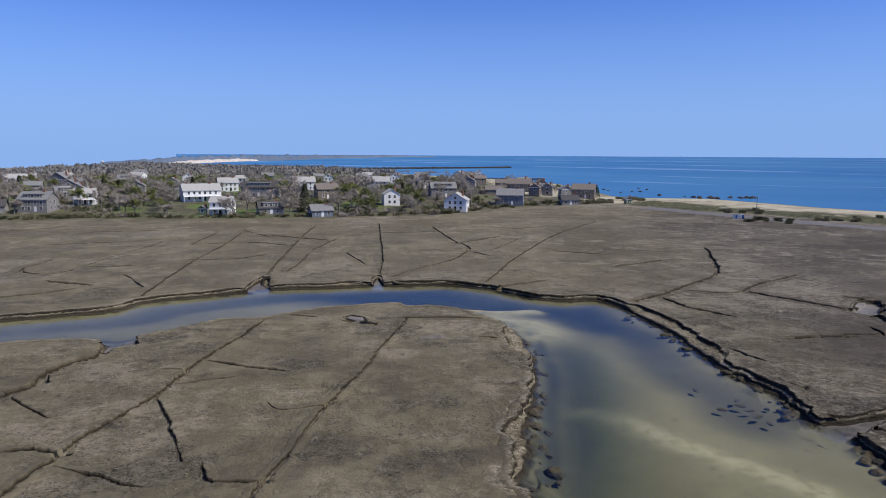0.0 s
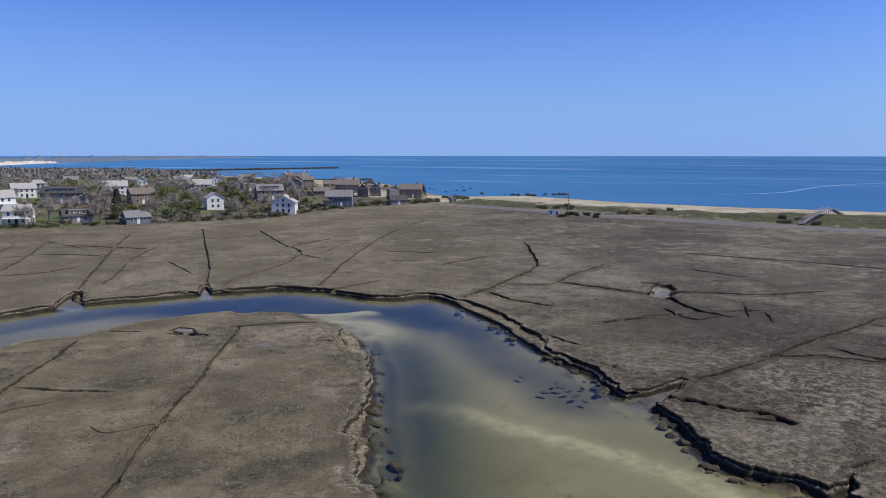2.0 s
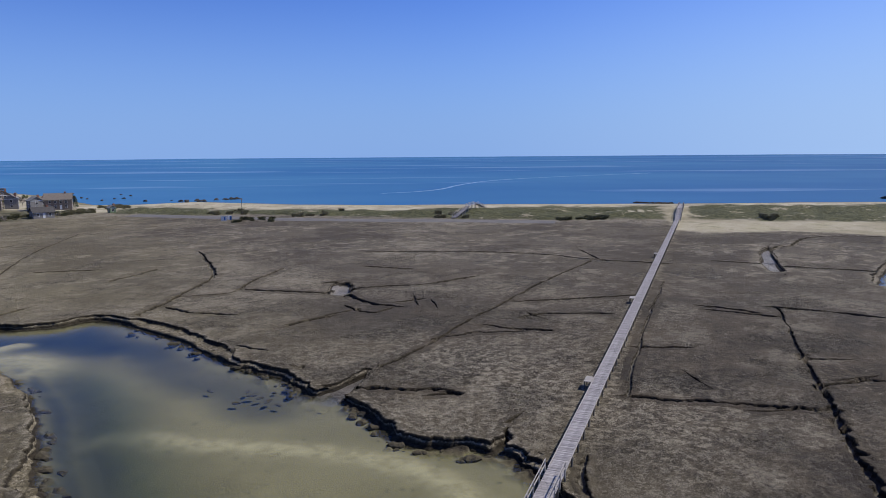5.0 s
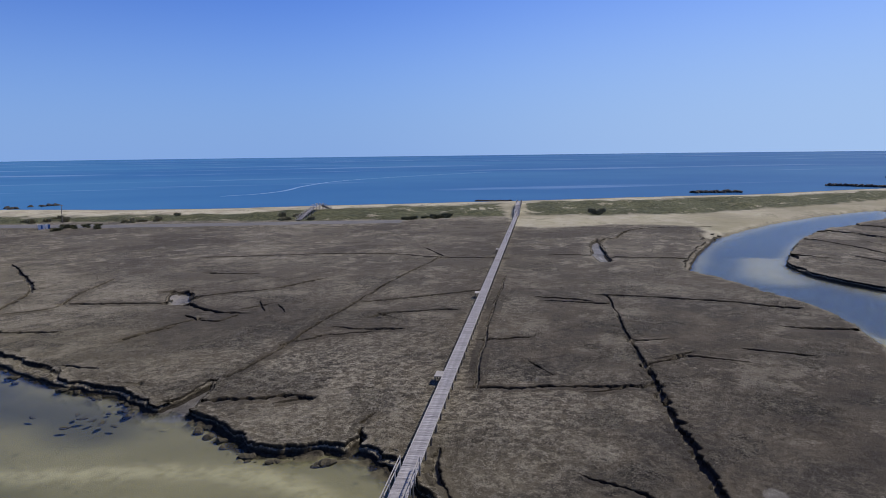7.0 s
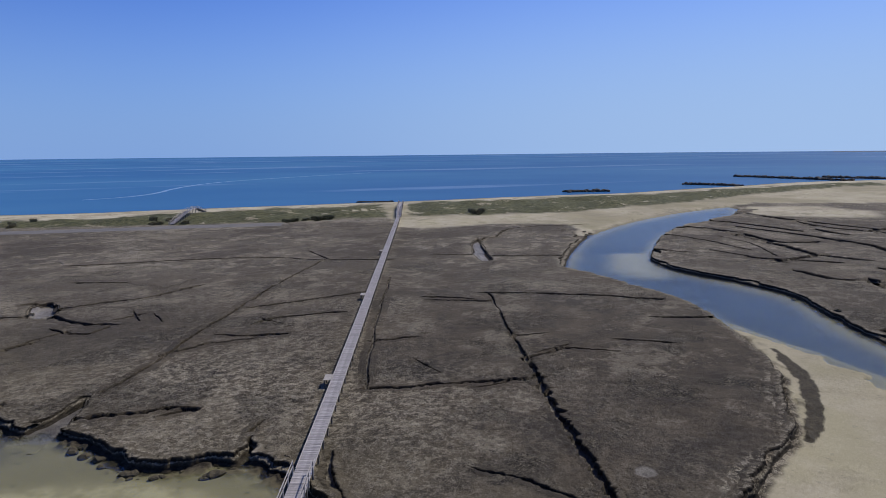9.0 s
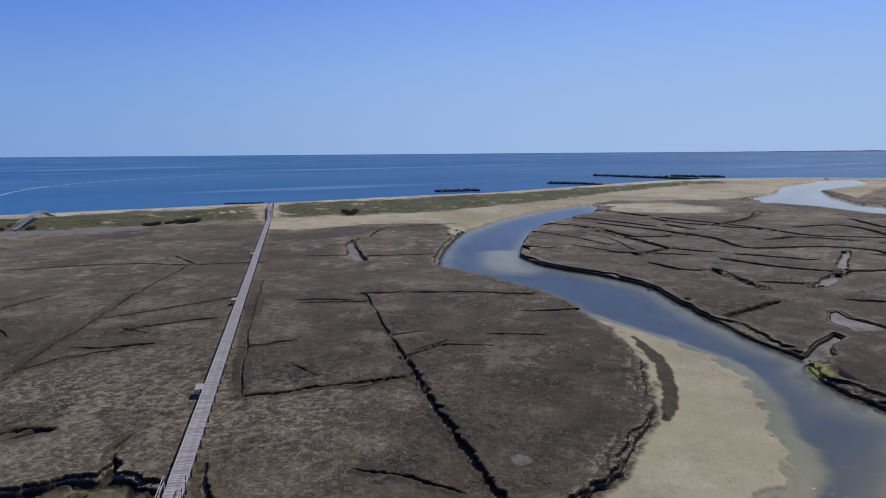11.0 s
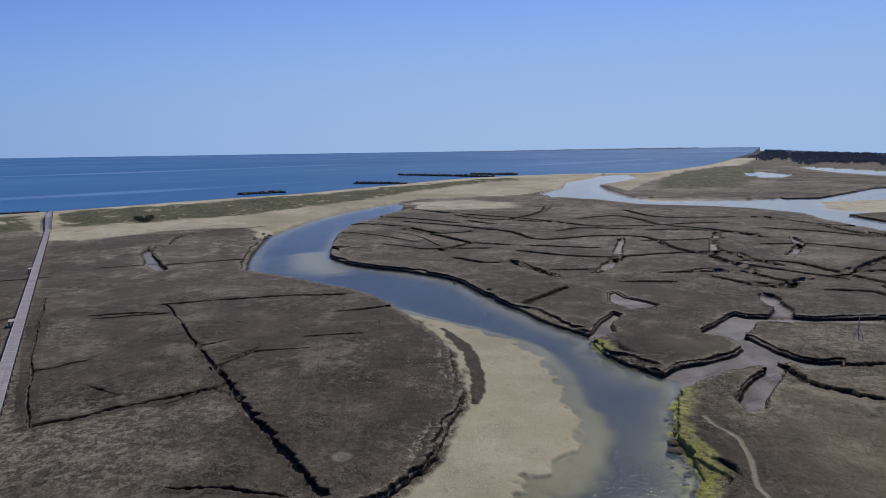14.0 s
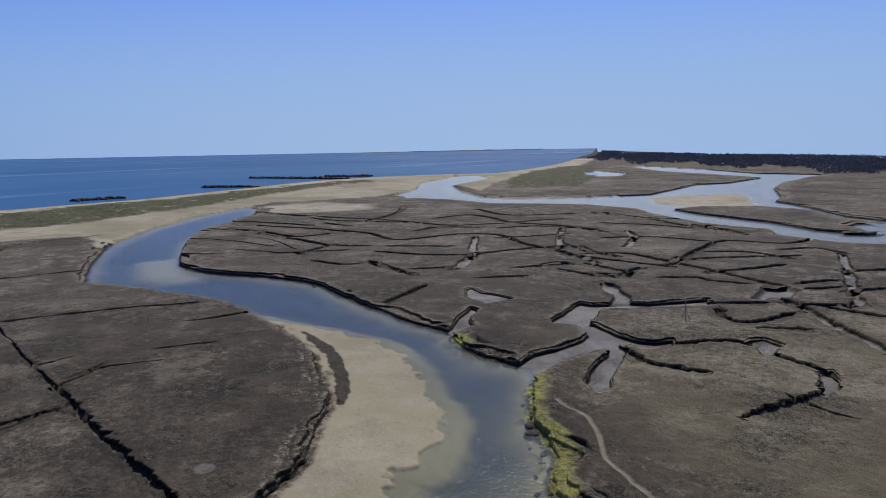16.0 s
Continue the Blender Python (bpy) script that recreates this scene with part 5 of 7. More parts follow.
def rod(a, b, ra, rb, sides=5):
    """A tapered round bar from a to b."""
    a, b = Vector(a), Vector(b)
    q = (b - a).to_track_quat("Z", "Y")
    ring = [Vector((math.cos(t), math.sin(t), 0)) for t in (2 * math.pi * k / sides for k in range(sides))]
    v = [tuple(a + q @ (p * ra)) for p in ring] + [tuple(b + q @ (p * rb)) for p in ring]
    f = [(k, (k + 1) % sides, sides + (k + 1) % sides, sides + k) for k in range(sides)] + [tuple(range(sides))[::-1], tuple(range(sides, 2 * sides))]
    return v, f


def boulder(rng, size, flat=0.7):
    """An uneven rock or clod about size across, resting on z = 0."""
    bm = bmesh.new()
    bmesh.ops.create_icosphere(bm, subdivisions=2, radius=0.5)
    off = Vector((rng.uniform(0, 90), rng.uniform(0, 90), 0))
    for v in bm.verts:
        v.co *= 1 + 0.55 * noise.noise(v.co * 2.1 + off) + 0.18 * noise.noise(v.co * 6 + off)
        v.co = Vector((v.co.x * size * 1.25, v.co.y * size, max(v.co.z * size * flat, -0.22 * size)))
    verts, faces = [tuple(v.co) for v in bm.verts], [tuple(v.index for v in f.verts) for f in bm.faces]
    bm.free()
    return verts, faces


def heights(xs, ys):
    z, _, _ = ground_form(np.array(xs, float), np.array(ys, float), np.full(len(xs), 0.6))
    return z


def place_mesh(piece, x, y, z, turn=0.0, scale=1.0):
    m = Matrix.Translation((x, y, z)) @ Matrix.Rotation(turn, 4, "Z") @ Matrix.Scale(scale, 4)
    return [tuple(m @ Vector(p)) for p in piece[0]], piece[1]


def at(x, y, z=0.0, turn=0.0, scale=1.0):
    return Matrix.Translation((x, y, z)) @ Matrix.Rotation(turn, 4, "Z") @ Matrix.Scale(scale, 4)


DECK = plain_material("weathered_planks", (0.45, 0.42, 0.43), (0.31, 0.29, 0.295), 2.0, 0.75, 0.3, vary=0.62)
DECK_FAR = plain_material("weathered_planks_far", (0.42, 0.39, 0.40), (0.30, 0.28, 0.285), 2.0, 0.75, 0.3, vary=0.55, isl=True)
TIMBER = plain_material("old_timber", (0.17, 0.15, 0.13), (0.10, 0.088, 0.075), 1.5, 0.85, 0.4)
PALE_RAIL = plain_material("grey_rail", (0.40, 0.37, 0.35), (0.28, 0.26, 0.245), 2.0, 0.8, 0.3)
TURF = plain_material("turf_clod", (0.082, 0.068, 0.040), (0.030, 0.025, 0.017), 3.0, 0.95, 0.8)
ROCK = plain_material("dark_rock", (0.070, 0.064, 0.058), (0.030, 0.028, 0.026), 0.8, 0.9, 0.5, vary=0.4, isl=True)
ASPHALT = plain_material("grey_asphalt", (0.115, 0.110, 0.108), (0.165, 0.155, 0.148), 0.15, 0.9, 0.15)
WHITE = plain_material("white_paint", (0.80, 0.80, 0.79), (0.70, 0.70, 0.69), 1.0, 0.6, 0.1)
SHINGLE = plain_material("grey_shingle", (0.27, 0.255, 0.24), (0.20, 0.188, 0.18), 1.2, 0.85, 0.3)
BROWN = plain_material("brown_shingle", (0.235, 0.190, 0.150), (0.17, 0.140, 0.115), 1.2, 0.85, 0.3)
BLUEGREY = plain_material("blue_grey_siding", (0.16, 0.185, 0.225), (0.12, 0.14, 0.175), 1.2, 0.7, 0.2)
ROOF_GREY = plain_material("grey_roofing", (0.235, 0.235, 0.235), (0.17, 0.17, 0.17), 1.5, 0.9, 0.3)
ROOF_PALE = plain_material("pale_roofing", (0.42, 0.41, 0.39), (0.34, 0.33, 0.32), 1.5, 0.9, 0.3)
ROOF_DARK = plain_material("dark_roofing", (0.085, 0.080, 0.080), (0.055, 0.052, 0.052), 1.5, 0.9, 0.3)
ROOF_BROWN = plain_material("brown_roofing", (0.20, 0.172, 0.148), (0.15, 0.128, 0.112), 1.5, 0.9, 0.3)
BRICK = plain_material("chimney_brick", (0.26, 0.13, 0.09), (0.20, 0.10, 0.075), 4.0, 0.9, 0.3)
GLASS = plain_material("window_glass", (0.030, 0.036, 0.045), (0.018, 0.022, 0.028), 1.0, 0.08, 0.0, spec=0.8)
GREEN_PAINT = plain_material("green_paint", (0.16, 0.22, 0.13), (0.12, 0.17, 0.10), 1.0, 0.7, 0.1)
BLUE_PAINT = plain_material("blue_paint", (0.06, 0.17, 0.38), (0.05, 0.13, 0.30), 1.0, 0.6, 0.1)
BARK = plain_material("grey_bark", (0.25, 0.225, 0.205), (0.16, 0.142, 0.128), 3.0, 0.95, 0.5)
TWIG = plain_material("bare_twigs", (0.40, 0.352, 0.305), (0.28, 0.245, 0.21), 0.7, 0.95, 0.0, vary=0.4)
LEAF_SPRING = plain_material("spring_leaves", (0.190, 0.205, 0.050), (0.115, 0.136, 0.038), 0.7, 0.85, 0.0, vary=0.4)
LEAF_DARK = plain_material("evergreen_needles", (0.030, 0.042, 0.018), (0.050, 0.062, 0.026), 0.7, 0.9, 0.0, vary=0.3)
SHRUB = plain_material("scrub_twigs", (0.27, 0.235, 0.15), (0.175, 0.17, 0.085), 0.7, 0.95, 0.0, vary=0.5)
LEAF_SCRUB = plain_material("scrub_leaves", (0.100, 0.108, 0.048), (0.135, 0.122, 0.068), 0.7, 0.95, 0.0, vary=0.3)
WOODS = plain_material("far_woods", (0.30, 0.275, 0.25), (0.20, 0.195, 0.185), 0.02, 0.95, 0.0, vary=0.55, isl=True)
STRAW = plain_material("marsh_straw", (0.120, 0.101, 0.074), (0.064, 0.052, 0.037), 0.3, 0.95, 0.0, vary=0.75, isl=True)
# blue of distant haze is painted into the far shore's base colour
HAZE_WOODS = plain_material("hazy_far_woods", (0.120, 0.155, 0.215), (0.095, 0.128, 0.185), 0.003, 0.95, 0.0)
BLUFF = plain_material("sand_bluff", (0.60, 0.54, 0.48), (0.44, 0.39, 0.34), 0.05, 0.95, 0.0)

# ---- boardwalk over the marsh ----
WALK_DIR = math.atan2(0.4796, 0.8775)
WALK_ZERO = (36.0, 29.6)
DECK_Z, DECK_W = 1.0, 1.5
walk_at = Matrix.Translation((*WALK_ZERO, 0)) @ Matrix.Rotation(WALK_DIR, 4, "Z")


def along_walk(s, off=0.0):
    p = walk_at @ Vector((s, off, 0))
    return p.x, p.y


def boardwalk():
    """Plank deck on timber trestles, with passing bays and a railed bridge at its landward end."""
    walkway = thing("boardwalk", walk_at, "long weathered grey plank boardwalk on timber posts over marsh", "boardwalk")
    first, last = -80.0, 227.0
    for side in (-1, 1):
        part("stringer", *box(first, last, side * 0.58 - 0.06, side * 0.58 + 0.06, DECK_Z - 0.29, DECK_Z - 0.042), TIMBER, walkway)
        part("curb_rail", *box(4.0, last, side * 0.71 - 0.035, side * 0.71 + 0.035, DECK_Z + 0.003, DECK_Z + 0.075), PALE_RAIL, walkway)
    spots = [first + 3.0 * k for k in range(int((last - first) / 3.0))]
    grounds = {}
    for side in (-1, 1):
        xy = [along_walk(q, side * 0.66) for q in spots]
        grounds[side] = heights([p[0] for p in xy], [p[1] for p in xy])
    post_mesh = None
    for k, q in enumerate(spots):
        for side in (-1, 1):
            g = min(float(grounds[side][k]), DECK_Z - 0.4) - 0.15
            m = Matrix.Translation((q, side * 0.66, g)) @ Matrix.Diagonal((1, 1, DECK_Z - 0.05 - g, 1))
            if post_mesh is None:
                post_mesh = part("post", *rod((0, 0, 0), (0, 0, 1), 0.09, 0.085, 8), TIMBER, walkway)
                post_mesh.matrix_basis = m
            else:
                again("post", post_mesh, walkway, m)
        if k == 0:
            beam = part("cross_beam", *box(-0.06, 0.06, -0.78, 0.78, -0.20, 0), TIMBER, walkway)
            beam.matrix_basis = Matrix.Translation((q + 0.16, 0, DECK_Z - 0.292))
        else:
            again("cross_beam", beam, walkway, Matrix.Translation((q + 0.16, 0, DECK_Z - 0.292)))
    for s in (27.6, 75.0, 132.0):  # passing bays on the seaward-left side
        bay = part("passing_bay", *joined([box(s - 1.0 + 0.2 * k + 0.005, s - 0.8 + 0.2 * k - 0.005, 0.76, 1.65, DECK_Z - 0.04, DECK_Z) for k in range(10)]), PALE_RAIL, walkway, "paler plank passing bay")
        part("bay_post", *joined([rod((s + e, 1.55, -0.3), (s + e, 1.55, DECK_Z - 0.05), 0.07, 0.07, 6) for e in (-0.9, 0.9)]), TIMBER, bay)
    for side in (-1, 1):  # rails of the bridge
        for k in range(20):
            q = 3.2 - 2.0 * k
            part("rail_post", *box(q - 0.05, q + 0.05, side * 0.80 - 0.05, side * 0.80 + 0.05, DECK_Z - 0.30, DECK_Z + 1.05), PALE_RAIL, walkway)
        for h in (0.55, 1.0):
            part("handrail", *box(-37.0, 3.3, side * 0.80 - 0.03, side * 0.80 + 0.03, DECK_Z + h, DECK_Z + h + 0.08), PALE_RAIL, walkway)
    return walkway


walkway = boardwalk()

# ---- crossings of the dunes ----


def dune_crossing(x0, y0, x1, y1, width, z0, top, z1, label):
    """A railed plank walk that climbs a dune and goes down to the beach."""
    length = math.hypot(x1 - x0, y1 - y0)
    root = thing("dune_walkover", at(x0, y0, 0, math.atan2(y1 - y0, x1 - x0)), label, "walkway", "walks over the dunes")

    def rise(u):
        return z0 + (top - z0) * min(1, u / 0.45) if u < 0.7 else top + (z1 - top) * (u - 0.7) / 0.3
    count = int(length / 0.3)
    boards = []
    for k in range(count):
        z = rise((k + 0.5) / count)
        boards.append(box(k * 0.3 + 0.01, k * 0.3 + 0.29, -width / 2, width / 2, z - 0.05, z))
    tagged(part("deck_board", *joined(boards), DECK_FAR, root), kind="stuff")
    n = int(length / 2.5)
    for side in (-1, 1):
        for k in range(n + 1):
            u = k / n
            z = rise(u)
            part("post", *box(u * length - 0.06, u * length + 0.06, side * width / 2 - 0.06, side * width / 2 + 0.06, z - 1.8, z + 1.0), PALE_RAIL, root)
        bars = []
        for k in range(n):
            for h in (0.5, 0.95):
                a, b = (k * length / n, side * width / 2, rise(k / n) + h), ((k + 1) * length / n, side * width / 2, rise((k + 1) / n) + h)
                bars.append(rod(a, b, 0.05, 0.05, 4))
        part("handrail", *joined(bars), PALE_RAIL, root)
    return root


dune_crossing(234.5, 138.0, 305, 178, 2.0, 1.0, 2.6, 0.6, "grey railed plank walk from boardwalk across dunes to beach")
dune_crossing(183, 207, 228, 236, 2.0, 0.5, 3.6, 0.6, "pale railed timber stair and walk over the dune")


# ---- road behind the dunes ----
def ribbon(line, half, z):
    """A flat strip along a line."""
    v, f = [], []
    for k, (x, y) in enumerate(line):
        a, b = line[max(k - 1, 0)], line[min(k + 1, len(line) - 1)]
        d = Vector((b[0] - a[0], b[1] - a[1])).normalized()
        v += [(x - d.y * half, y + d.x * half, z), (x + d.y * half, y - d.x * half, z)]
    for k in range(len(line) - 1):
        f.append((2 * k, 2 * k + 1, 2 * k + 3, 2 * k + 2))
    return v, f


tagged(part("road", *ribbon(ROAD, 5.5, 0.30), ASPHALT), "grey asphalt shore road and car park strip", "road", kind="structure")

# ---- rocks, groins and breakwaters ----
rng = random.Random(11)


def rock_line(name, a, b, width, size, rise, label, category, group=""):
    """A heap of boulders along a line."""
    pieces = []
    length = math.hypot(b[0] - a[0], b[1] - a[1])
    count = max(8, int(length / size * 2.4))
    for k in range(count):
        u = (k + rng.random()) / count
        off = rng.gauss(0, width / 3)
        px = a[0] + (b[0] - a[0]) * u + off * (b[1] - a[1]) / length
        py = a[1] + (b[1] - a[1]) * u - off * (b[0] - a[0]) / length
        pieces.append(place_mesh(boulder(rng, size * rng.uniform(0.7, 1.5), 0.9), px, py, WATER + rise * (1 - abs(off) / width) * rng.uniform(0.2, 1.0), rng.uniform(0, 6)))
    if rise > 1.2:  # packed core with a level top
        turn = math.atan2(b[1] - a[1], b[0] - a[0])
        pieces.append(place_mesh(box(0, length, -width * 0.4, width * 0.4, -1.0, rise + 0.6), a[0], a[1], WATER, turn))
    return tagged(part(name, *joined(pieces), ROCK), label, category, group)


rock_line("rock_groin", (441, 134), (457, 108), 4, 2.0, 0.9, "low groin of dark boulders running into the sea", "groin", "groins on the beach")
rock_line("rock_groin", (563, 76), (549, 34), 4, 2.2, 0.9, "low groin of dark boulders running into the sea", "groin", "groins on the beach")
rock_line("rock_groin", (731, 52), (648, -42), 5, 2.6, 1.0, "low groin of dark boulders running into the sea", "groin", "groins on the beach")
rock_line("rock_groin", (722, -22), (697, -67), 5, 2.6, 1.0, "low groin of dark boulders running into the sea", "groin", "groins on the beach")
rock_line("rock_groin", (318, 214), (327, 196), 2, 1.0, 0.35, "low groin of dark boulders running into the sea", "groin", "groins on the beach")
rock_line("breakwater", (-311, 922), (112, 1160), 5, 3.0, 1.5, "long dark stone breakwater with a level top", "breakwater")
rock_line("breakwater", (12, 664), (98, 676), 3, 1.8, 0.4, "low dark stone breakwater near the village shore", "breakwater")


def shore_rocks():
    one = None
    spots = [(168 + 20 * rng.random(), 414 - 8 * rng.random(), rng.uniform(0.9, 1.8)) for _ in range(16)]
    spots += [(rng.uniform(100, 150), rng.uniform(415, 560), rng.uniform(0.7, 1.7)) for _ in range(12)]
    spots += [(rng.uniform(140, 160), rng.uniform(400, 412), rng.uniform(1.0, 2.0)) for _ in range(10)]
    for x, y, size in spots:
        if one is None:
            one = part("shore_rock", *boulder(rng, 1.0, 0.8), ROCK)
            tagged(one, "dark weed-covered boulder at the water's edge", "rock", "rocks along the shore")
            one.matrix_basis = at(x, y, WATER - 0.1, rng.uniform(0, 6), size)
        else:
            copy_thing(one, at(x, y, WATER - 0.1, rng.uniform(0, 6), size / 1.0))


shore_rocks()


# ---- slumped turf below the creek banks ----
def bank_clods():
    kinds = [part("turf_clod", *boulder(rng, 1.0, 0.75), TURF, smooth_shade=False) for _ in range(4)]
    for c in kinds:
        tagged(c, "slumped brown turf clod lying in creek mud below the bank", "turf clod", "turf clods below the banks")
    lines = [(curve([(34.5, 82), (35.6, 76), (35.2, 70), (35.3, 64.6)]), 22), (curve([(36.6, 57), (36, 52), (34.8, 47.5), (36.6, 43.5), (39.3, 39.6)]), 26),
             (curve([(12, 90), (11.6, 80), (10.4, 72), (9.2, 64), (8.6, 56), (7.6, 50)]), 30), (curve([(64, -26.2), (57, -24), (51, -23), (45, -21)]), 18),
             (curve([(30.6, 112), (31.4, 104), (33, 97), (33.2, 88)]), 18), (curve([(139, -4), (124, -10.5), (112, -15), (100, -20.5)]), 20),
             (curve([(224.8, 57.8), (206.1, 55.4), (192.2, 54.5), (177.3, 51.5)]), 24)]
    todo = []
    for line, count in lines:
        for _ in range(count):
            u = rng.uniform(0, len(line) - 1.01)
            a, b = line[int(u)], line[int(u) + 1]
            f = u - int(u)
            todo.append((a[0] + (b[0] - a[0]) * f + rng.gauss(0, 0.6), a[1] + (b[1] - a[1]) * f + rng.gauss(0, 0.5), rng.choice((0.35, 0.5, 0.7, 1.0, 1.25)) * rng.uniform(0.8, 1.2)))
    zs = heights([t[0] for t in todo], [t[1] for t in todo])
    for k, (x, y, size) in enumerate(todo):
        z = max(float(zs[k]), WATER - 0.25) - 0.05
        if k < len(kinds):
            kinds[k].matrix_basis = at(x, y, z, rng.uniform(0, 6), size)
        else:
            source = kinds[k % len(kinds)]
            c = copy_thing(source, Matrix.Identity(4))
            c.matrix_basis = at(x, y, z, rng.uniform(0, 6), size)


bank_clods()


def sunken_slabs():
    """Flat dark slabs of turf lying on the creek bed, just awash."""
    for k, (x, y) in enumerate([(28.7, 68.4), (31.0, 69.5), (31.3, 71.0), (28.1, 74.2), (31.6, 66.5), (31.9, 64.7), (31.4, 68.1)]):
        v, f = boulder(rng, 0.9, 0.25)
        slab = part("turf_slab", [(a * rng.uniform(1.0, 1.15), b * 0.6, c) for a, b, c in v], f, TURF)
        tagged(slab, "flat dark slab of slumped turf awash in the creek", "turf slab", "turf slabs in the creek")
        slab.matrix_basis = at(x, y, WATER - 0.10, rng.uniform(0, 3), rng.uniform(0.6, 1.1))


sunken_slabs()

# ---- village houses ----
WINDOW_PARTS = {}


def house_window(parent, m, w, h):
    """A framed window with its pane, set 2 cm proud of the wall."""
    key = (round(w, 1), round(h, 1))
    if key not in WINDOW_PARTS:
        t = 0.09
        frame_mesh = joined([box(-w / 2, w / 2, -0.05, 0.02, 0, t), box(-w / 2, w / 2, -0.05, 0.02, h - t, h), box(-w / 2, -w / 2 + t, -0.05, 0.02, t, h - t), box(w / 2 - t, w / 2, -0.05, 0.02, t, h - t),
                             box(-w / 2 + t, w / 2 - t, -0.045, 0.0, h / 2 - 0.03, h / 2 + 0.03)])
        a = part("window", *frame_mesh, WHITE, parent)
        b = part("pane", *box(-w / 2 + t, w / 2 - t, -0.02, 0.005, t, h - t), GLASS, a)
        WINDOW_PARTS[key] = (a, b)
        a.matrix_basis = m
    else:
        a0, b0 = WINDOW_PARTS[key]
        a = again("window", a0, parent, m)
        again("pane", b0, a, Matrix.Identity(4))


def house(x, y, z, turn, w, d, floors, style, roof_turned, label, porch=False, dormer=False):
    """A framed house: walls with gables, pitched roof, windows, door and chimney."""
    wall_mat, roof_mat = style
    root = thing("house", at(x, y, z, turn), label, "house", "houses of the village")
    h = 2.3 * floors + 0.2
    pitch = 0.6
    if roof_turned:  # gable towards the front
        r = pitch * w / 2
        prof = [(-w / 2, 0), (w / 2, 0), (w / 2, h), (0, h + r), (-w / 2, h)]
        v = [(px, yy, pz) for yy in (-d / 2, d / 2) for px, pz in prof]
        planes = [[(-w / 2 - 0.4, -d / 2 - 0.4, h - 0.4 * pitch), (-w / 2 - 0.4, d / 2 + 0.4, h - 0.4 * pitch), (0, d / 2 + 0.4, h + r), (0, -d / 2 - 0.4, h + r)],
                  [(w / 2 + 0.4, d / 2 + 0.4, h - 0.4 * pitch), (w / 2 + 0.4, -d / 2 - 0.4, h - 0.4 * pitch), (0, -d / 2 - 0.4, h + r), (0, d / 2 + 0.4, h + r)]]
    else:
        r = pitch * d / 2
        prof = [(-d / 2, 0), (d / 2, 0), (d / 2, h), (0, h + r), (-d / 2, h)]
        v = [(xx, py, pz) for xx in (w / 2, -w / 2) for py, pz in prof]
        planes = [[(-w / 2 - 0.4, -d / 2 - 0.4, h - 0.4 * pitch), (w / 2 + 0.4, -d / 2 - 0.4, h - 0.4 * pitch), (w / 2 + 0.4, 0, h + r), (-w / 2 - 0.4, 0, h + r)][::-1],
                  [(w / 2 + 0.4, d / 2 + 0.4, h - 0.4 * pitch), (-w / 2 - 0.4, d / 2 + 0.4, h - 0.4 * pitch), (-w / 2 - 0.4, 0, h + r), (w / 2 + 0.4, 0, h + r)][::-1]]
    v = [(a, b, c - 1.2 if c == 0 else c) for a, b, c in v]
    part("wall", v, [(0, 1, 2, 3, 4), (9, 8, 7, 6, 5)] + [(k, 5 + k, 5 + (k + 1) % 5, (k + 1) % 5) for k in range(5)], wall_mat, root)
    slabs = []
    for p in planes:
        slabs.append(([(a, b, c + 0.02) for a, b, c in p] + [(a, b, c + 0.22) for a, b, c in p], [(0, 1, 2, 3), (7, 6, 5, 4), (0, 4, 5, 1), (1, 5, 6, 2), (2, 6, 7, 3), (3, 7, 4, 0)]))
    roof = part("roof", *joined(slabs), roof_mat, root)
    part("chimney", *box(w * 0.22, w * 0.22 + 0.8, -0.4, 0.4, h + r * 0.3, h + r + 0.9), BRICK, root)
    part("eaves_trim", *joined([box(-w / 2 - 0.03, w / 2 + 0.03, -d / 2 - 0.06, -d / 2 - 0.004, h - 0.28, h - 0.05)]), WHITE, root)
    step = 2.3
    for fl in range(floors):
        n = max(1, int((w - 1.2) / step))
        for k in range(n):
            cx = (k - (n - 1) / 2) * step
            if fl == 0 and k == n // 2 and n > 2:
                part("door", *box(cx - 0.5, cx + 0.5, -d / 2 - 0.05, -d / 2 - 0.003, 0.1, 2.15), GLASS if wall_mat is WHITE else WHITE, root)
                continue
            house_window(root, Matrix.Translation((cx, -d / 2 - 0.004, 0.75 + 2.3 * fl)), 1.1, 1.4)
        for k in range(max(1, int(d / 3.2))):
            cy = (k - (max(1, int(d / 3.2)) - 1) / 2) * 2.8
            for side in (-1, 1):
                house_window(root, Matrix.Translation((side * (w / 2 + 0.004), cy, 0.75 + 2.3 * fl)) @ Matrix.Rotation(side * math.pi / 2, 4, "Z"), 1.0, 1.3)
    if roof_turned and r > 2.2:
        house_window(root, Matrix.Translation((0, -d / 2 - 0.004, h + 0.35)), 1.0, 1.2)
    if porch:
        deck = part("porch", *box(-w / 2, w / 2, -d / 2 - 2.4, -d / 2 - 0.01, 2.15, 2.35), WHITE, root)
        for k in range(5):
            px = -w / 2 + 0.15 + k * (w - 0.3) / 4
            part("porch_post", *box(px - 0.09, px + 0.09, -d / 2 - 2.35, -d / 2 - 2.17, -1.0, 2.15), WHITE, deck)
        part("porch_rail", *joined([box(-w / 2, w / 2, -d / 2 - 2.36, -d / 2 - 2.28, 2.352 + e, 2.42 + e) for e in (0.35, 0.85)]), WHITE, deck)
    if dormer and not roof_turned:
        dz = h + r * 0.25
        part("dormer", *joined([box(-w * 0.32, w * 0.32, -d * 0.42, -0.3, dz - 0.6, dz + 1.35), box(-w * 0.34, w * 0.34, -d * 0.45, 0.0, dz + 1.352, dz + 1.55)]), wall_mat, root)
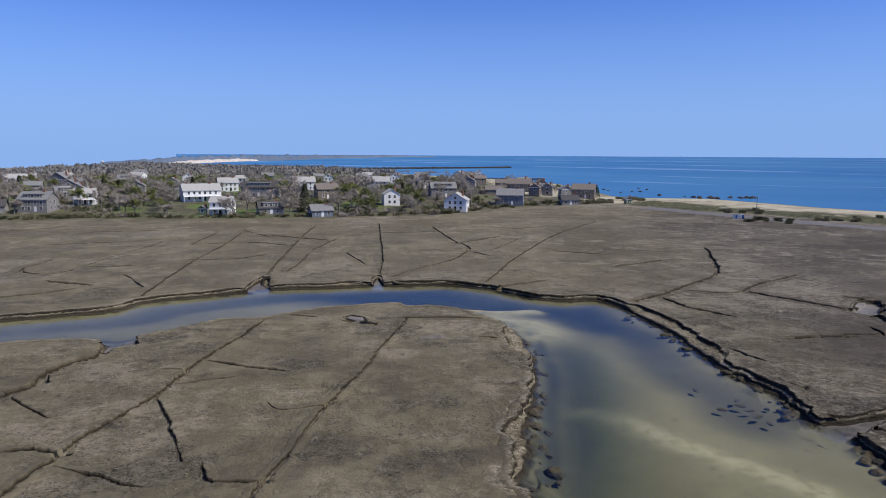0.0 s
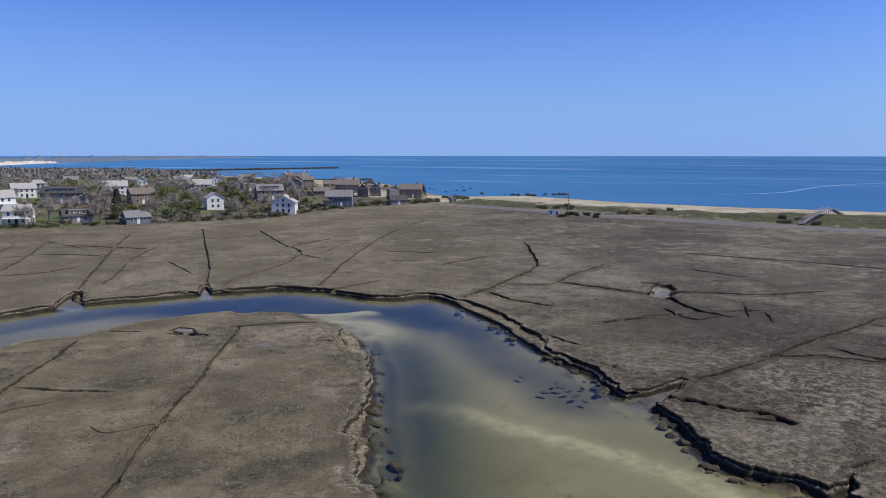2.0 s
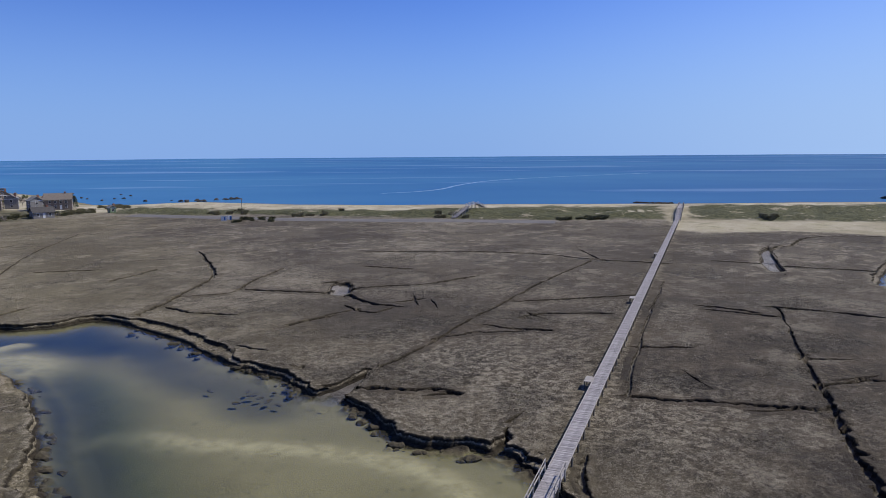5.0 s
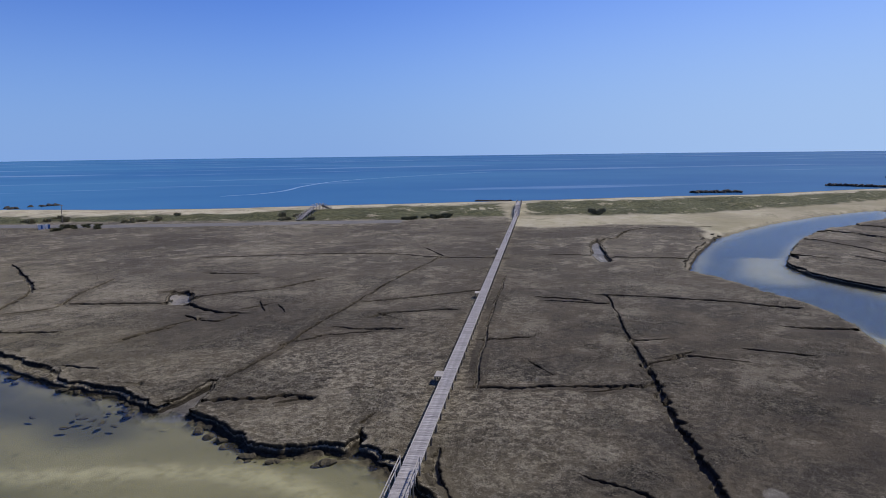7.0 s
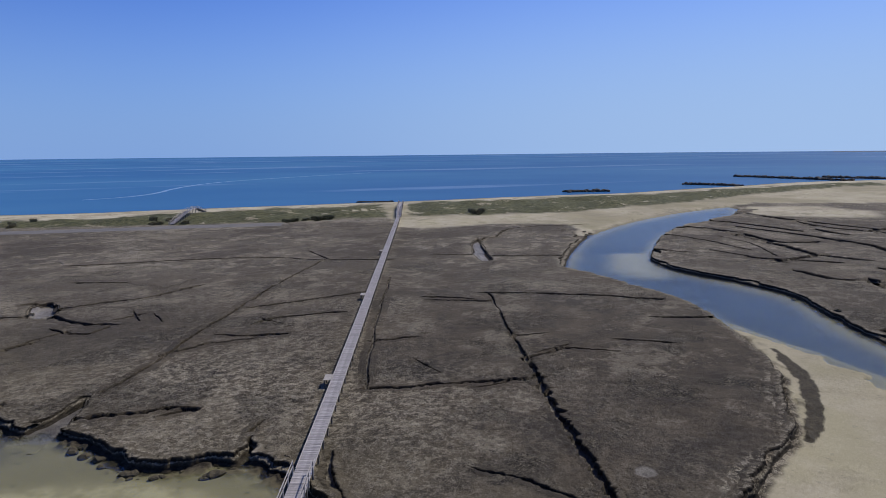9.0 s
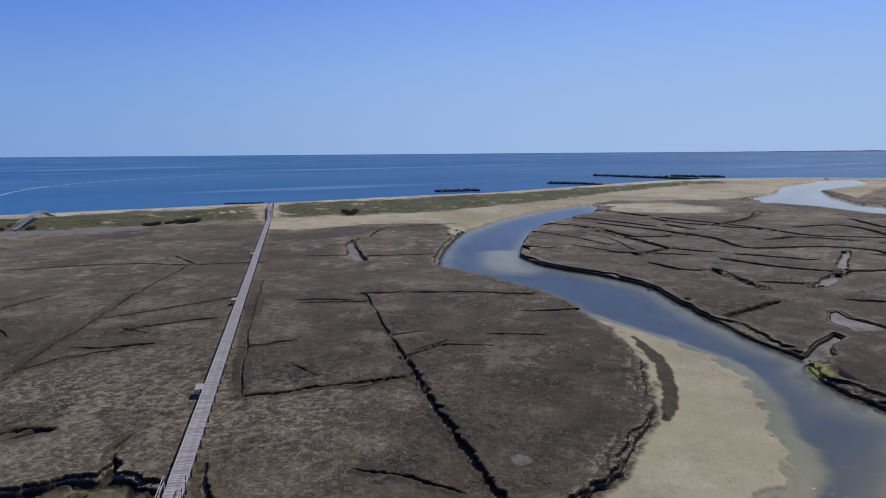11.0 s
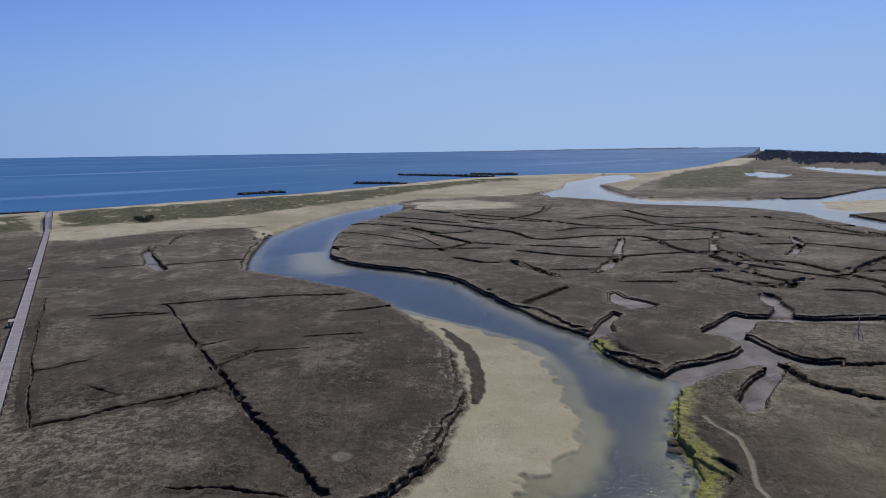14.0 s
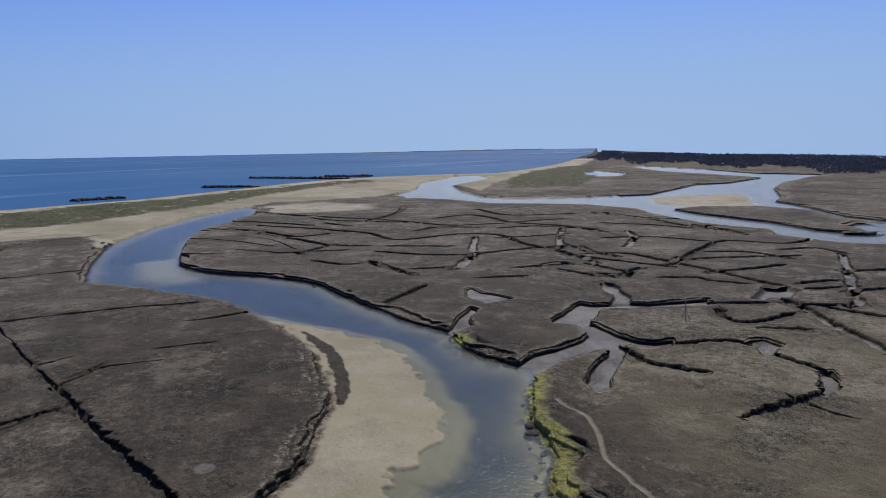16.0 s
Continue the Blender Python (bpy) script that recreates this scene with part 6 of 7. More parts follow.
        for k in (-1, 0, 1):
            house_window(root, Matrix.Translation((k * w * 0.2, -d * 0.42 - 0.004, dz + 0.05)), 1.1, 1.2)
    return root


STYLES = {"g": ((SHINGLE, ROOF_GREY), "grey-shingled house with white trim and grey roof"), "w": ((WHITE, ROOF_PALE), "white clapboard house with pale grey roof"),
          "d": ((SHINGLE, ROOF_DARK), "grey house with a dark roof"), "b": ((BLUEGREY, ROOF_GREY), "blue-grey house with a grey roof"),
          "n": ((BROWN, ROOF_BROWN), "brown-shingled house with a tan roof"), "s": ((GREEN_PAINT, ROOF_GREY), "small green garden shed")}
FRONT_ROW = [("g", -158, 272, 11.2, 2, 0), ("w", -152, 297, 8.1, 2, 0), ("g", -173, 331, 7.9, 2, 1), ("w", -110, 317, 16.3, 2, 0), ("g", -125, 335, 7.0, 2, 1), ("w", -86, 272, 8.3, 2, 0),
             ("s", -93, 270, 2.8, 1, 1), ("d", -90, 346, 17.4, 2, 0), ("d", -68, 274, 9.5, 1, 0), ("b", -47, 268, 8.2, 1, 0), ("n", -57, 341, 10.1, 2, 0), ("w", -23, 308, 7.0, 2, 1),
             ("g", -3, 363, 8.2, 2, 1), ("w", 6, 297, 9.6, 2, 1)]
SECOND_ROW = [("w", -121, 393, 10.7, 2, 0), ("w", -81, 408, 12.2, 2, 0), ("w", -38, 419, 12.3, 2, 0), ("g", 0, 354, 12.6, 2, 0), ("b", 32, 330, 12.3, 2, 0), ("n", 27, 380, 8.0, 1, 0), ("n", 45, 409, 13.4, 2, 0),
              ("n", 49, 372, 5.5, 2, 1), ("g", 57, 380, 5.6, 2, 1), ("g", 64, 366, 5.5, 2, 1), ("n", 76, 376, 11.8, 2, 0), ("d", 61, 336, 8.2, 1, 0), ("d", -172, 266, 9.0, 1, 0)]
BACK_ROWS = [("w", -258, 428, 16.2, 2, 0), ("g", -231, 424, 13.3, 2, 1), ("g", -192, 360, 9.9, 2, 1), ("g", -186, 345, 10.4, 1, 0), ("g", -203, 449, 10.4, 2, 0), ("w", -224, 514, 10.0, 2, 0), ("g", -160, 366, 7.8, 2, 1),
             ("g", -162, 419, 7.0, 2, 1), ("w", -179, 492, 7.6, 2, 1), ("w", -131, 457, 7.7, 2, 0), ("g", -109, 501, 7.5, 2, 1), ("g", -93, 523, 7.5, 2, 0)]
FAR_ROWS = [("n", -54, 411, 7.4, 1, 1), ("g", -59, 507, 8.3, 2, 0), ("w", -35, 510, 7.5, 2, 1), ("n", -21, 485, 7.9, 2, 0), ("g", -12, 434, 8.5, 2, 1), ("g", -17, 541, 8.8, 2, 0), ("g", 16, 437, 8.5, 2, 1), ("w", 12, 515, 6.5, 3, 1),
            ("n", 26, 491, 8.0, 2, 0), ("n", 40, 476, 8.5, 1, 0), ("s", 91, 343, 2.8, 1, 1), ("w", -77, 470, 7.5, 2, 1), ("g", -208, 400, 9.0, 2, 0), ("g", -212, 362, 8.1, 2, 0)]
EXTRA_ROWS = [("g", -300, 470, 10, 2, 0), ("w", -280, 520, 9, 2, 1), ("n", 60, 430, 8, 2, 1), ("g", 52, 455, 8, 2, 0), ("n", 74, 410, 7, 1, 0), ("g", -135, 540, 9, 2, 0), ("w", -60, 560, 8, 2, 0), ("n", 20, 560, 9, 2, 0), ("g", -250, 580, 9, 2, 0), ("w", 30, 610, 8, 2, 1)]
HOUSES = FRONT_ROW + SECOND_ROW + BACK_ROWS + FAR_ROWS + EXTRA_ROWS


def village():
    zs = heights([q[1] for q in HOUSES], [q[2] for q in HOUSES])
    for k, (style, x, y, w, floors, turned) in enumerate(HOUSES):
        mats, words = STYLES[style]
        front = k < len(FRONT_ROW)
        size = {1: "one-storey ", 2: "two-storey ", 3: "three-storey "}[floors]
        label = words if style == "s" else size + words + (" behind the marsh" if front else " among bare trees")
        turn = rng.uniform(-0.35, 0.35) + math.atan2(-x, y) * 0.5
        house(x, y, float(zs[k]), turn, w, min(max(w * 0.8, 4.5), 9) if style != "s" else 2.4, floors, mats, bool(turned), label,
              porch=front and floors > 1 and style == "w" and not turned, dormer=style in "gd" and w > 9 and not turned)


village()


# ---- trees and scrub ----
def branch_tree(seed, height, spread, twigs, leaf=0.0):
    """Trunk with limbs, and a ragged crown of twigs or small leaves."""
    r = random.Random(seed)
    wood, ends = [], []

    def grow(a, d, length, radius, level):
        b = a + d * length
        wood.append(rod(a, b, radius, radius * 0.62, 5 if level < 2 else 3))
        if level == 3:
            ends.append((a, b))
            return
        for _ in range(r.randint(3, 4) if level else r.randint(4, 6)):
            side = Vector((r.gauss(0, 1), r.gauss(0, 1), r.uniform(-0.1, 0.5))).normalized()
            grow(a + d * length * r.uniform(0.55, 1.0), (d * 0.75 + side * spread).normalized(), length * r.uniform(0.55, 0.78), radius * 0.55, level + 1)
    grow(Vector((0, 0, -0.3)), Vector((r.uniform(-0.08, 0.08), r.uniform(-0.08, 0.08), 1)).normalized(), height * 0.36, height * 0.022, 0)
    v, f = [], []
    for a, b in ends:
        for _ in range(twigs):
            p = a.lerp(b, r.uniform(0.2, 1.1)) + Vector((r.gauss(0, 0.25), r.gauss(0, 0.25), r.gauss(0, 0.2)))
            d = Vector((r.gauss(0, 1), r.gauss(0, 1), r.uniform(-0.2, 1.0))).normalized() * (r.uniform(0.5, 1.1) if not leaf else leaf * r.uniform(0.7, 1.4))
            w = d.cross(Vector((r.gauss(0, 1), r.gauss(0, 1), r.gauss(0, 1)))).normalized() * (0.075 if not leaf else leaf * 0.45)
            i = len(v)
            v += [tuple(p - w), tuple(p + w), tuple(p + d)]
            f.append((i, i + 1, i + 2))
    return joined(wood), (v, f)


def conifer(seed, height):
    r = random.Random(seed)
    v, f = [], []
    for _ in range(520):
        u = r.random() ** 0.8
        z = height * (0.12 + 0.88 * u)
        rad = height * 0.23 * (1 - u) ** 0.8 * r.uniform(0.5, 1.1)
        t = r.uniform(0, 6.283)
        p = Vector((math.cos(t) * rad, math.sin(t) * rad, z))
        d = Vector((math.cos(t), math.sin(t), -0.25)) * r.uniform(0.4, 0.9)
        w = Vector((-math.sin(t), math.cos(t), 0.3)) * 0.28
        i = len(v)
        v += [tuple(p - w), tuple(p + w), tuple(p + d)]
        f.append((i, i + 1, i + 2))
    return rod((0, 0, -0.3), (0, 0, height * 0.95), height * 0.02, 0.03, 6), (v, f)


def tree(meshes, crown_mat, label, name="tree"):
    root = thing(name, at(0, 0, -50), label, "tree", "trees of the village")
    part("trunk", *meshes[0], BARK, root)
    part("crown", *meshes[1], crown_mat, root)
    return root


def bush_mesh(seed, size, count):
    r = random.Random(seed)
    v, f = [], []
    for _ in range(count):
        t, u = r.uniform(0, 6.283), r.random()
        p = Vector((math.cos(t) * u * size * 0.5, math.sin(t) * u * size * 0.5, r.uniform(-0.1, 0.35) * size))
        d = Vector((math.cos(t) * 0.6 + r.gauss(0, 0.4), math.sin(t) * 0.6 + r.gauss(0, 0.4), r.uniform(0.3, 1.0))) * size * 0.28
        w = d.cross(Vector((r.gauss(0, 1), r.gauss(0, 1), 0.1))).normalized() * size * 0.05
        i = len(v)
        v += [tuple(p - w), tuple(p + w), tuple(p + d)]
        f.append((i, i + 1, i + 2))
    return v, f


def clear_of_houses(x, y, gap):
    return all((x - q[1]) ** 2 + (y - q[2]) ** 2 > (q[3] * 0.6 + gap) ** 2 for q in HOUSES)


def hides_house(x, y, reach=70):
    """Whether a tree here would stand between the marsh and a house's front."""
    far = math.hypot(x, y)
    for _, hx, hy, w, _, _ in HOUSES:
        dist = math.hypot(hx, hy)
        if 0 < dist - far < reach and abs(x * hy - y * hx) / dist < w * 0.5 + 2.2:
            return True
    return False


def plant_village():
    bare = [tree(branch_tree(s, h, sp, 10), TWIG, "bare grey-brown deciduous tree before leaf-out beside houses") for s, h, sp in ((1, 9.5, 0.75), (2, 8.5, 0.9), (3, 10.5, 0.7), (4, 7.5, 0.95))]
    leafy = [tree(branch_tree(s, h, 0.85, 9, 0.42), LEAF_SPRING, "tree with fresh yellow-green spring leaves") for s, h in ((5, 8.5), (6, 7.5))]
    ever = [tree(conifer(s, h), LEAF_DARK, "dark green cone-shaped evergreen tree") for s, h in ((7, 7.0), (8, 9.0))]
    spots = []
    tries = 0
    while len(spots) < 400 and tries < 16000:
        tries += 1
        y = 258 + 200 * rng.random() ** 1.1
        x = rng.uniform(-0.72 * y, 90)
        gap = rng.uniform(0.2, 2.0)
        if x > 10 and rng.random() < 0.6:
            continue
        if hides_house(x, y) and rng.random() < 0.88:
            continue
        if clear_of_houses(x, y, gap) and all((x - q[0]) ** 2 + (y - q[1]) ** 2 > 14 for q in spots):
            spots.append((x, y))
    ok = (area_distance(np.array([q[0] for q in spots]), np.array([q[1] for q in spots]), UPLAND, 60) > 5) & (area_distance(np.array([q[0] for q in spots]), np.array([q[1] for q in spots]), OCEAN, 60) < -25)
    zs = heights([q[0] for q in spots], [q[1] for q in spots])
    used = set()
    for (x, y), good, z in zip(spots, ok, zs):
        if not good:
            continue
        c = rng.random()
        source = rng.choice(bare) if c < 0.66 else rng.choice(leafy) if c < 0.97 else rng.choice(ever)
        m = at(x, y, float(z), rng.uniform(0, 6), rng.uniform(0.9, 1.45) * (0.7 if x > 15 else 1.0))
        if source.name not in used:
            used.add(source.name)
            source.matrix_basis = m
        else:
            copy_thing(source, Matrix.Identity(4)).matrix_basis = m


plant_village()


def village_thicket():
    """Twiggy bare crowns filling the back of the village, too many to tell apart."""
    r = random.Random(31)
    pieces = [branch_tree(40 + k, 8.0, 0.9, 4)[1] for k in range(4)]
    v, f, spots = [], [], []
    for _ in range(2600):
        y = r.uniform(380, 800)
        x = r.uniform(-0.74 * y, 100 - 0.2 * (y - 380))
        if clear_of_houses(x, y, 1.0) and (x < -10 or r.random() < 0.45):
            spots.append((x, y))
    xs, ys = np.array([q[0] for q in spots]), np.array([q[1] for q in spots])
    good = (area_distance(xs, ys, UPLAND, 60) > 5) & (area_distance(xs, ys, OCEAN, 60) < -30)
    zs = heights(xs, ys)
    made = 0
    for (x, y), z, ok in zip(spots, zs, good):
        if ok and made < 420:
            made += 1
            a, b = place_mesh(pieces[made % 4], x, y, float(z), r.uniform(0, 6), r.uniform(0.7, 1.1))
            f += [(i + len(v), j + len(v), k + len(v)) for i, j, k in b]
            v += a
    tagged(part("village_thicket", v, f, TWIG), "grey-brown leafless trees massed between the village houses", "trees", kind="stuff")


village_thicket()


def village_undergrowth():
    """Hedges and scrub between the houses, too many to tell apart."""
    r = random.Random(17)
    spots = []
    for _ in range(2600):
        y = 256 + 210 * r.random() ** 1.2
        x = r.uniform(-0.74 * y, 80)
        if clear_of_houses(x, y, 0.6) and not (hides_house(x, y, 18) and r.random() < 0.7) and noise.noise(Vector((x * 0.05, y * 0.05, 3))) > -0.12 and not (-125 < x < -70 and 268 < y < 300):
            spots.append((x, y))
    xs, ys = np.array([q[0] for q in spots]), np.array([q[1] for q in spots])
    good = (area_distance(xs, ys, UPLAND, 60) > 1) & (area_distance(xs, ys, OCEAN, 60) < -30)
    zs = heights(xs, ys)
    for mat, words, first in ((LEAF_SCRUB, "olive-green hedges and scrub between the houses", 0), (TWIG, "grey leafless scrub between the houses", 1)):
        pieces = [bush_mesh(60 + k, 2.6, 70) for k in range(3)]
        v, f = [], []
        for k, ((x, y), z, ok) in enumerate(zip(spots, zs, good)):
            if ok and k % 2 == first:
                a, b = place_mesh(pieces[k % 3], x, y, float(z), r.uniform(0, 6), r.uniform(0.6, 1.5))
                f += [(i + len(v), j + len(v), m + len(v)) for i, j, m in b]
                v += a
        tagged(part("village_undergrowth", v, f, mat), words, "shrubs", kind="stuff")


village_undergrowth()


def plant_scrub():
    kinds = [part("shrub", *bush_mesh(20 + k, 2.4, 260), SHRUB if k < 2 else LEAF_SCRUB) for k in range(3)]
    for c, words in zip(kinds, ("tangled brown shrub at the marsh edge", "low olive-brown shrub at the marsh edge", "dark green shrub among dune grass")):
        tagged(c, words, "shrub", "shrubs at the edge of marsh and dunes")
    edge = curve([(-240, 222), (-155, 246), (-131, 256), (-80, 259), (-40, 268), (-5, 278), (6, 290), (30, 320), (58, 336), (86, 350)], 6)
    spots = []
    for _ in range(180):
        u = rng.uniform(0, len(edge) - 1.01)
        a = edge[int(u)]
        spots.append((a[0] + rng.gauss(0, 3), a[1] + abs(rng.gauss(0, 5)), rng.uniform(0.6, 1.5), rng.choice((0, 1, 1, 2))))
    for cx, cy, sx, sy, count, kind in ((121, 256, 9, 5, 9, 2), (208, 172, 4, 3, 7, 2), (222, 166, 6, 4, 14, 2), (150, 262, 14, 8, 12, 1), (128, 300, 10, 8, 10, 1), (262, 118, 6, 6, 8, 1), (100, 372, 8, 12, 26, 0), (82, 352, 8, 6, 14, 1), (185, 215, 12, 10, 10, 1)):
        for _ in range(count):
            spots.append((rng.gauss(cx, sx * 0.5), rng.gauss(cy, sy * 0.5), rng.uniform(0.5, 1.3), kind))
    zs = heights([q[0] for q in spots], [q[1] for q in spots])
    used = set()
    for (x, y, size, kind), z in zip(spots, zs):
        m = at(x, y, float(z) - 0.05, rng.uniform(0, 6), size)
        if kind not in used:
            used.add(kind)
            kinds[kind].matrix_basis = m
        else:
            copy_thing(kinds[kind], Matrix.Identity(4)).matrix_basis = m


plant_scrub()


def far_woods():
    """Woods beyond the village and along the southern horizon, as one mass of ragged crowns."""
    r = np.random.RandomState(5)
    pts = []
    az = r.uniform(-75, -4, 9000)
    d = 480 + 1250 * r.rand(9000) ** 0.9
    x, y = np.sin(np.radians(az)) * d, np.cos(np.radians(az)) * d
    crest = np.interp(az, [-75, -40, -32.5, -25.4, -21.4, -18], [800, 790, 800, 1080, 1420, 1650])
    keep = (area_distance(x, y, UPLAND, 60) > 10) & (area_distance(x, y, OCEAN, 60) < -30) & (d > 640) & (d < crest + 60)
    pts.append(np.stack([x[keep], y[keep]], -1))
    az = r.uniform(110.5, 200, 9000)
    front = np.interp(az, [110.5, 114, 122, 133, 200], [1250, 1130, 880, 640, 620]) * (1 + 0.07 * np.sin(az * 0.9) + 0.05 * np.sin(az * 2.3))
    back = np.interp(az, [110.5, 111, 113.5, 117, 122, 133, 200], [4600, 4500, 2900, 2000, 1480, 1150, 1000]) + 60
    d = front + (back - front) * r.rand(9000)
    x, y = np.sin(np.radians(az)) * d, np.cos(np.radians(az)) * d
    keep = area_distance(x, y, OCEAN, 60) < -40
    pts.append(np.stack([x[keep], y[keep]], -1))
    pts = np.concatenate(pts)
    z = heights(pts[:, 0], pts[:, 1])
    verts, faces = [], []
    for (px, py), pz in zip(pts, z):
        size, tall = r.uniform(2.5, 5.5), r.uniform(3.2, 6.2)
        i = len(verts)
        for k in range(12):
            t, u = r.uniform(0, 6.283), r.rand() ** 0.5
            c = (px + math.cos(t) * size * u, py + math.sin(t) * size * u, pz + tall * r.uniform(0.1, 0.8))
            q = r.uniform(0, 3.1416)
            w, h = r.uniform(0.8, 1.9), r.uniform(1.2, 2.6)
            verts += [(c[0] - math.cos(q) * w, c[1] - math.sin(q) * w, c[2]), (c[0] + math.cos(q) * w, c[1] + math.sin(q) * w, c[2] + r.uniform(-0.6, 0.6)), (c[0] + r.uniform(-1, 1), c[1] + r.uniform(-1, 1), c[2] + h)]
            faces.append((i + 3 * k, i + 3 * k + 1, i + 3 * k + 2))
    tagged(part("far_woods", verts, faces, WOODS), "dark bare woods along the horizon", "woods", kind="stuff")


far_woods()


def far_ridge(name, line, heights_m, mat, label):
    """A low distant shore: ridge strip with uneven crest, fitted to the camera's view."""
    v, f = [], []
    pts = curve(line, 16)
    for k, (x, y) in enumerate(pts):
        u = k / (len(pts) - 1) * (len(heights_m) - 1)
        i = min(int(u), len(heights_m) - 2)
        h = (heights_m[i] + (heights_m[i + 1] - heights_m[i]) * (u - i)) * (0.8 + 0.4 * noise.noise(Vector((k * 0.35, 3, 1))))
        d = Vector((x, y)).normalized()
        v += [(x, y, WATER - 1), (x + d.x * 15, y + d.y * 15, h * 0.8), (x + d.x * 60, y + d.y * 60, h), (x + d.x * 160, y + d.y * 160, WATER - 1)]
    for k in range(len(pts) - 1):
        for j in range(3):
            f.append((4 * k + j, 4 * k + j + 1, 4 * k + j + 5, 4 * k + j + 4))
    return tagged(part(name, v, f, mat), label, "far shore", kind="structure")


def bearing_at(degrees, metres):
    return metres * math.sin(radians(degrees)), metres * math.cos(radians(degrees))


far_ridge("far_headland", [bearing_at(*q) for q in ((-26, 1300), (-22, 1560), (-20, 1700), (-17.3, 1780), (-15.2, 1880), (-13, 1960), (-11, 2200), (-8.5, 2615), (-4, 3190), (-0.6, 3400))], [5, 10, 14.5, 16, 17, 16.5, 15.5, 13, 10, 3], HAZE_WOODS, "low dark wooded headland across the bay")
far_ridge("sand_bluff", [bearing_at(*q) for q in ((-21.4, 1330), (-19.8, 1470), (-17.5, 1660), (-15.6, 1830), (-14.6, 1900))], [3.5, 6, 7, 6, 2], BLUFF, "pale sand bluffs along the far shore")
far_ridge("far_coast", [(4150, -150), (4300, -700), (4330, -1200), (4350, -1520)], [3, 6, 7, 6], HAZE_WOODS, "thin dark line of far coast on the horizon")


# ---- single things by the road, on the marsh and far off ----
def utility_pole(x, y, h):
    z = float(heights([x], [y])[0])
    root = thing("utility_pole", at(x, y, z, 0.4), "grey timber utility pole with a crossarm by the beach", "pole")
    part("pole", *rod((0, 0, -0.5), (0, 0, h), 0.15, 0.10, 8), TIMBER, root)
    part("crossarm", *box(-1.0, 1.0, -0.06, 0.06, h - 0.7, h - 0.55), TIMBER, root)


utility_pole(130, 288, 7.5)


def beach_kiosk(x, y):
    z = float(heights([x], [y])[0])
    root = thing("beach_kiosk", at(x, y, z + 0.2, -0.35, 0.65), "small white and blue hut beside the shore road", "hut")
    part("wall", *box(-2.6, 0.8, -1.2, 1.2, -0.3, 2.3), WHITE, root)
    part("roof", *box(-2.8, 1.0, -1.4, 1.4, 2.302, 2.5), ROOF_PALE, root)
    part("door", *box(-1.2, -0.3, -1.24, -1.204, 0.0, 2.0), BLUE_PAINT, root)
    for k in (0, 1):
        stall = part("stall", *box(1.1 + 1.3 * k, 2.2 + 1.3 * k, -0.6, 0.6, -0.2, 2.2), (WHITE, BLUE_PAINT)[k], root, ("white plastic stall", "blue plastic stall")[k])
        part("stall_roof", *box(1.05 + 1.3 * k, 2.25 + 1.3 * k, -0.65, 0.65, 2.203, 2.4), WHITE, stall)


beach_kiosk(113, 266)


def marsh_tripod(x, y):
    z = float(heights([x], [y])[0])
    root = thing("marker_tripod", at(x, y, z, 0.5), "weathered timber post propped by slanting legs on marsh", "marker")
    part("post", *rod((0, 0, -0.3), (0.05, 0, 3.4), 0.07, 0.05, 6), PALE_RAIL, root)
    for k in range(3):
        t = 2.1 * k
        part("leg", *rod((math.cos(t) * 0.8, math.sin(t) * 0.8, -0.2), (0, 0, 1.9), 0.05, 0.04, 5), PALE_RAIL, root)


marsh_tripod(88.5, -59.0)


def water_tower(x, y, z):
    root = thing("water_tower", at(x, y, z, 0.0, 0.36), "white water tower above the far woods", "water tower")
    part("column", *rod((0, 0, -8), (0, 0, 14), 2.2, 2.0, 10), WHITE, root)
    part("tank", *joined([rod((0, 0, 13.5), (0, 0, 16), 2.0, 6.0, 14), rod((0, 0, 16.01), (0, 0, 19), 6.0, 6.0, 14), rod((0, 0, 19.01), (0, 0, 21), 6.0, 2.0, 14)]), WHITE, root)


water_tower(*bearing_at(-25.9, 1095), 2.5)


def tide_line():
    """A pale seam of foam drifting on the sea."""
    FOAM = plain_material("sea_foam", (0.22, 0.34, 0.54), (0.13, 0.26, 0.48), 0.05, 0.6, 0.0)
    line = curve([(279, 391), (310, 390), (347, 406), (400, 445), (475, 487), (555, 507), (674, 511), (788, 506)], 8)
    v, f = ribbon([(x + 2.5 * noise.noise(Vector((k * 0.6, 0, 0))), y) for k, (x, y) in enumerate(line)], 1.6, WATER - 0.02)
    tagged(part("foam_line", v, f, FOAM), "thin pale seam of foam drifting on the sea", "foam", kind="structure")


tide_line()


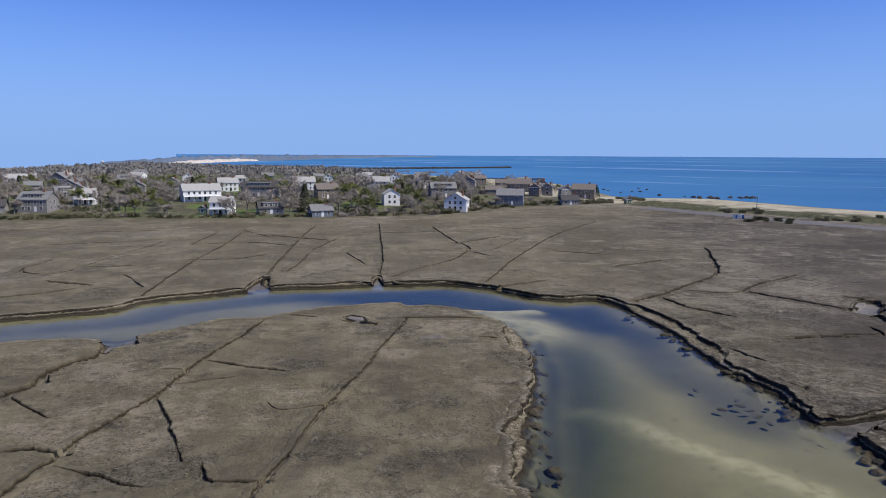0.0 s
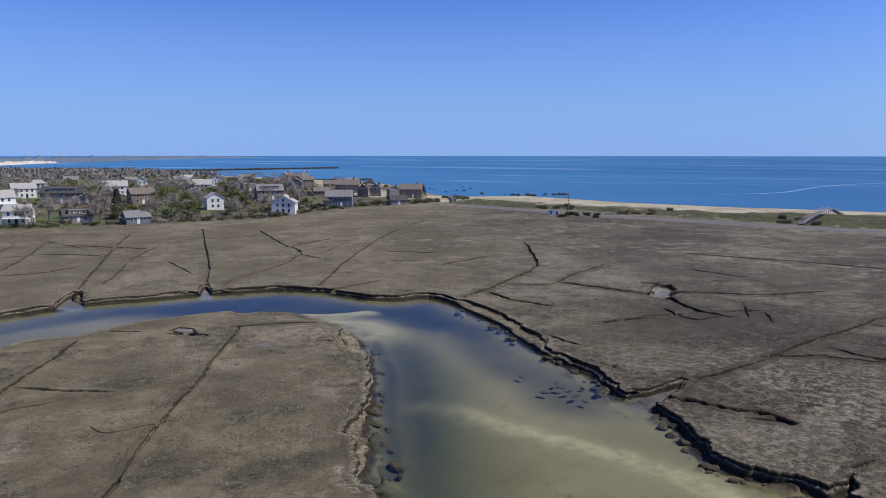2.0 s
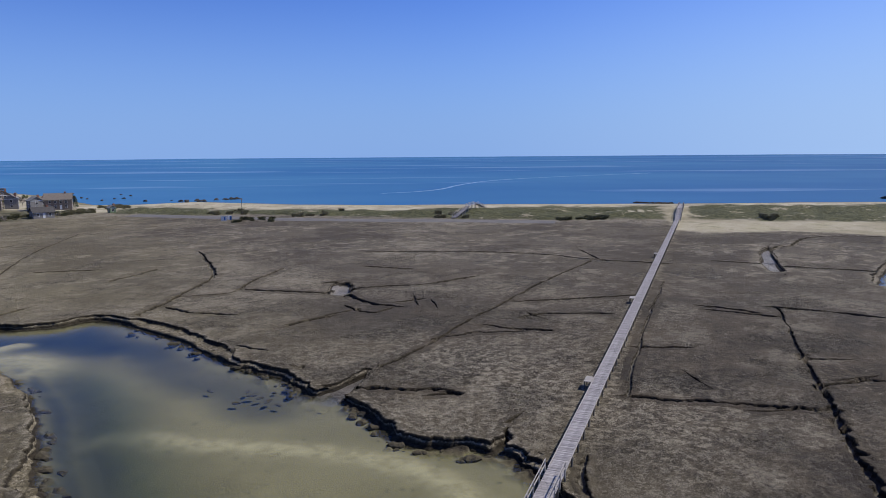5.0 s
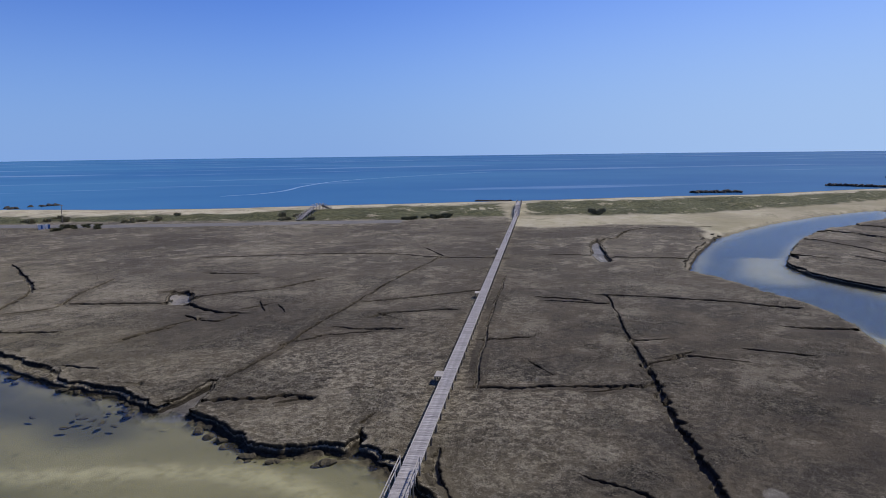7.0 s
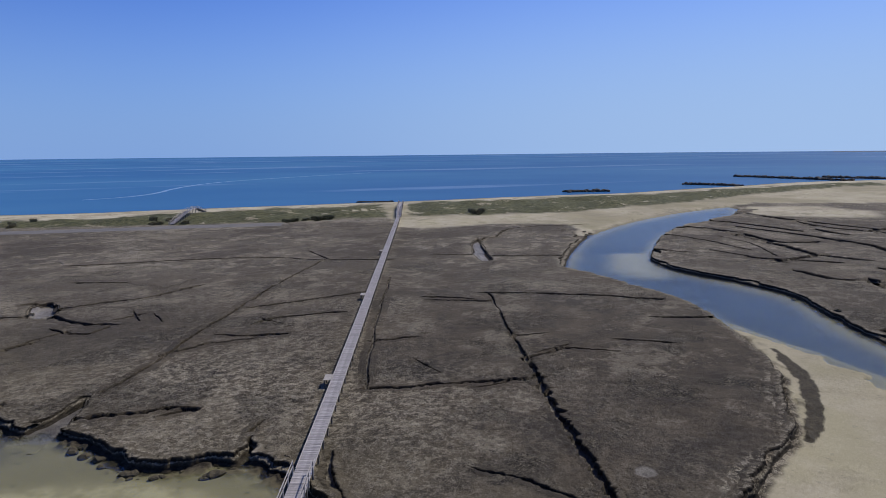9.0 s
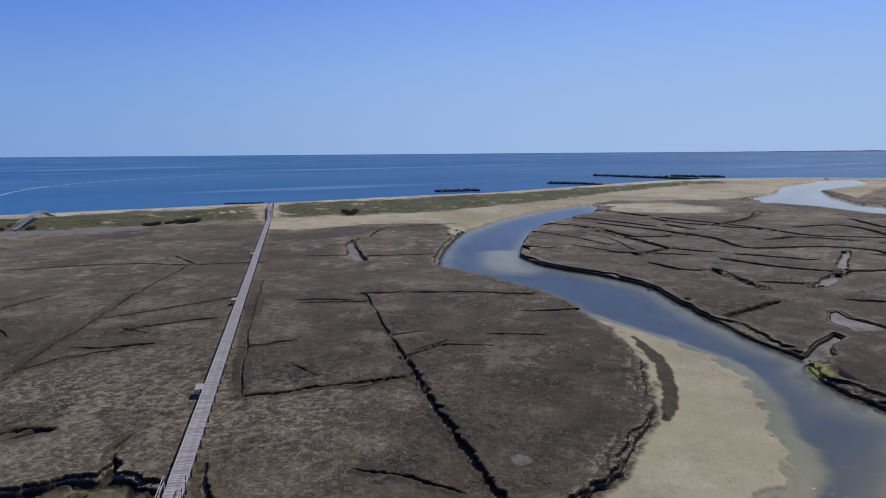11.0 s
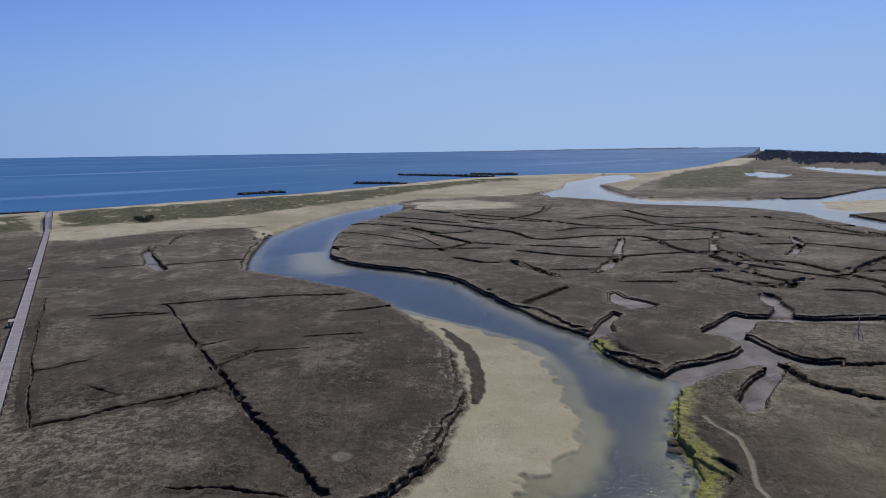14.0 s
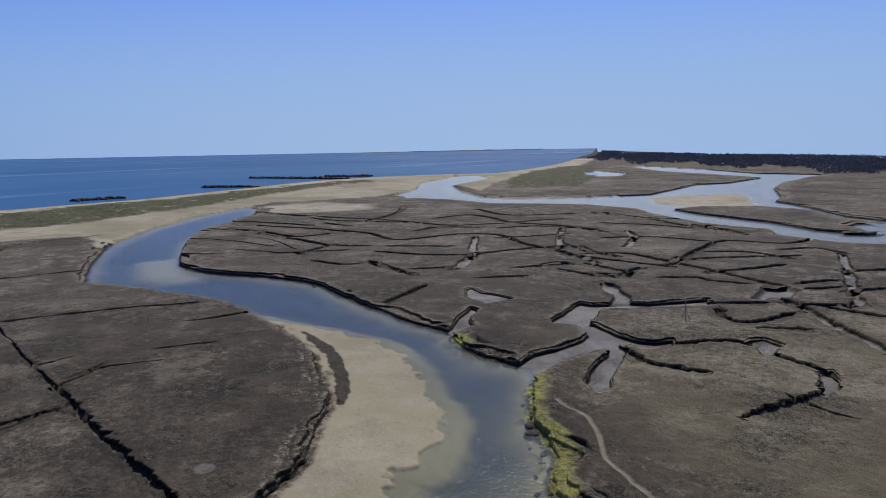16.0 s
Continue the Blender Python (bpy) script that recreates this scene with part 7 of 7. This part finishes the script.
# ---- planks and grass, last ----
def lay_planks():
    """The nearest 300 planks are single boards, the rest one mass."""
    pitch = 0.15
    kinds = []
    for k in range(3):
        e = 0.004 * (k - 1)
        kinds.append(box(-0.067 + 0.006 * k, 0.067 - 0.004 * k, -0.75 + e, 0.75 + e, -0.04, 0.004 * k))
    sources = []
    for k in range(300):
        m = Matrix.Translation((1.0 + k * pitch + (0.018 if k % 6 == 0 else 0.0), 0, DECK_Z)) @ Matrix.Rotation(rng.gauss(0, 0.008), 4, "Z")
        if len(sources) < 3:
            ob = part("plank", *kinds[k], DECK, walkway)
            ob.matrix_basis = m
            sources.append(ob)
        else:
            again("plank", sources[rng.randrange(3)], walkway, m)
    rest = [1.0 + (300 + k) * pitch for k in range(int((227 - 46) / pitch))] + [1.0 - pitch * (k + 1) for k in range(int(80 / pitch))]
    v, f = joined([place_mesh(kinds[rng.randrange(3)], s, 0, DECK_Z) for s in rest])
    tagged(part("plank_rest", v, f, DECK_FAR, walkway), kind="stuff")


lay_planks()


def marsh_grass():
    """Dead straw and dark stubble in tufts on the nearer marsh."""
    r = np.random.RandomState(9)
    n = 90000
    a = np.radians(r.uniform(-50, 128, n))
    d = 44 + 100 * r.rand(n) ** 1.3
    x, y = np.cos(a) * d, np.sin(a) * d
    patch = fbm(x + 33, y, 16, 4) + 0.35 * fbm(x, y, 3, 2)
    keep = patch > 0.16 + 0.15 * r.rand(n)
    x, y = x[keep], y[keep]
    z, kinds, kind = ground_form(x, y, np.full(len(x), 0.5))
    keep = (kind == 0) & (kinds["mud"] < 0.2) & (kinds["silt"] < 0.2) & (kinds["sand"] < 0.3)
    x, y, z = x[keep], y[keep], z[keep]
    m = len(x)
    t, lean = r.uniform(0, 6.283, m), r.uniform(0.1, 0.35, m)
    tall, half = r.uniform(0.0, 0.045, m), r.uniform(0.05, 0.16, m)
    tips = np.stack([x + np.cos(t) * lean * 0.6, y + np.sin(t) * lean * 0.6, z + tall], -1)
    left = np.stack([x - np.sin(t) * half, y + np.cos(t) * half, z + 0.015], -1)
    right = np.stack([x + np.sin(t) * half, y - np.cos(t) * half, z + 0.015], -1)
    co = np.stack([left, right, tips], 1).reshape(-1, 3)
    me = bpy.data.meshes.new("marsh_grass")
    me.vertices.add(3 * m)
    me.vertices.foreach_set("co", co.astype(np.float32).ravel())
    me.loops.add(3 * m)
    me.loops.foreach_set("vertex_index", np.arange(3 * m, dtype=np.int32))
    me.polygons.add(m)
    me.polygons.foreach_set("loop_start", np.arange(0, 3 * m, 3, dtype=np.int32))
    me.update(calc_edges=True)
    me.materials.append(STRAW)
    tagged(new("marsh_grass", me), "dead straw-coloured marsh grass in flattened tufts", "grass", kind="stuff")


marsh_grass()
